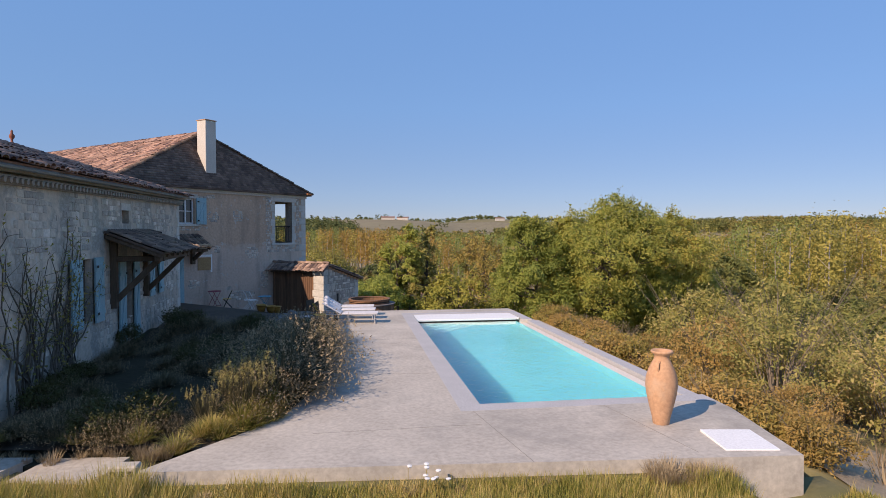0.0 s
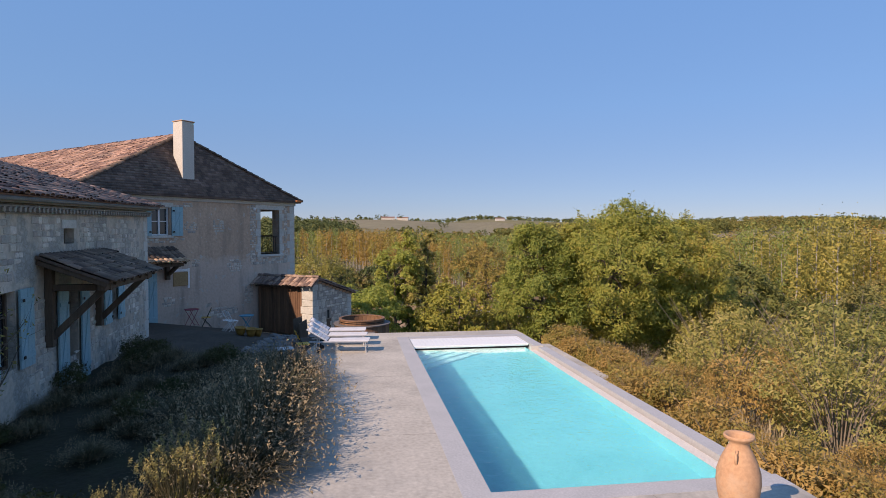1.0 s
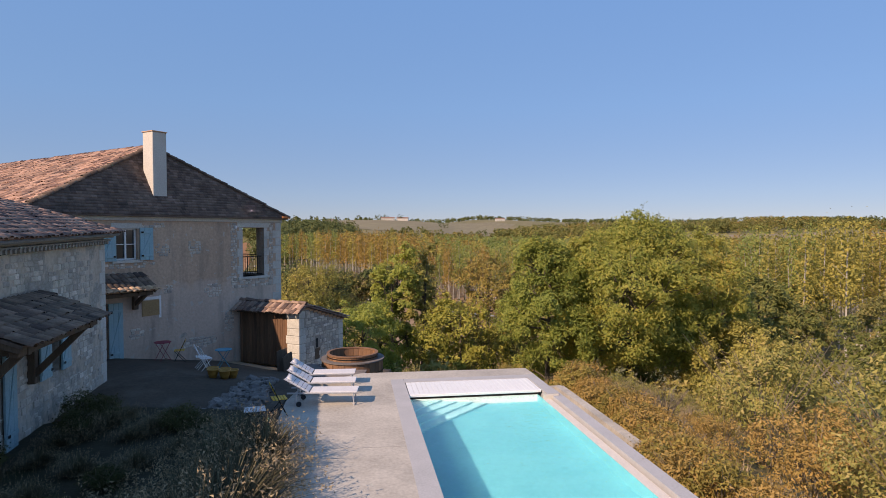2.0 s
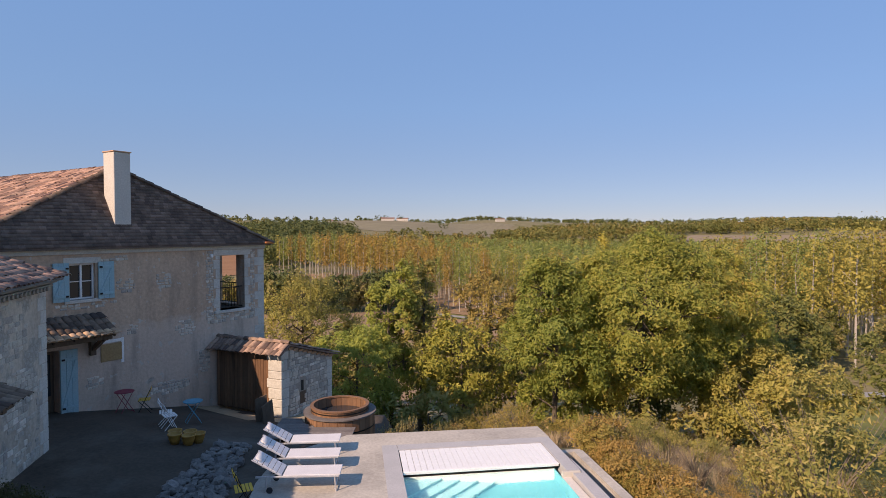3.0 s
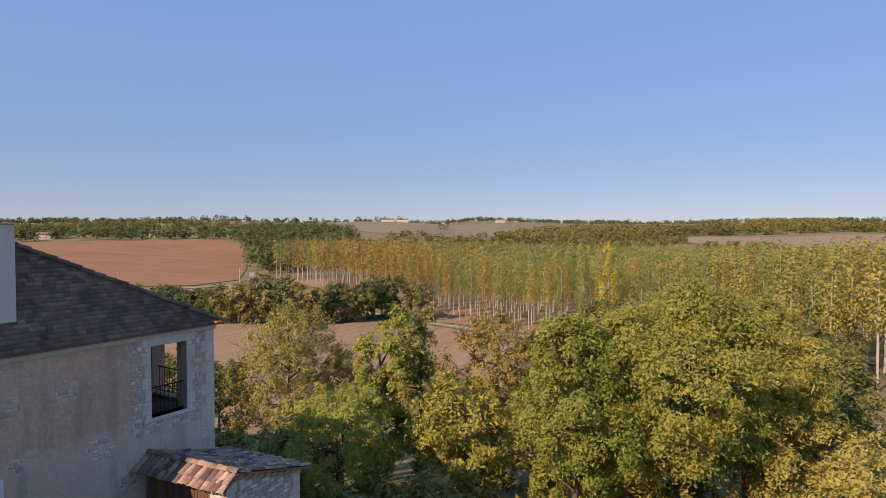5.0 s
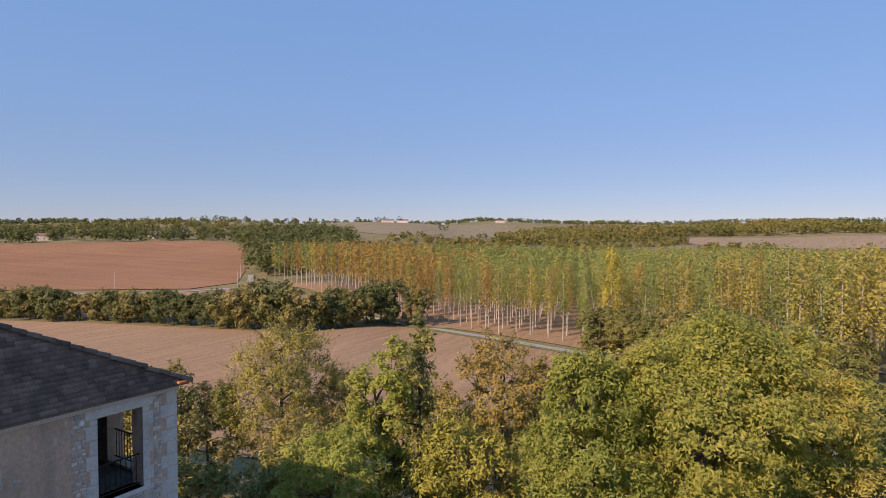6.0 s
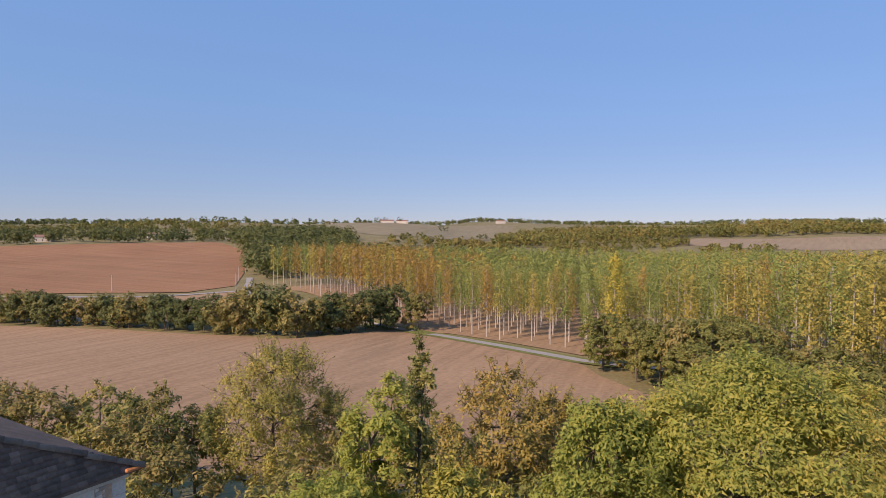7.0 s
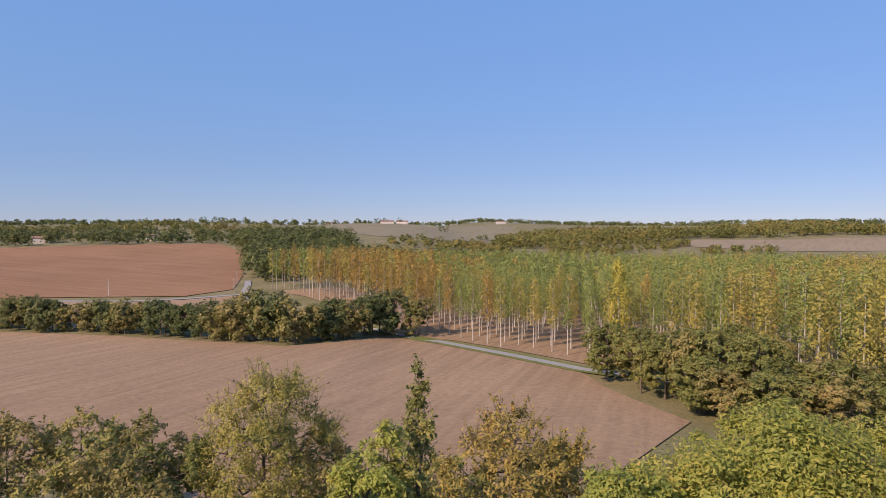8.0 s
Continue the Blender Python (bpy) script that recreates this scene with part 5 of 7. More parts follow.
wall_with_holes(bm, 0.5, DEEP, -6.0, TOP, -XR, -XR + 0.5, [(0.75, 2.7, 2.5, 4.68)])
bmesh.ops.transform(bm, matrix=Matrix(((0, -1, 0, 0), (1, 0, 0, 0), (0, 0, 1, 0), (0, 0, 0, 1))), verts=bm.verts)
part("wall", bm, PLASTER, house)
part("wall", boxm(XL, XL + 0.5, 0.5, DEEP, -2.0, TOP), PLASTER, house)
part("wall", boxm(XL + 0.5, XR - 0.5, DEEP - 0.5, DEEP, -6.0, TOP), PLASTER, house)
part("gable", gable("y", DEEP - 0.5, DEEP, XL, XR, 1.73, TOP, 7.85), PLASTER, house)
# inner walls coloured near-black so the openings look unlit
part("inner_wall", boxm(4.4, 4.6, 0.5, 5.0, -1.5, TOP), SHADE_DARK, house)
part("inner_wall", boxm(4.6, XR - 0.5, 4.8, 5.0, -1.5, TOP), SHADE_DARK, house)
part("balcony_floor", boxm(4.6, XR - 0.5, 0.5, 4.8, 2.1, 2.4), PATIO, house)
part("inner_wall", boxm(-2.4, 3.4, 1.6, 1.75, -1.5, TOP), SHADE_DARK, house)
part("ceiling_board", boxm(XL + 0.5, XR - 0.5, 0.5, DEEP - 0.5, TOP - 0.12, TOP - 0.02), OLD_WOOD, house)
APEX = Vector((1.73, 1.5, 7.93))
EZ, OV = 5.14, 0.25
e_l, e_r = Vector((XL - OV, -OV, EZ)), Vector((XR + OV, -OV, EZ))
b_l, b_r = Vector((XL - OV, DEEP, EZ)), Vector((XR + OV, DEEP, EZ))
RIDGE_B = Vector((1.73, DEEP, 7.93))


def hip_tiles():
    """Courses of small flat tiles on the steep hip, each a thin slab with a lifted lower edge."""
    g = np.random.default_rng(5)
    base = (e_l + e_r) / 2
    up = (APEX - Vector((APEX.x, -OV, EZ)))
    n_rows = int(up.length / 0.13)
    nrm = Vector((1, 0, 0)).cross(up).normalized()
    vs, fs = [], []
    for r in range(n_rows):
        t0, t1 = r / n_rows, (r + 1.25) / n_rows
        xa, xb = e_l.x + (APEX.x - e_l.x) * t0, e_r.x + (APEX.x - e_r.x) * t0
        x = xa + g.uniform(-0.1, 0)
        while x < xb - 0.02:
            w = 0.19
            a, c = max(x, xa), min(x + w - 0.006, xb)
            if c > a:
                o = g.normal(0, 0.003)
                p0 = Vector((0, -OV, EZ)) + up * t0 - nrm * (-0.03 - o)
                p1 = Vector((0, -OV, EZ)) + up * min(t1, 1.0) - nrm * (-0.008 - o)
                k = len(vs)
                th = nrm * 0.014
                vs += [(a, p0.y, p0.z), (c, p0.y, p0.z), (c, p1.y, p1.z), (a, p1.y, p1.z), (a, p0.y - th.y, p0.z - th.z), (c, p0.y - th.y, p0.z - th.z)]
                fs += [(k, k + 1, k + 2, k + 3), (k + 4, k + 5, k + 1, k)]
            x += w
    return vs, fs


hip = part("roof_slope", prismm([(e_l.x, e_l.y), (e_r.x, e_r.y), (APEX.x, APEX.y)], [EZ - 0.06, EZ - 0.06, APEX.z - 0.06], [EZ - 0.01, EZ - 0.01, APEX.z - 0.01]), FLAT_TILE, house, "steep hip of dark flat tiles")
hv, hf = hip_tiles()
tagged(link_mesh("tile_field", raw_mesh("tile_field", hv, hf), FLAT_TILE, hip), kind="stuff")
roof_left = new("roof_slope")
roof_left.parent = house


def left_trim(p):
    """Keeps the tiles behind the hip line."""
    t = (p.x - e_l.x) / (APEX.x - e_l.x)
    return p.y > e_l.y + t * (APEX.y - e_l.y)


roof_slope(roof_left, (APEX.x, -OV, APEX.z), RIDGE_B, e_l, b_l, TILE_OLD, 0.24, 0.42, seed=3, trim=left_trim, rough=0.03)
for o in list(roof_left.children):
    if o.name.startswith("roof_board"):
        bpy.data.objects.remove(o)
for lo_, hi_ in (((e_l, b_l), 0), ((b_r, e_r), 1)):
    bm = bmesh.new()
    a, c = lo_
    q = [bm.verts.new(p) for p in ((a, c, RIDGE_B, APEX) if hi_ == 0 else (a, c, APEX, RIDGE_B))]
    bm.faces.new(q)
    ext = bmesh.ops.extrude_face_region(bm, geom=bm.faces[:])
    bmesh.ops.translate(bm, vec=(0, 0, -0.08), verts=[v for v in ext["geom"] if isinstance(v, bmesh.types.BMVert)])
    bmesh.ops.recalc_face_normals(bm, faces=bm.faces)
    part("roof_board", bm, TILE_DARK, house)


def ridge_tiles(parent, p, q, material, width=0.24, step=0.33, seed=0):
    """A line of half-round cap tiles along a ridge or hip."""
    p, q = Vector(p), Vector(q)
    d = (q - p).normalized()
    side = d.cross(Vector((0, 0, 1))).normalized()
    up = side.cross(d)
    tv, tf = tile_shape(width, step * 1.15, 6, 0.9)
    rot = np.array(Matrix((side, d, up)).transposed())
    g = np.random.default_rng(seed)
    n = int((q - p).length / step)
    vs, fs = [], []
    for k in range(n):
        o = p.lerp(q, (k + 1.0) / n) + up * (0.01 + g.normal(0, 0.008))
        vs.append(tv @ rot.T + np.array(o))
        fs.append(tf + k * len(tv))
    me = raw_mesh("cap_tiles", np.concatenate(vs), np.concatenate(fs))
    tagged(link_mesh("cap_tiles", me, material, parent), kind="stuff")


ridge_tiles(house, APEX, RIDGE_B, TILE, seed=1)
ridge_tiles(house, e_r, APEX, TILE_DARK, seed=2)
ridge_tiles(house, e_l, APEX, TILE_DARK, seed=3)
bright = surface("new_orange_tile", (0.5, 0.16, 0.05), (0.62, 0.24, 0.09), 3, 15)
part("corner_tile", boxm(XR - 0.15, XR + 0.33, -0.33, 0.02, EZ - 0.02, EZ + 0.07, 0.03), bright, house, "bright orange corner tile")
# eave course
part("eave_moulding", boxm(XL - 0.05, XR + 0.06, -0.06, 0.0, TOP - 0.16, TOP, 0.015), DRESSED, house)
part("eave_moulding", boxm(XL - 0.1, XR + 0.14, -0.16, 0.0, TOP + 0.002, TOP + 0.045, 0.01), FLAT_TILE, house)
part("wall_lamp", boxm(4.52, 4.64, -0.12, 0.0, 4.62, 4.76, 0.03), WHITE_PAINT, house, "small white wall lamp")
# chimney
chimney = part("chimney", boxm(0.96, 1.54, 0.2, 0.84, 5.4, 8.36, 0.015), RENDER_WHITE, house, "cream rendered chimney stack")
part("chimney_cap", boxm(0.93, 1.57, 0.17, 0.87, 8.36, 8.4, 0.008), TERRACOTTA, chimney, "thin red tile cap")

# dressed stone round the corner opening, and the corner itself
for x0, x1 in ((4.68, 5.0), (6.2, 6.5)):
    z = 2.25
    k = 0
    while z < 4.68:
        h = min(0.38, 4.69 - z)
        w = 0.3 if k % 2 else 0.2
        a = (x1 - w, x1) if x1 == 5.0 else (x0, x0 + w)
        part("jamb_stone", boxm(a[0], a[1], -0.015, 0.48, z + 0.006, z + h - 0.006, 0.01), DRESSED, house)
        z, k = z + h, k + 1
part("lintel", boxm(4.7, 6.5, -0.015, 0.46, 4.69, 4.96, 0.01), DRESSED, house)
part("sill", boxm(4.72, 6.48, -0.06, 0.5, 2.38, 2.5, 0.012), DRESSED, house)
z, k = -1.2, 0
while z < 4.9:
    h = min(0.36, 4.96 - z)
    w = 0.5 if k % 2 else 0.32
    part("quoin", boxm(XR - w, XR + 0.012, -0.012, 0.4, z + 0.007, z + h - 0.007, 0.012), DRESSED, house)
    z, k = z + h, k + 1
rubble_patch(house, 4.35, 4.7, 2.2, 4.9, 0, 11, 0.12, 0.9, oval=False)
rubble_patch(house, 6.5, 6.75, 2.3, 4.9, 0, 12, 0.12, 0.85, oval=False)
rubble_patch(house, 4.4, 6.7, 2.02, 2.36, 0, 13, 0.13, 0.8, oval=False)
for x0, x1, z0, z1, sd in ((0.85, 1.5, 3.55, 4.05, 14), (2.3, 2.9, 3.6, 4.2, 15), (3.0, 3.9, 1.75, 2.35, 16), (1.2, 1.6, 2.1, 2.45, 17), (-1.1, 0.9, 3.15, 3.42, 18), (0.3, 1.3, 4.66, 4.85, 19), (-0.2, 0.4, 0.5, 0.9, 20), (2.0, 3.6, -0.3, 0.2, 21), (4.0, 4.5, 0.2, 1.2, 22)):
    rubble_patch(house, x0, x1, z0, z1, 0, sd, 0.12, 0.8)
# iron railing in the side opening and a dark post
rail = part("railing", boxm(XR - 0.3, XR - 0.27, 0.78, 2.68, 3.38, 3.42), IRON, house, "black wrought iron railing")
part("rail_bar", boxm(XR - 0.3, XR - 0.27, 0.78, 2.68, 2.55, 2.58), IRON, rail)
for k in range(13):
    yy = 0.85 + k * 0.145
    part("baluster", rodm((XR - 0.285, yy, 2.56), (XR - 0.285, yy, 3.4), 0.011, seg=6), IRON, rail)
rail2 = part("railing", boxm(5.02, 6.18, 0.12, 0.15, 3.36, 3.4), IRON, house)
part("rail_bar", boxm(5.02, 6.18, 0.12, 0.15, 2.56, 2.59), IRON, rail2)
for k in range(8):
    part("baluster", rodm((5.1 + k * 0.14, 0.135, 2.57), (5.1 + k * 0.14, 0.135, 3.38), 0.011, seg=6), IRON, rail2)
part("post", boxm(XR - 0.48, XR - 0.3, 0.5, 0.74, 2.4, TOP - 0.1), OLD_WOOD, house)

# first-floor window, door and plaque
casement(house, -0.62, 0.18, 3.47, 4.62, 0.12, 1)
part("sill", boxm(-0.8, 0.36, -0.05, 0.14, 3.36, 3.47, 0.01), DRESSED, house)
part("lintel", boxm(-0.8, 0.36, -0.012, 0.2, 4.622, 4.82, 0.01), DRESSED, house)
shutter(house, -1.14, -0.66, 3.44, 4.66, -0.05, hinge_side=1)
shutter(house, 0.24, 0.76, 3.44, 4.66, -0.05, hinge_side=-1)
door = part("door", boxm(-1.74, -1.0, 0.3, 0.35, -0.25, 1.94, 0.01), OLD_WOOD, house, "dark glazed entrance door")
part("pane", boxm(-1.66, -1.1, 0.285, 0.3, 0.5, 1.8), GLASS, door)
shutter(house, -0.98, -0.46, -0.2, 1.93, -0.06, hinge_side=-1)
plaque = part("plaque", boxm(0.3, 1.0, -0.03, 0.0, 1.32, 1.9, 0.006), OCHRE, house, "ochre painted panel with a white border")
part("border", boxm(0.98, 1.08, -0.02, 0.0, 1.2, 2.05, 0.004), WHITE_PAINT, plaque)
part("border", boxm(0.2, 0.98, -0.018, 0.0, 1.93, 2.03, 0.004), WHITE_PAINT, plaque)


def porch(parent, x0, x1, zb, out, drop, seed, bright_row, braces, post_drop):
    """A lean-to canopy: rafters, tiles, and timber brackets on the wall."""
    p = new("canopy")
    p.parent = parent
    tagged(p, "tiled lean-to canopy on dark timber brackets")
    roof_slope(p, (x0, -0.02, zb), (x1, -0.02, zb), (x0, -out, zb - drop), (x1, -out, zb - drop), TILE_DARK, 0.2, 0.36, seed=seed, rough=0.035)
    if bright_row:
        roof_slope(p, (x0, -out + 0.12, zb - drop + 0.085), (x1, -out + 0.12, zb - drop + 0.085), (x0, -out - 0.05, zb - drop + 0.01), (x1, -out - 0.05, zb - drop + 0.01), NEW_TILE, 0.2, 0.22, seed=seed + 1, rough=0.04)
    n = max(3, int((x1 - x0) / 0.6))
    for k in range(n + 1):
        xx = x0 + 0.06 + (x1 - x0 - 0.12) * k / n
        part("rafter", beamm((xx, -0.02, zb - 0.14), (xx, -out + 0.05, zb - drop - 0.1), 0.07, 0.1), OLD_WOOD, p)
    part("front_beam", boxm(x0 + 0.1, x1 - 0.1, -out + 0.12, -out + 0.26, zb - drop - 0.22, zb - drop - 0.08, 0.01), OLD_WOOD, p)
    for xx in braces:
        part("wall_post", boxm(xx - 0.09, xx + 0.09, -0.16, 0.0, zb - post_drop, zb - 0.2, 0.012), OLD_WOOD, p)
        part("arm", boxm(xx - 0.07, xx + 0.07, -out + 0.1, -0.16, zb - drop - 0.24, zb - drop - 0.1, 0.01), OLD_WOOD, p)
        part("brace", beamm((xx, -0.12, zb - post_drop + 0.2), (xx, -out + 0.25, zb - drop - 0.2), 0.12, 0.14), OLD_WOOD, p)
    return p


c2 = porch(house, -2.2, 0.32, 2.98, 1.0, 0.55, 31, True, (0.0,), 1.35)

# ---- wing (x along its long wall, y inwards) ----
WING = pose(-10.29, 23.04, 0, 0, 0, 102.35)
wing = tagged(new("house_wing"), "long low wing of limewashed rubble stone", "house")
wing.matrix_basis = WING
WL, FALL = -16.4, 0.0145


def sloped(bm):
    """Lets a piece sink along the wing as its eaves do."""
    for v in bm.verts:
        v.co.z += FALL * v.co.x
    return bm


bm = bmesh.new()
wall_with_holes(bm, WL, 0, -0.6, 4.5, 0, 0.5, [(-6.98, -6.25, -0.05, 2.3), (-3.98, -3.42, 1.1, 2.3), (-10.1, -9.35, 1.0, 2.5), (-7.0, -6.4, 3.36, 3.72)])
for v in bm.verts:
    if v.co.z > 4.4:
        v.co.z += FALL * v.co.x - 0.03
part("wall", bm, WING_PLASTER, wing, "limewashed rubble wall with worn plaster")
part("wall", boxm(-0.5, 0, 0.5, 7.0, -0.6, 4.5), WING_PLASTER, wing)
part("wall", boxm(WL, WL + 0.5, 0.5, 7.0, -0.6, 4.3), WING_PLASTER, wing)
part("wall", boxm(WL + 0.5, -0.5, 6.5, 7.0, -0.6, 4.3), WING_PLASTER, wing)
# inner wall, its near-black colour standing for the unlit room
part("inner_wall", boxm(WL + 0.5, -0.5, 1.5, 1.6, -0.6, 4.3), SHADE_DARK, wing)
for x0, x1, zb in ((WL, WL + 0.5, 4.3), (-0.5, 0.0, 4.5)):
    part("gable", gable("x", x0, x1, 0.0, 7.0, 3.5, zb, 5.52), WING_PLASTER, wing)
for k, (pr, z0) in enumerate(((0.08, 4.14), (0.16, 4.24), (0.24, 4.34))):
    cor = part("cornice", sloped(boxm(WL, 0.04 + 0.03 * k, -pr, 0.0, z0, z0 + 0.06, 0.008)), MORTAR, wing, "moulded tile cornice under the eaves")
bm = bmesh.new()
for k in range(81):
    rod(bm, (-16.3 + k * 0.2, -0.02, 4.21), (-16.3 + k * 0.2, -0.2, 4.21), 0.055, seg=6)
tagged(part("cornice_tile", sloped(bm), MORTAR, cor), kind="stuff")
part("gutter", rodm((WL, -0.36, 4.4 + FALL * WL), (0.1, -0.36, 4.44), 0.045), surface("zinc", (0.2, 0.22, 0.22), (0.28, 0.3, 0.3), 3, 20, 0.5, metal=0.5), wing, "grey zinc gutter")
RZ = 5.6
TILE_RED = surface("dark_red_clay", (0.22, 0.07, 0.045), (0.34, 0.13, 0.08), 4, 20, 0.8)
roof_slope(wing, (WL, 3.5, RZ), (0.22, 3.5, RZ), (WL, -0.38, 4.48 + FALL * WL), (0.22, -0.38, 4.5), TILE, 0.21, 0.38, parts=300, near=(-3, 0, 4.5), seed=5, rough=0.03)
roof_slope(wing, (0.22, 3.5, RZ), (WL, 3.5, RZ), (0.22, 7.4, 4.46), (WL, 7.4, 4.46), TILE, 0.3, 0.5, seed=6)
ridge_tiles(wing, (0.2, 3.5, RZ + 0.03), (WL, 3.5, RZ + 0.03), TILE, seed=7)
ridge_tiles(wing, (0.16, -0.36, 4.52), (0.16, 3.5, RZ + 0.02), TILE, 0.22, seed=9)
bm = lathe([(0.0, 0.0), (0.13, 0.0), (0.14, 0.05), (0.06, 0.1), (0.05, 0.18), (0.12, 0.27), (0.12, 0.34), (0.05, 0.42), (0.06, 0.47), (0.03, 0.54), (0.0, 0.55)], 14)
part("finial", bm, TILE_RED, wing, "turned terracotta roof finial", True, Matrix.Translation((-5.0, 3.5, RZ + 0.08)) @ Matrix.Diagonal((0.6, 0.6, 0.8, 1)))
part("lintel", boxm(-7.12, -6.28, -0.02, 0.2, 3.722, 3.92, 0.01), DRESSED, wing)
part("niche_back", boxm(-7.0, -6.4, 0.2, 0.24, 3.36, 3.72), OLD_WOOD, wing)
d1 = part("door", boxm(-6.96, -6.27, 0.18, 0.24, -0.05, 2.29, 0.01), OLD_WOOD, wing, "brown timber door with glazed panel")
part("pane", boxm(-6.86, -6.37, 0.165, 0.18, 1.0, 2.15), GLASS, d1)
shutter(wing, -7.55, -7.0, 0.02, 2.32, -0.06, hinge_side=1)
shutter(wing, -6.22, -5.72, 0.02, 2.32, -0.06, hinge_side=-1)
casement(wing, -3.98, -3.42, 1.1, 2.3, 0.15, 2, OLD_WOOD)
shutter(wing, -4.58, -4.0, 1.08, 2.32, -0.06, hinge_side=1)
shutter(wing, -3.4, -2.86, 1.08, 2.32, -0.06, hinge_side=-1)
casement(wing, -10.1, -9.35, 1.0, 2.5, 0.15, 2, OLD_WOOD)
shutter(wing, -10.75, -10.12, 0.96, 2.52, -0.06, hinge_side=1)
shutter(wing, -9.33, -8.75, 0.96, 2.52, -0.06, hinge_side=-1)
porch(wing, -8.5, -4.5, 3.15, 1.4, 0.55, 33, False, (-8.0, -5.0), 2.0)
z, k = -0.1, 0
while z < 4.1:
    h = min(0.34, 4.13 - z)
    w = 0.46 if k % 2 else 0.3
    part("quoin", boxm(-w, 0.012, -0.012, 0.45, z + 0.007, z + h - 0.007, 0.012), DRESSED, wing)
    z, k = z + h, k + 1
rubble_patch(wing, -9.0, -0.5, 0.0, 0.75, 0, 41, 0.16, 0.5, oval=False)
for k, (x0, x1, z0, z1) in enumerate(((-13.4, -11.2, 2.6, 4.0), (-11.0, -9.0, 2.7, 4.1), (-8.6, -7.2, 3.3, 4.1), (-6.1, -4.2, 3.2, 4.05), (-3.9, -1.0, 2.5, 4.0), (-2.4, -0.5, 0.8, 2.4), (-12.4, -10.9, 0.7, 2.2), (-5.6, -4.7, 0.7, 2.6), (-8.7, -7.7, 0.6, 2.2))):
    rubble_patch(wing, x0, x1, z0, z1, 0, 130 + k, 0.17, 0.72)

# ---- stone shed (house axes: x along the house wall, -y away from it) ----
shed = tagged(new("stone_shed"), "small rubble stone shed with tiled roof", "shed")
shed.matrix_basis = HOUSE @ pose(4.62, 0, 0, 0, 0, 6.4)
SX0, SX1, SD = 0.0, 3.1, 3.42
part("wall", boxm(SX0 + 0.1, SX1, -SD, -SD + 0.4, -2.0, 0.42), MORTAR, shed)
bm = bmesh.new()
vs = [(SX0 + 0.1, 0.42), (SX1, 0.42), (SX1, 0.52), (SX0 + 0.3, 1.38), (SX0 + 0.1, 1.28)]
a = [bm.verts.new((x, -SD, z)) for x, z in vs]
c = [bm.verts.new((x, -SD + 0.4, z)) for x, z in vs]
bm.faces.new(a)
bm.faces.new(c[::-1])
for i in range(5):
    bm.faces.new((a[i], c[i], c[(i + 1) % 5], a[(i + 1) % 5]))
bmesh.ops.recalc_face_normals(bm, faces=bm.faces)
part("wall", bm, MORTAR, shed)
part("wall", boxm(SX1 - 0.4, SX1, -SD + 0.4, -0.01, -2.0, 0.5), MORTAR, shed)
part("lintel_beam", boxm(SX0, SX0 + 0.2, -SD + 0.62, -0.02, 1.0, 1.18, 0.01), OLD_WOOD, shed)
g = np.random.default_rng(51)
z = -1.3
while z < 1.15:
    h = min(g.uniform(0.28, 0.42), 1.18 - z)
    part("quoin", boxm(SX0 - 0.02, SX0 + g.uniform(0.28, 0.46), -SD - 0.02, -SD + g.uniform(0.55, 0.72), z + 0.006, z + h - 0.006, 0.016), DRESSED, shed)
    z += h
z = -1.3
while z < 0.44:
    h = min(g.uniform(0.24, 0.36), 0.5 - z)
    part("quoin", boxm(SX1 - g.uniform(0.25, 0.42), SX1 + 0.015, -SD - 0.018, -SD + 0.42, z + 0.006, z + h - 0.006, 0.014), DRESSED, shed)
    z += h
z = -1.4
while z < 1.3:
    h = g.uniform(0.1, 0.2)
    x = SX0 + 0.46 + g.uniform(-0.1, 0)
    lim = SX1 - 0.3
    while x < lim:
        w = g.uniform(0.14, 0.34)
        roof_z = 1.34 - 0.31 * (x + w - 0.3)
        hole = x < 1.28 and x + w > 1.1 and -1.0 < z + h / 2 < -0.08
        if z + h < roof_z and not hole:
            bm = bmesh.new()
            box(bm, x + 0.008, min(x + w, lim) - 0.008, -SD - g.uniform(0.01, 0.03), -SD + 0.06, z + 0.008, z + h - 0.008)
            for v in bm.verts:
                v.co.x += g.normal(0, 0.012)
                v.co.z += g.normal(0, 0.012)
            bmesh.ops.bevel(bm, geom=bm.edges[:], offset=0.014, segments=1, affect="EDGES")
            part("stone", bm, RUBBLE, shed)
        x += w
    z += h
# no opening is cut: a near-black plate gives the slit's inner shade
part("slit", boxm(1.11, 1.27, -SD - 0.006, -SD + 0.02, -0.5, -0.1), SHADE_DARK, shed)
part("hatch", boxm(1.06, 1.4, -SD - 0.012, -SD + 0.02, -1.0, -0.53, 0.01), OLD_WOOD, shed, "low dark hatch")
dl = part("door", boxm(SX0 + 0.12, SX0 + 0.15, -SD + 0.66, -0.1, -1.2, 1.02), DOOR_WOOD, shed, "wide brown boarded double door")
n = 20
for k in range(n):
    a = -SD + 0.68 + (SD - 0.8) * k / n
    part("board", boxm(SX0 + 0.09, SX0 + 0.12, a, a + (SD - 0.8) / n - 0.01, -1.2 + 0.02 * (k % 3), 1.01, 0.004), DOOR_WOOD, dl)
RX, RF = SX0 + 0.27, -SD - 0.17
roof_slope(shed, (RX, RF, 1.46), (RX, 0.0, 1.46), (SX0 - 0.2, RF, 1.17), (SX0 - 0.2, 0.0, 1.17), TILE_SHED, 0.2, 0.4, seed=61, rough=0.04)
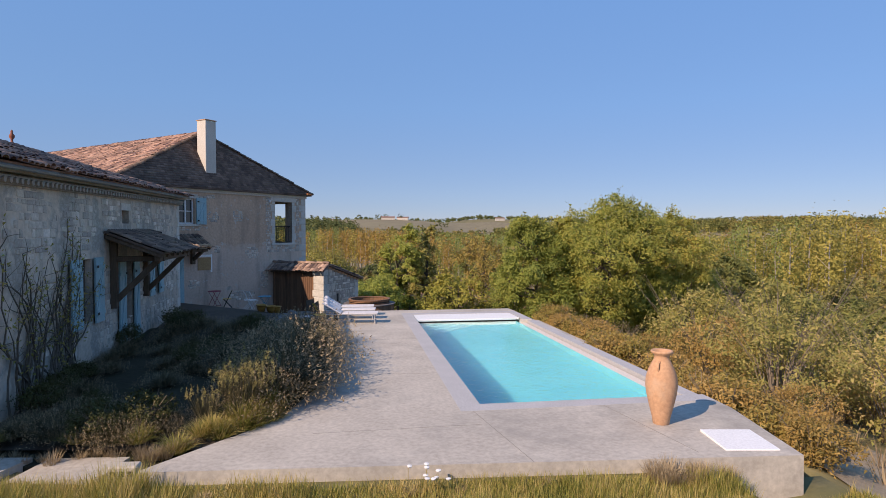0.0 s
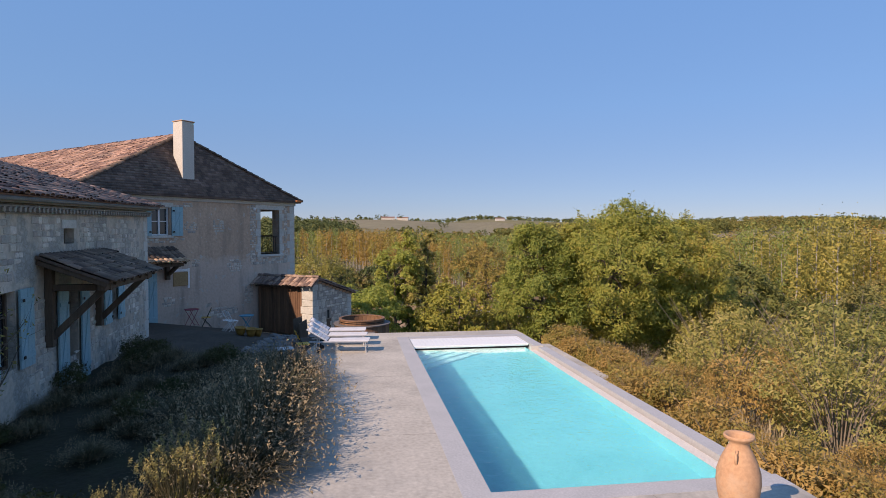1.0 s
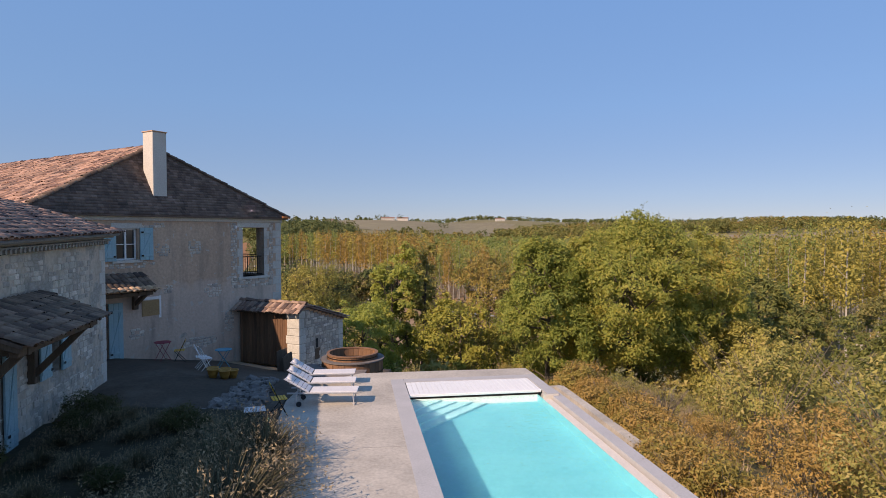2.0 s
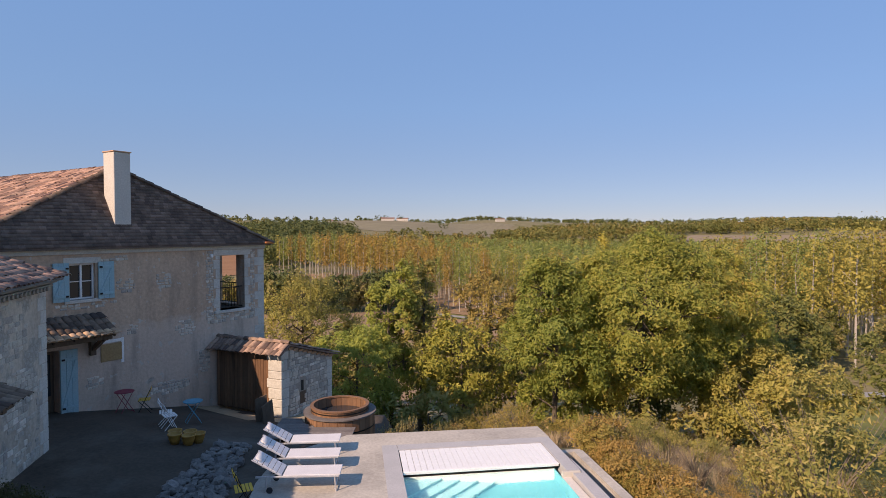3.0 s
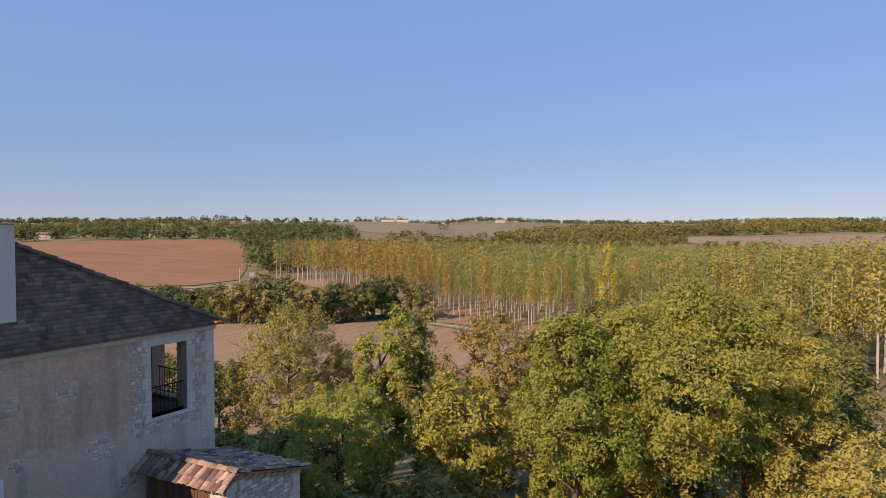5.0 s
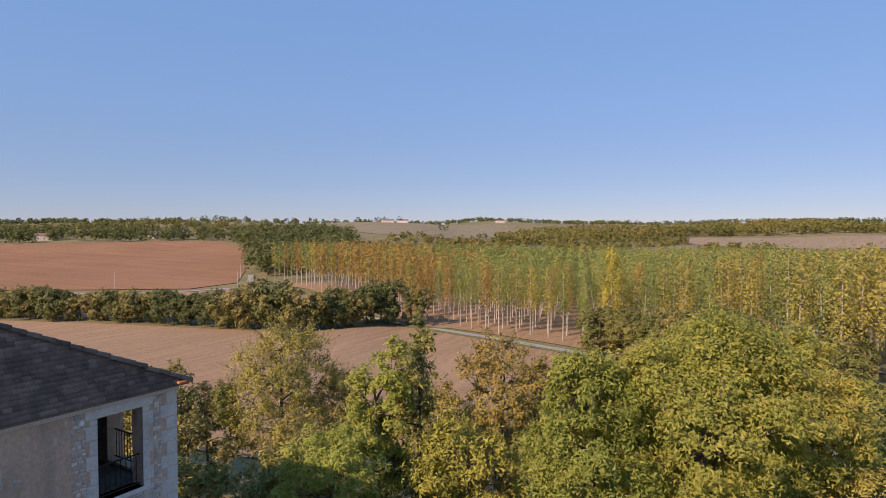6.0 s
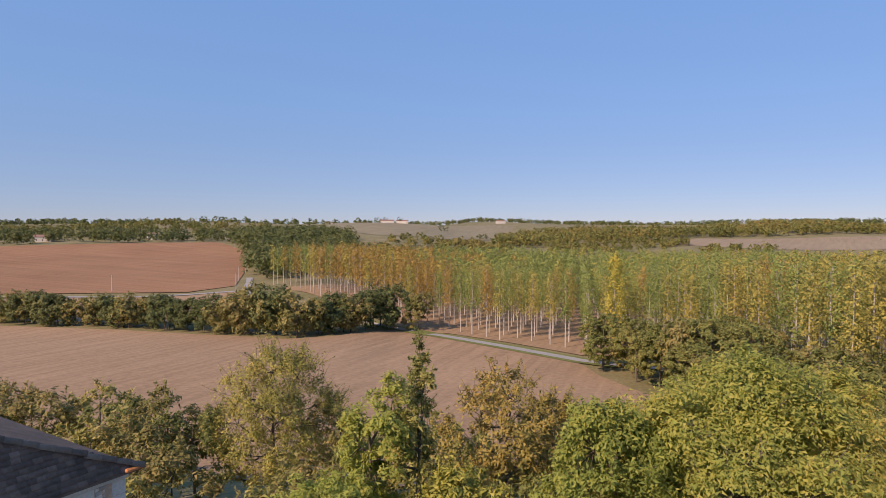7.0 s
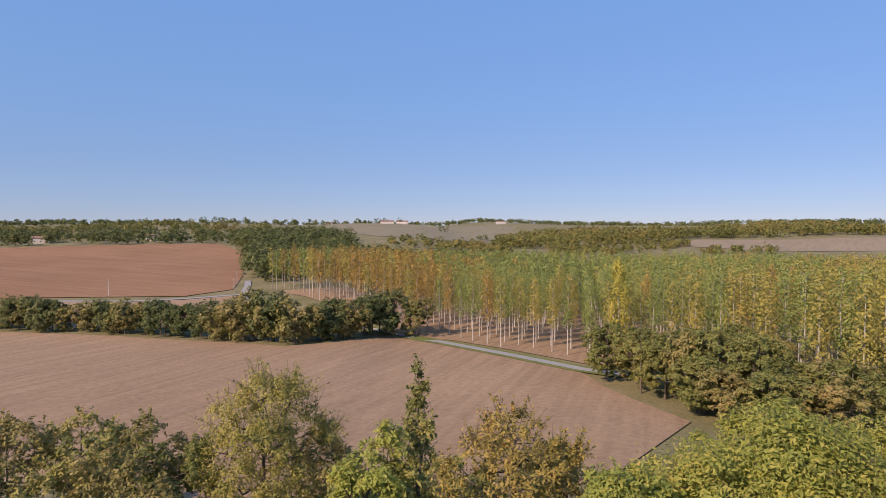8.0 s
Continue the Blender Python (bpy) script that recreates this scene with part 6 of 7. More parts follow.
roof_slope(shed, (RX, 0.0, 1.46), (RX, RF, 1.46), (SX1 + 0.25, 0.0, 0.55), (SX1 + 0.25, RF, 0.55), TILE_SHED, 0.2, 0.4, seed=62, rough=0.04)
ridge_tiles(shed, (RX, 0.0, 1.48), (RX, RF - 0.02, 1.48), TILE_SHED, 0.22, seed=63)
for k in range(10):
    x = RX + 0.1 + k * 0.28
    z = 1.36 - 0.295 * (x - RX)
    part("verge_brick", boxm(x, x + 0.26, -SD - 0.05, -SD + 0.1, z - 0.12, z - 0.04, 0.006), TERRACOTTA, shed)

# ---- terracotta jar ----
jar = empty("terracotta_jar", pose(3.56, 9.55, 0.012, 0, 0, 55) @ Matrix.Scale(0.93, 4), "tall terracotta amphora standing on the concrete terrace", "jar")
bm = lathe([(0.0, 0.0), (0.125, 0.0), (0.14, 0.02), (0.158, 0.14), (0.208, 0.34), (0.253, 0.54), (0.272, 0.69), (0.262, 0.83), (0.22, 0.97), (0.163, 1.09), (0.13, 1.15), (0.122, 1.19), (0.135, 1.225), (0.178, 1.255), (0.19, 1.28), (0.18, 1.3), (0.15, 1.29), (0.11, 1.22), (0.1, 1.1), (0.0, 1.0)], 40)
part("body", bm, TERRACOTTA, jar, smooth=True)
for sgn in (-1, 1):
    bm = bmesh.new()
    branch_mesh(bm, [(sgn * (0.15 + 0.045 * math.sin(math.pi * k / 7) + 0.06 * (1 - k / 7)), 0, 0.98 + 0.15 * k / 7) for k in range(8)], 0.02, 0.018, 8)
    part("handle", bm, TERRACOTTA, jar, smooth=True)


# ---- sun loungers ----
def make_lounger():
    ob = empty("sun_lounger", Matrix(), "pale aluminium sun lounger with white mesh and raised back", "lounger", "sun loungers by the pool")
    for y in (-0.29, 0.29):
        part("side_rail", boxm(-0.6, 1.25, y - 0.018, y + 0.018, 0.33, 0.37, 0.006), ALU, ob)
        for x in (-0.35, 1.15):
            part("leg", rodm((x, y, 0.34), (x + 0.03 * (1 if x > 0 else -1), y, 0.0), 0.016), ALU, ob)
        part("back_rail", rodm((-0.02, y * 0.98, 0.36), (-0.68, y * 0.98, 0.74), 0.016), ALU, ob)
        part("wheel", rodm((-0.28, y * 1.12, 0.07), (-0.28, y * 1.2, 0.07), 0.07, seg=16), DARK_SHEET, ob, "small black wheel")
    part("cross_bar", rodm((1.15, -0.29, 0.06), (1.15, 0.29, 0.06), 0.014), ALU, ob)
    part("mattress", boxm(0.0, 1.27, -0.275, 0.275, 0.36, 0.385, 0.008), MESH_CLOTH, ob)
    n = 6
    for k in range(n):
        bm = bmesh.new()
        t0, t1 = k / n, (k + 0.9) / n
        p0, p1 = Vector((-0.03 - 0.63 * t0, 0, 0.385 + 0.37 * t0)), Vector((-0.03 - 0.63 * t1, 0, 0.385 + 0.37 * t1))
        box(bm, -0.275, 0.275, -(p1 - p0).length / 2, (p1 - p0).length / 2, -0.01, 0.01, 0.004, Matrix.Translation((p0 + p1) / 2) @ (p1 - p0).to_track_quat("Y", "Z").to_matrix().to_4x4())
        part("back_slat", bm, MESH_CLOTH, ob)
    pil = bmesh.new()
    box(pil, -0.2, 0.2, -0.075, 0.075, -0.025, 0.025, 0.02, Matrix.Translation((-0.55, 0, 0.715)) @ Matrix.Rotation(radians(30), 4, "Y") @ Matrix.Rotation(radians(90), 4, "Z"))
    part("pillow", pil, MESH_CLOTH, ob, smooth=True)
    return ob


lounger = make_lounger()
lounger.matrix_basis = pose(-3.6, 21.1, float(terrace_z(-3.6, 21.1)), 0, 0, 3)
copy_thing(lounger, pose(-3.82, 22.2, float(terrace_z(-3.82, 22.2)), 0, 0, 4))
copy_thing(lounger, pose(-4.0, 23.25, float(terrace_z(-4.0, 23.25)), 0, 0, 5))


# ---- folding chairs and round tables ----
def make_chair(material, label, legs=None):
    ob = empty("folding_chair", Matrix(), label, "chair")
    legs = legs or material
    for y in (-0.19, 0.19):
        part("leg", rodm((0.2, y, 0.0), (-0.2, y, 0.84), 0.011), legs, ob)
        part("leg", rodm((-0.2, y * 0.9, 0.0), (0.19, y * 0.9, 0.44), 0.011), legs, ob)
    for k in range(5):
        part("seat_slat", boxm(-0.16 + k * 0.075, -0.1 + k * 0.075, -0.2, 0.2, 0.435, 0.45, 0.003), material, ob)
    for z in (0.62, 0.72, 0.8):
        x = 0.2 - 0.4 * z / 0.84
        part("back_slat", boxm(x - 0.016, x - 0.002, -0.2, 0.2, z - 0.03, z + 0.03, 0.003), material, ob)
    return ob


def make_table(material, label):
    ob = empty("round_table", Matrix(), label, "table")
    part("tabletop", lathe([(0.0, 0.7), (0.29, 0.7), (0.3, 0.705), (0.3, 0.72), (0.29, 0.725), (0.0, 0.725)], 28), material, ob)
    for y in (-0.16, 0.16):
        part("leg", rodm((0.24, y, 0.0), (-0.2, y, 0.7), 0.011), material, ob)
        part("leg", rodm((-0.24, y, 0.0), (0.2, y, 0.7), 0.011), material, ob)
    part("stretcher", rodm((0.22, -0.16, 0.03), (0.22, 0.16, 0.03), 0.009), material, ob)
    part("stretcher", rodm((-0.22, -0.16, 0.03), (-0.22, 0.16, 0.03), 0.009), material, ob)
    return ob


def stand(ob, x, y, turn, lift=0.0):
    ob.matrix_basis = pose(x, y, float(patio_z(x, y)) - 0.008 + lift, 0, 0, turn)
    return ob


stand(make_chair(WHITE_PAINT, "white slatted folding garden chair in the courtyard"), -8.55, 25.8, 25)
copy_thing(bpy.data.objects["folding_chair"], pose(-8.2, 25.3, float(patio_z(-8.2, 25.3)) - 0.008, 0, 0, 40))
stand(make_table(TEAL, "small round teal garden table"), -8.1, 26.75, 30)
stand(make_table(RED, "small round dark red garden table by the wall"), -10.55, 27.2, 60)
stand(make_chair(YELLOW, "yellow slatted folding chair beside the wall", IRON), -10.15, 27.75, 200)
y_chair = stand(make_chair(YELLOW, "yellow slatted folding chair beside the rock bed", IRON), -4.15, 19.5, 170)
y_chair.matrix_basis = pose(-4.2, 20.0, float(terrace_z(-4.2, 20.0)), 0, 0, 25)
stool = empty("low_side_table", pose(-4.35, 18.6, 0.03, 0, 0, 20), "low grey folding side table at the bed's edge", "table")
part("tabletop", boxm(-0.24, 0.24, -0.2, 0.2, 0.4, 0.42, 0.005), ALU, stool)
for y in (-0.17, 0.17):
    part("leg", rodm((-0.2, y, 0), (0.2, y, 0.4), 0.01), IRON, stool)
    part("leg", rodm((0.2, y, 0), (-0.2, y, 0.4), 0.01), IRON, stool)

# ---- hot tub with its deck ----
TX, TY, TZ = -3.36, 26.85, -1.19
tub = empty("hot_tub", pose(TX, TY, TZ), "round cedar hot tub with stepped bench ring", "hot tub")
seg = 30
for k in range(seg):
    a0, a1 = 2 * math.pi * k / seg, 2 * math.pi * (k + 0.96) / seg
    for nm, ri, ro, z0, z1 in (("stave", 0.86, 0.91, 0.0, 1.22), ("skirt_stave", 1.08, 1.12, 0.0, 1.02)):
        bm = bmesh.new()
        prism(bm, [(ri * math.cos(a0), ri * math.sin(a0)), (ro * math.cos(a0), ro * math.sin(a0)), (ro * math.cos(a1), ro * math.sin(a1)), (ri * math.cos(a1), ri * math.sin(a1))], z0, z1)
        bmesh.ops.recalc_face_normals(bm, faces=bm.faces)
        part(nm, bm, CEDAR, tub)


def ring(ri, ro, z0, z1, n=48):
    return lathe([(ri, z0), (ro, z0), (ro, z1), (ri, z1), (ri, z0)], n)


part("rim", ring(0.84, 0.945, 1.215, 1.26), CEDAR, tub)
part("bench_ring", ring(0.93, 1.17, 1.02, 1.06), DECKING, tub, "grey timber bench ring")
part("hoop", ring(0.91, 0.922, 1.12, 1.15), IRON, tub)
part("hoop", ring(1.12, 1.13, 0.6, 0.64), IRON, tub)
part("water", lathe([(0.0, 0.94), (0.855, 0.94)], 40), GLASS, tub, "still dark water")
part("inner_bench", ring(0.5, 0.855, 0.7, 0.74), CEDAR, tub)
deck = empty("timber_deck", pose(0, 0, TZ), "weathered grey timber deck beside the hot tub", "deck")
for k in range(13):
    y0 = 24.72 + k * 0.14
    off = min(abs(y0 - TY), abs(y0 + 0.13 - TY))
    x1 = TX - math.sqrt(1.19 ** 2 - off ** 2) if off < 1.15 else -2.68
    part("plank", boxm(-5.15, x1, y0, y0 + 0.13, 0.84, 0.87, 0.004), DECKING, deck)
for x in (-5.05, -4.6):
    part("joist", boxm(x - 0.04, x + 0.04, 24.75, 26.5, 0.72, 0.84), OLD_WOOD, deck)
    for y in (24.85, 26.4):
        part("leg", boxm(x - 0.045, x + 0.045, y - 0.045, y + 0.045, -0.3, 0.72), OLD_WOOD, deck)
part("joist", boxm(-4.5, -2.75, 24.8, 24.88, 0.72, 0.84), OLD_WOOD, deck)
for x, y, turn, w, h in ((-6.35, 28.3, 35, 0.42, 0.85), (-6.05, 28.1, 60, 0.5, 0.7)):
    bm = boxm(-w / 2, w / 2, -0.03, 0.03, 0.0, h, 0.006)
    for v in bm.verts:
        if v.co.z > h / 2:
            v.co.z += 0.3 * v.co.x
        v.co.y += 0.14 * v.co.z
    tagged(part("leaning_board", bm, OLD_WOOD, None, m=pose(x, y, float(patio_z(x, y)) - 0.01, 0, 0, turn)), "dark weathered board standing near the shed door", "board", "boards by the shed")

GRAVEL = surface("pale_gravel", (0.26, 0.2, 0.13), (0.44, 0.35, 0.24), 2.5, 30, 0.95, None, 0.8, 0.03)
nu, nv = 16, 24
gu_, gv_ = np.meshgrid(np.linspace(3.5, 7.1, nu), np.linspace(-5.3, -0.3, nv))
wx, wy = HX + gu_ * DH[0] + gv_ * -NH[0], HY + gu_ * DH[1] + gv_ * -NH[1]
ii = np.arange(gu_.size).reshape(gu_.shape)
fq = np.stack([ii[:-1, :-1], ii[:-1, 1:], ii[1:, 1:], ii[1:, :-1]], -1).reshape(-1, 4)
gc_u, gc_v = gu_[:-1, :-1].ravel(), gv_[:-1, :-1].ravel()
ok = (gc_u < 4.3 - 0.12 * np.sin(gc_v * 5)) & (gc_v > -3.4) | (gc_v < -3.55) & (gc_v > -4.75 + 0.25 * np.sin(gc_u * 4)) & (gc_u > 4.1)
gravel = tagged(link_mesh("gravel", raw_mesh("gravel", np.stack([wx, wy, patio_z(wx, wy) + 0.006], -1).reshape(-1, 3), fq[ok]), GRAVEL), "pale gravel strip along the stone shed", "gravel", kind="structure")

# ---- yellow pots and the rock bed ----
GLAZE = surface("yellow_glaze", (0.3, 0.135, 0.03), (0.44, 0.23, 0.05), 5, 25, 0.4)
pot = empty("glazed_pot", Matrix(), "small yellow glazed flower pot in the courtyard", "pot", "yellow pots in the courtyard")
part("body", lathe([(0.0, 0.0), (0.11, 0.0), (0.16, 0.16), (0.17, 0.24), (0.19, 0.25), (0.19, 0.28), (0.165, 0.28), (0.15, 0.22), (0.0, 0.2)], 22), GLAZE, pot, smooth=True)
for k, (x, y) in enumerate([(-7.45, 24.05), (-7.1, 24.2), (-6.8, 24.05), (-7.3, 23.7), (-6.95, 23.75)]):
    m4 = pose(x, y, float(patio_z(x, y)) - 0.01, 0, 0, 40 * k)
    if k == 0:
        pot.matrix_basis = m4
    else:
        copy_thing(pot, m4)
g = np.random.default_rng(71)
rock_meshes = []
for k in range(6):
    bm = bmesh.new()
    bmesh.ops.create_icosphere(bm, subdivisions=2, radius=1.0)
    off = Vector(g.uniform(0, 50, 3))
    for v in bm.verts:
        d = v.co.normalized()
        q = max(abs(d.x), abs(d.y), abs(d.z))
        v.co = d * (0.62 / q + 0.3) * (1 + 0.55 * noise.noise(d * 1.7 + off))
    me = bpy.data.meshes.new("rock")
    bm.to_mesh(me)
    bm.free()
    rock_meshes.append(me)


def put_rock(x, y, z, s, group, label, i):
    ob = link_mesh("rock", rock_meshes[i % 6], ROCK, None, "", pose(x, y, z, g.uniform(-20, 20), g.uniform(-20, 20), g.uniform(0, 360)) @ Matrix.Diagonal((s, s * g.uniform(0.7, 1), s * g.uniform(0.5, 0.75), 1)))
    tagged(ob, label, "rock", group)


placed = []
for k in range(900):
    x, y = g.uniform(-6.2, -4.75), g.uniform(19.9, 23.9)
    lo = -4.75 - 0.14 * (y - 19.9)
    if x > lo or x < -6.35 + 0.25 * (y - 21.5) - 0.5 or len(placed) > 110:
        continue
    s = g.uniform(0.08, 0.2)
    if all(math.hypot(x - a, y - c) > 0.62 * (s + r) for a, c, r in placed):
        placed.append((x, y, s))
        put_rock(x, y, float(patio_z(x, y)) + s * 0.25, s, "rock bed in the courtyard", "rough grey limestone rock in the rock bed", k)
for k in range(26):
    u, v = 6.4 + g.uniform(-0.4, 0.8), -1.0 + g.uniform(0, 5.5)
    x, y = PX + u * math.cos(PR) - v * math.sin(PR), PY + u * math.sin(PR) + v * math.cos(PR)
    put_rock(x, y, float(ground_z(x, y)) + 0.25, g.uniform(0.12, 0.3), "stones along the hedge", "pale limestone lump on the slope", k)


# ---- planting bed ----
bed_pts = [(-9.2, 8.2), (-4.0, 8.05), (-3.2, 8.95), (-2.72, 9.9), (-2.62, 11.3), (-3.12, 14.5), (-3.68, 17.5), (-4.1, 19.2), (-5.2, 19.9), (-8.2, 20.2), (-9.5, 18.6), (-9.7, 15.0)]
bed = tagged(part("planting_bed", prismm(bed_pts, -0.4, [-0.12, -0.1] + [0.03] * 10), SOIL), "dark soil of a wide planting bed", "planting bed", kind="structure")


def blades(g, n, centre, spread, length, width, lean, material, name="blade", droop=0.25):
    """Thin bent blades rising from a tuft: two quads each."""
    a = g.uniform(0, 2 * np.pi, n)
    r = spread * np.sqrt(g.uniform(0, 1, n))
    base = np.stack([centre[0] + np.cos(a) * r * 0.45, centre[1] + np.sin(a) * r * 0.45, np.full(n, centre[2])], 1)
    ln = length * g.uniform(0.55, 1.1, n)
    tilt = lean * (0.25 + r / max(spread, 1e-6))
    b2 = a + g.normal(0, 0.6, n)
    d = np.stack([np.cos(b2) * np.sin(tilt), np.sin(b2) * np.sin(tilt), np.cos(tilt)], 1)
    side = np.stack([-np.sin(b2), np.cos(b2), np.zeros(n)], 1) * (width * g.uniform(0.6, 1.3, n))[:, None]
    mid = base + d * (ln * 0.55)[:, None]
    tip = base + d * ln[:, None] - np.array([0, 0, 1.0]) * (ln * droop * np.sin(tilt))[:, None]
    v = np.stack([base - side, base + side, mid + side * 0.8, mid - side * 0.8, tip], 1).reshape(-1, 3)
    k = np.arange(n)[:, None] * 5
    f = np.concatenate([k + np.array([0, 1, 2, 3]), k + np.array([3, 2, 4, 4])])
    return v, f, tip


def tri_mesh(name, v, f):
    tri = np.concatenate([f[:, [0, 1, 2]], f[:, [0, 2, 3]]])
    tri = tri[(tri[:, 0] != tri[:, 1]) & (tri[:, 1] != tri[:, 2]) & (tri[:, 2] != tri[:, 0])]
    return raw_mesh(name, v, tri)


def make_tuft(name, n, spread, length, width, lean, material, seed, label, category, group, head=None, head_size=0.03, heads=1.0, reps=4):
    g = np.random.default_rng(seed)
    ob = empty(name, Matrix(), label, category, group)
    v, f, tip = blades(g, n, (0, 0, 0), spread, length, width, lean, material)
    link_mesh("foliage", tri_mesh("foliage", v, f), material, ob)
    if head is not None:
        pick = tip[g.uniform(size=len(tip)) < heads]
        pts = np.repeat(pick, reps, 0) + g.normal(0, 1, (len(pick) * reps, 3)) * np.array([0.012, 0.012, head_size * 2.6])
        v, f = tri_leaves(pts, head_size, 0.3, seed + 2, 2.0)
        link_mesh("flower_head", raw_mesh("flower_head", v, f), head, ob)
    return ob


DARK_LEAF = leafy("dark_garden_leaves", [(0.05, (0.035, 0.045, 0.014)), (0.5, (0.075, 0.08, 0.025)), (1.0, (0.15, 0.12, 0.045))], 0.2, 0.6)
lav = make_tuft("lavender_bush", 620, 0.75, 0.84, 0.008, 0.95, LAVENDER, 401, "grey-green lavender bush gone to seed in the bed", "shrub", "plants in the bed", STRAW, 0.02, 0.6)
dark_bush = make_shrub("garden_shrub", 1.0, 1.5, 2400, 0.05, DARK_LEAF, 402, "dark leafy shrub in the shaded bed", "plants in the bed", 8)
gold = make_tuft("goldenrod", 230, 0.36, 1.15, 0.006, 0.34, LAVENDER, 403, "tall goldenrod with yellow heads at the bed's edge", "plant", "plants in the bed", GOLDEN, 0.022, 0.2, 22)
tuft = make_tuft("grass_tuft", 420, 0.4, 0.6, 0.008, 0.8, GRASS, 404, "yellow-green grass tuft at the concrete's edge", "grass", "plants in the bed")
g = np.random.default_rng(81)
first_used = set()


def plant_at(src, x, y, s, z=0.04):
    m4 = pose(x, y, z, 0, 0, g.uniform(0, 360)) @ Matrix.Diagonal((s, s, s * g.uniform(0.9, 1.1), 1))
    if src.name not in first_used:
        first_used.add(src.name)
        src.matrix_basis = m4
    else:
        copy_thing(src, m4).matrix_basis = m4


for x, y, s in [(-4.25, 17.3, 1.1), (-3.6, 16.6, 1.1), (-4.2, 15.9, 1.0), (-3.5, 15.2, 1.15), (-3.35, 13.9, 1.1), (-4.1, 14.4, 1.0), (-3.3, 12.7, 1.0), (-3.9, 12.9, 1.1), (-4.9, 13.6, 1.0), (-3.2, 11.7, 0.95), (-3.1, 11.0, 0.9), (-3.25, 10.3, 0.8), (-3.4, 9.8, 0.6)]:
    plant_at(lav, x, y, s * (1.5 if 10.8 < y < 15 and x > -3.6 else 1.15))
for x, y, s in [(-3.5, 10.5, 1.0), (-3.6, 10.2, 0.85), (-3.85, 9.5, 0.62), (-3.35, 9.9, 0.9), (-3.3, 10.15, 0.75)]:
    plant_at(gold, x, y, s)
for x, y, s in [(-3.15, 9.95, 0.9), (-3.3, 9.55, 0.9), (-3.05, 10.3, 0.8), (-3.6, 9.1, 0.6), (-3.7, 8.9, 0.6), (-4.5, 8.6, 0.6), (-5.4, 8.6, 0.5), (-6.6, 8.5, 0.5)]:
    plant_at(tuft, x, y, s)
for k in range(40):
    x, y = g.uniform(-9.0, -4.4), g.uniform(8.7, 18.8)
    if k < 18:
        x, y = g.uniform(-6.8, -4.1), g.uniform(8.6, 9.9)
    elif k < 32:
        x, y = -9.0 + 0.0 * y + g.uniform(0.2, 1.3) + 0.2 * (18 - y) * 0.6, y
    if x < -9.3 + 0.02 * y:
        continue
    plant_at(lav if k % 3 or k < 18 else dark_bush, x, y, g.uniform(0.32, 0.58))
for k in range(9):
    plant_at(dark_bush if k % 2 else lav, g.uniform(-8.8, -5.2), g.uniform(17.8, 19.4), g.uniform(0.4, 0.65))
for k in range(26):
    t = k / 25
    x, y = -8.6 + 4.9 * g.uniform() + 0.12 * (18 - (9.2 + 9.4 * t)), 9.2 + 9.4 * t
    if -9.0 < x < -3.9 - 0.06 * (y - 9):
        plant_at(lav if k % 4 else dark_bush, x, y, g.uniform(0.35, 0.6))
# plants behind the terrace
for k in range(20):
    plant_at(gold, g.uniform(-2.4, 2.2), g.uniform(25.6, 27.6), g.uniform(0.5, 0.8), -1.45)

# climbing vine on the wing
vine = empty("climbing_vine", WING, "bare brown vine climbing the stone wall", "vine")
bm = bmesh.new()
tips = []
g = np.random.default_rng(91)
for k in range(42):
    x, z = g.uniform(-13.5, -10.4), 0.0
    pts, a = [], g.normal(0, 0.25)
    for j in range(int(g.integers(7, 13))):
        pts.append((x, -0.04 - g.uniform(0, 0.06), z))
        a += g.normal(0, 0.35)
        x, z = x + 0.32 * math.sin(a), z + 0.32 * abs(math.cos(a))
        if z > 4.0:
            break
        tips.append((x, -0.1, z))
    if len(pts) > 2:
        branch_mesh(bm, pts, g.uniform(0.014, 0.034), 0.006, 4)
        for q in pts[3:]:
            e = Vector(q) + Vector((g.normal(0, 0.35), -g.uniform(0.02, 0.15), g.uniform(0.0, 0.4)))
            branch_mesh(bm, [q, Vector(q).lerp(e, 0.5) + Vector((g.normal(0, 0.05), 0, 0)), e], 0.006, 0.002, 3)
            tips.append(tuple(e))
part("stem", bm, BARK, vine)
tp = np.array(tips)
tp = tp[g.uniform(size=len(tp)) < 0.4]
tp = np.repeat(tp, 3, 0) + g.normal(0, 0.06, (len(tp) * 3, 3)) * np.array([1, 0.3, 1])
v, f = tri_leaves(tp, 0.045, 0.0, 92)
link_mesh("foliage", raw_mesh("foliage", v, f), SHRUB, vine)

# ---- edging blocks and lawn in front of the terrace ----
kerb = tagged(part("concrete_edging", prismm([(-5.75, 7.66), (-4.5, 7.6), (-4.42, 8.25), (-5.6, 8.32)], -0.3, [-0.13, -0.07, -0.03, -0.08]), CONCRETE), "tilted slab of broken concrete along the planting bed", "paving", kind="structure")
kerb = tagged(part("concrete_edging", prismm([(-9.5, 7.7), (-5.95, 7.62), (-5.8, 8.25), (-9.5, 8.3)], -0.3, [-0.1, -0.06, -0.04, -0.08]), CONCRETE), "broken concrete strip along the planting bed", "paving", kind="structure")
block = empty("carved_block", pose(-4.22, 7.75, -0.06, 4, 0, 4), "small concrete block with dark-painted hollows at the terrace corner", "block")
part("body", boxm(-0.19, 0.19, -0.09, 0.09, -0.15, 0.13, 0.02), CONCRETE, block)
# near-black plates on the front face, the shade of hollows put in as colour
for k in range(3):
    part("recess", boxm(-0.15 + k * 0.11, -0.08 + k * 0.11, -0.093, -0.08, 0.0, 0.07), SHADE_DARK, block)
g = np.random.default_rng(95)
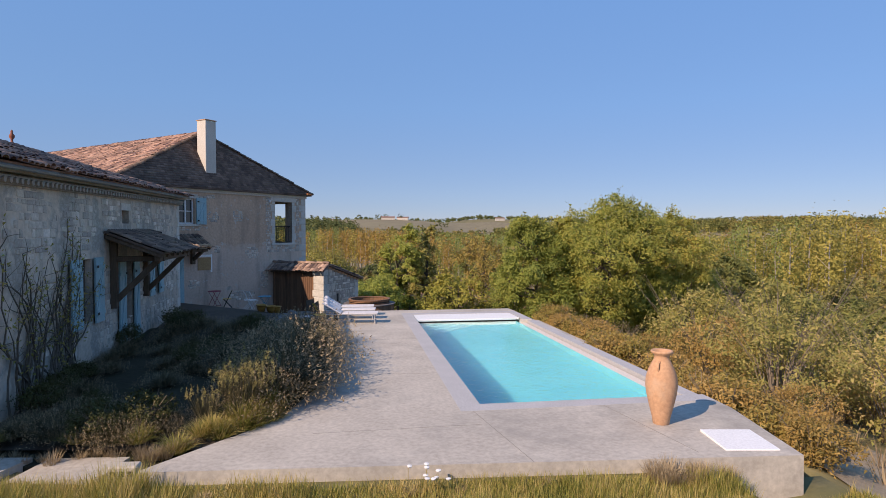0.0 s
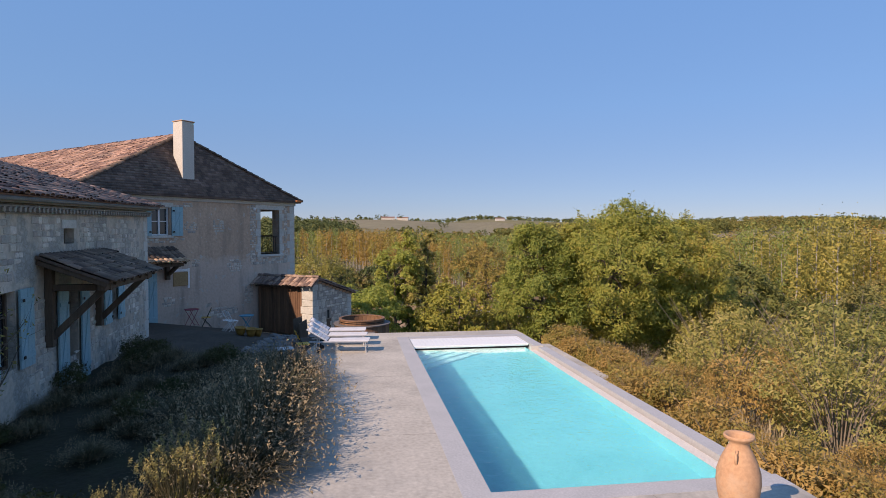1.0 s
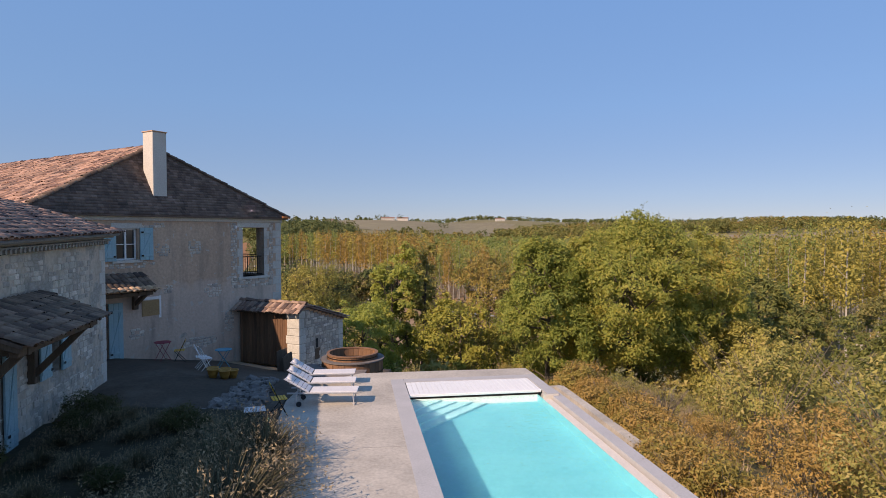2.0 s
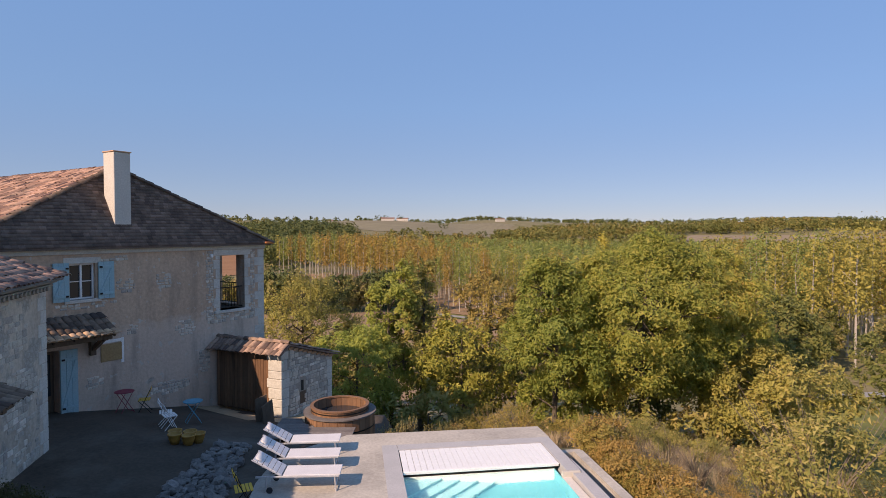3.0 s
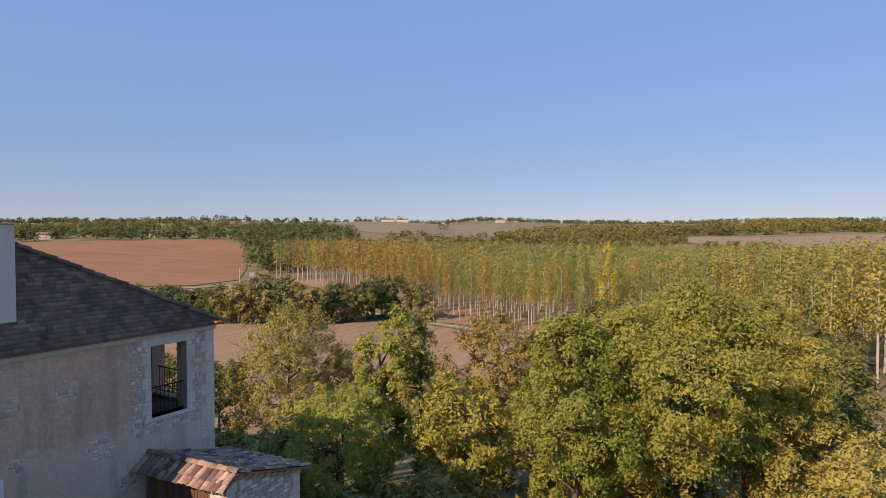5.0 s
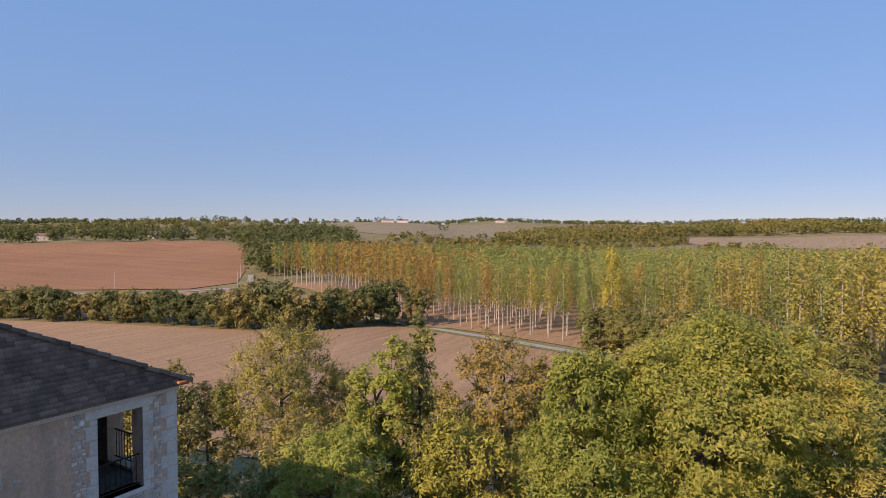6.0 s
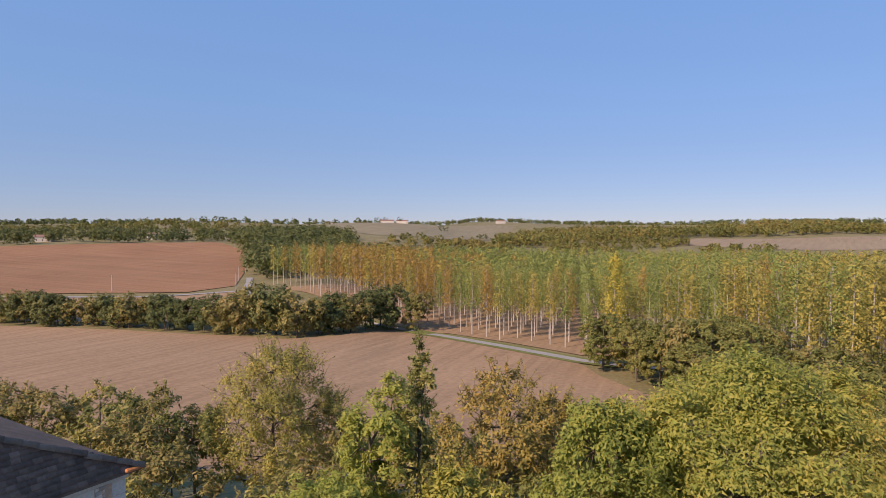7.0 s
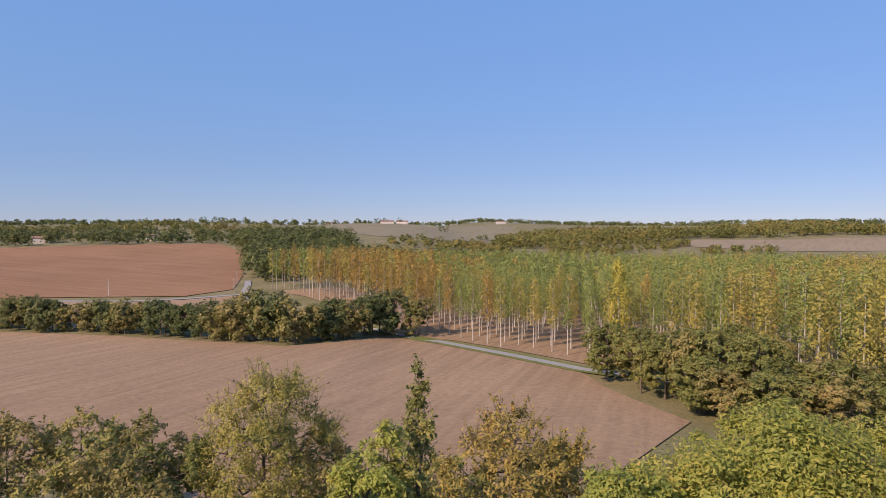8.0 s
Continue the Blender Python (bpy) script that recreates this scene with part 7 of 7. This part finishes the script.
gxx, gyy = g.uniform(-7, 7.5, 60000), 7.74 - g.uniform(0, 1, 60000) * 1.15
ok = ~((gxx > 3.9) & (gxx < 4.6)) & (gyy < 7.62 + 0.12 * np.maximum(gxx, -1.5))
gxx, gyy = gxx[ok], gyy[ok]
n = len(gxx)
a = g.uniform(0, 6.28, n)
hgt = g.uniform(0.05, 0.17, n) * (1 + 0.6 * (np.sin(gxx * 2.1) * np.sin(gyy * 3 + gxx) > 0.3))
hgt = hgt * (1 + 0.7 * (gxx < -3.7))
zz = ground_z(gxx, gyy)
base = np.stack([gxx, gyy, zz - 0.01], 1)
lean = np.stack([np.cos(a), np.sin(a), np.zeros(n)], 1) * (hgt * g.uniform(0.1, 0.8, n))[:, None]
side = np.stack([-np.sin(a), np.cos(a), np.zeros(n)], 1) * 0.006
tip = base + lean + np.stack([np.zeros(n), np.zeros(n), hgt], 1)
v = np.stack([base - side, base + side, tip], 1).reshape(-1, 3)
tagged(link_mesh("lawn", raw_mesh("lawn", v, np.arange(3 * n).reshape(n, 3)), GRASS), "rough half-dry lawn in front of the terrace", "grass", kind="stuff")
weed = make_tuft("dry_weed", 150, 0.3, 0.42, 0.005, 0.5, STRAW, 405, "straw-coloured dry weed at the terrace's front edge", "grass", "dry weeds by the terrace")
for k in range(16):
    x = g.uniform(2.6, 3.85) if k < 11 else g.uniform(-3, 2.5)
    plant_at(weed, x, 7.5 + 0.12 * x - g.uniform(0.05, 0.3), g.uniform(0.55, 1.0) if k < 11 else g.uniform(0.35, 0.55), -0.17)
for k in range(22):
    plant_at(weed, -8.6 + 0.21 * k + g.uniform(-0.1, 0.1), 8.25 + g.uniform(-0.12, 0.25), g.uniform(0.35, 0.7), -0.12)
for k in range(26):
    t = g.uniform()
    x, y = -4.0 + 1.28 * t, 8.1 + 1.9 * t
    plant_at(weed if k % 3 else tuft, x - 0.06 + g.uniform(-0.12, 0.06), y + g.uniform(-0.05, 0.1), g.uniform(0.4, 0.75), -0.06)
flower = empty("wild_flower", Matrix(), "white wild flower on a thin stem in the lawn", "flower", "wild flowers in the lawn")
part("stem", rodm((0, 0, -0.05), (0.02, 0, 0.32), 0.004, seg=5), GRASS, flower)
part("bloom", lathe([(0.0, 0.3), (0.03, 0.32), (0.035, 0.335), (0.0, 0.345)], 10), WHITE_PAINT, flower)
for k in range(9):
    x, y = -0.25 + g.uniform(-0.25, 0.35), 7.45 + g.uniform(-0.3, 0.1)
    m4 = pose(x, y, float(ground_z(x, y)), g.uniform(-8, 8), g.uniform(-8, 8), g.uniform(0, 360)) @ Matrix.Diagonal((1, 1, g.uniform(0.6, 1.1), 1))
    if k == 0:
        flower.matrix_basis = m4
    else:
        copy_thing(flower, m4).matrix_basis = m4

# dry grass on the bank behind and beside the terrace
parts_v, parts_f, n = [], [], 0
for k in range(620):
    if k < 380:
        x, y = g.uniform(-9, 9), g.uniform(26.5, 40)
    else:
        x, y = g.uniform(6.5, 30), g.uniform(6, 34)
        if (x - PX) * math.cos(PR) + (y - PY) * math.sin(PR) < 6.3:
            continue
    v, f, _ = blades(g, 34, (x, y, float(ground_z(x, y)) - 0.03), 0.4, 0.8, 0.012, 0.5, STRAW)
    parts_v.append(v)
    parts_f.append(f + n)
    n += len(v)
tagged(link_mesh("dry_grass", tri_mesh("dry_grass", np.concatenate(parts_v), np.concatenate(parts_f)), STRAW), "tall straw-coloured dry grass on the bank", "grass", kind="stuff")
sheet("path", [(6.0, 7.5), (8.0, 9.3), (10.8, 11.8), (10.4, 14.6), (8.0, 13.2), (6.8, 11.0)], GRAVEL, "bare gravelly earth beside the terrace", 0.03, 0.7, "path")
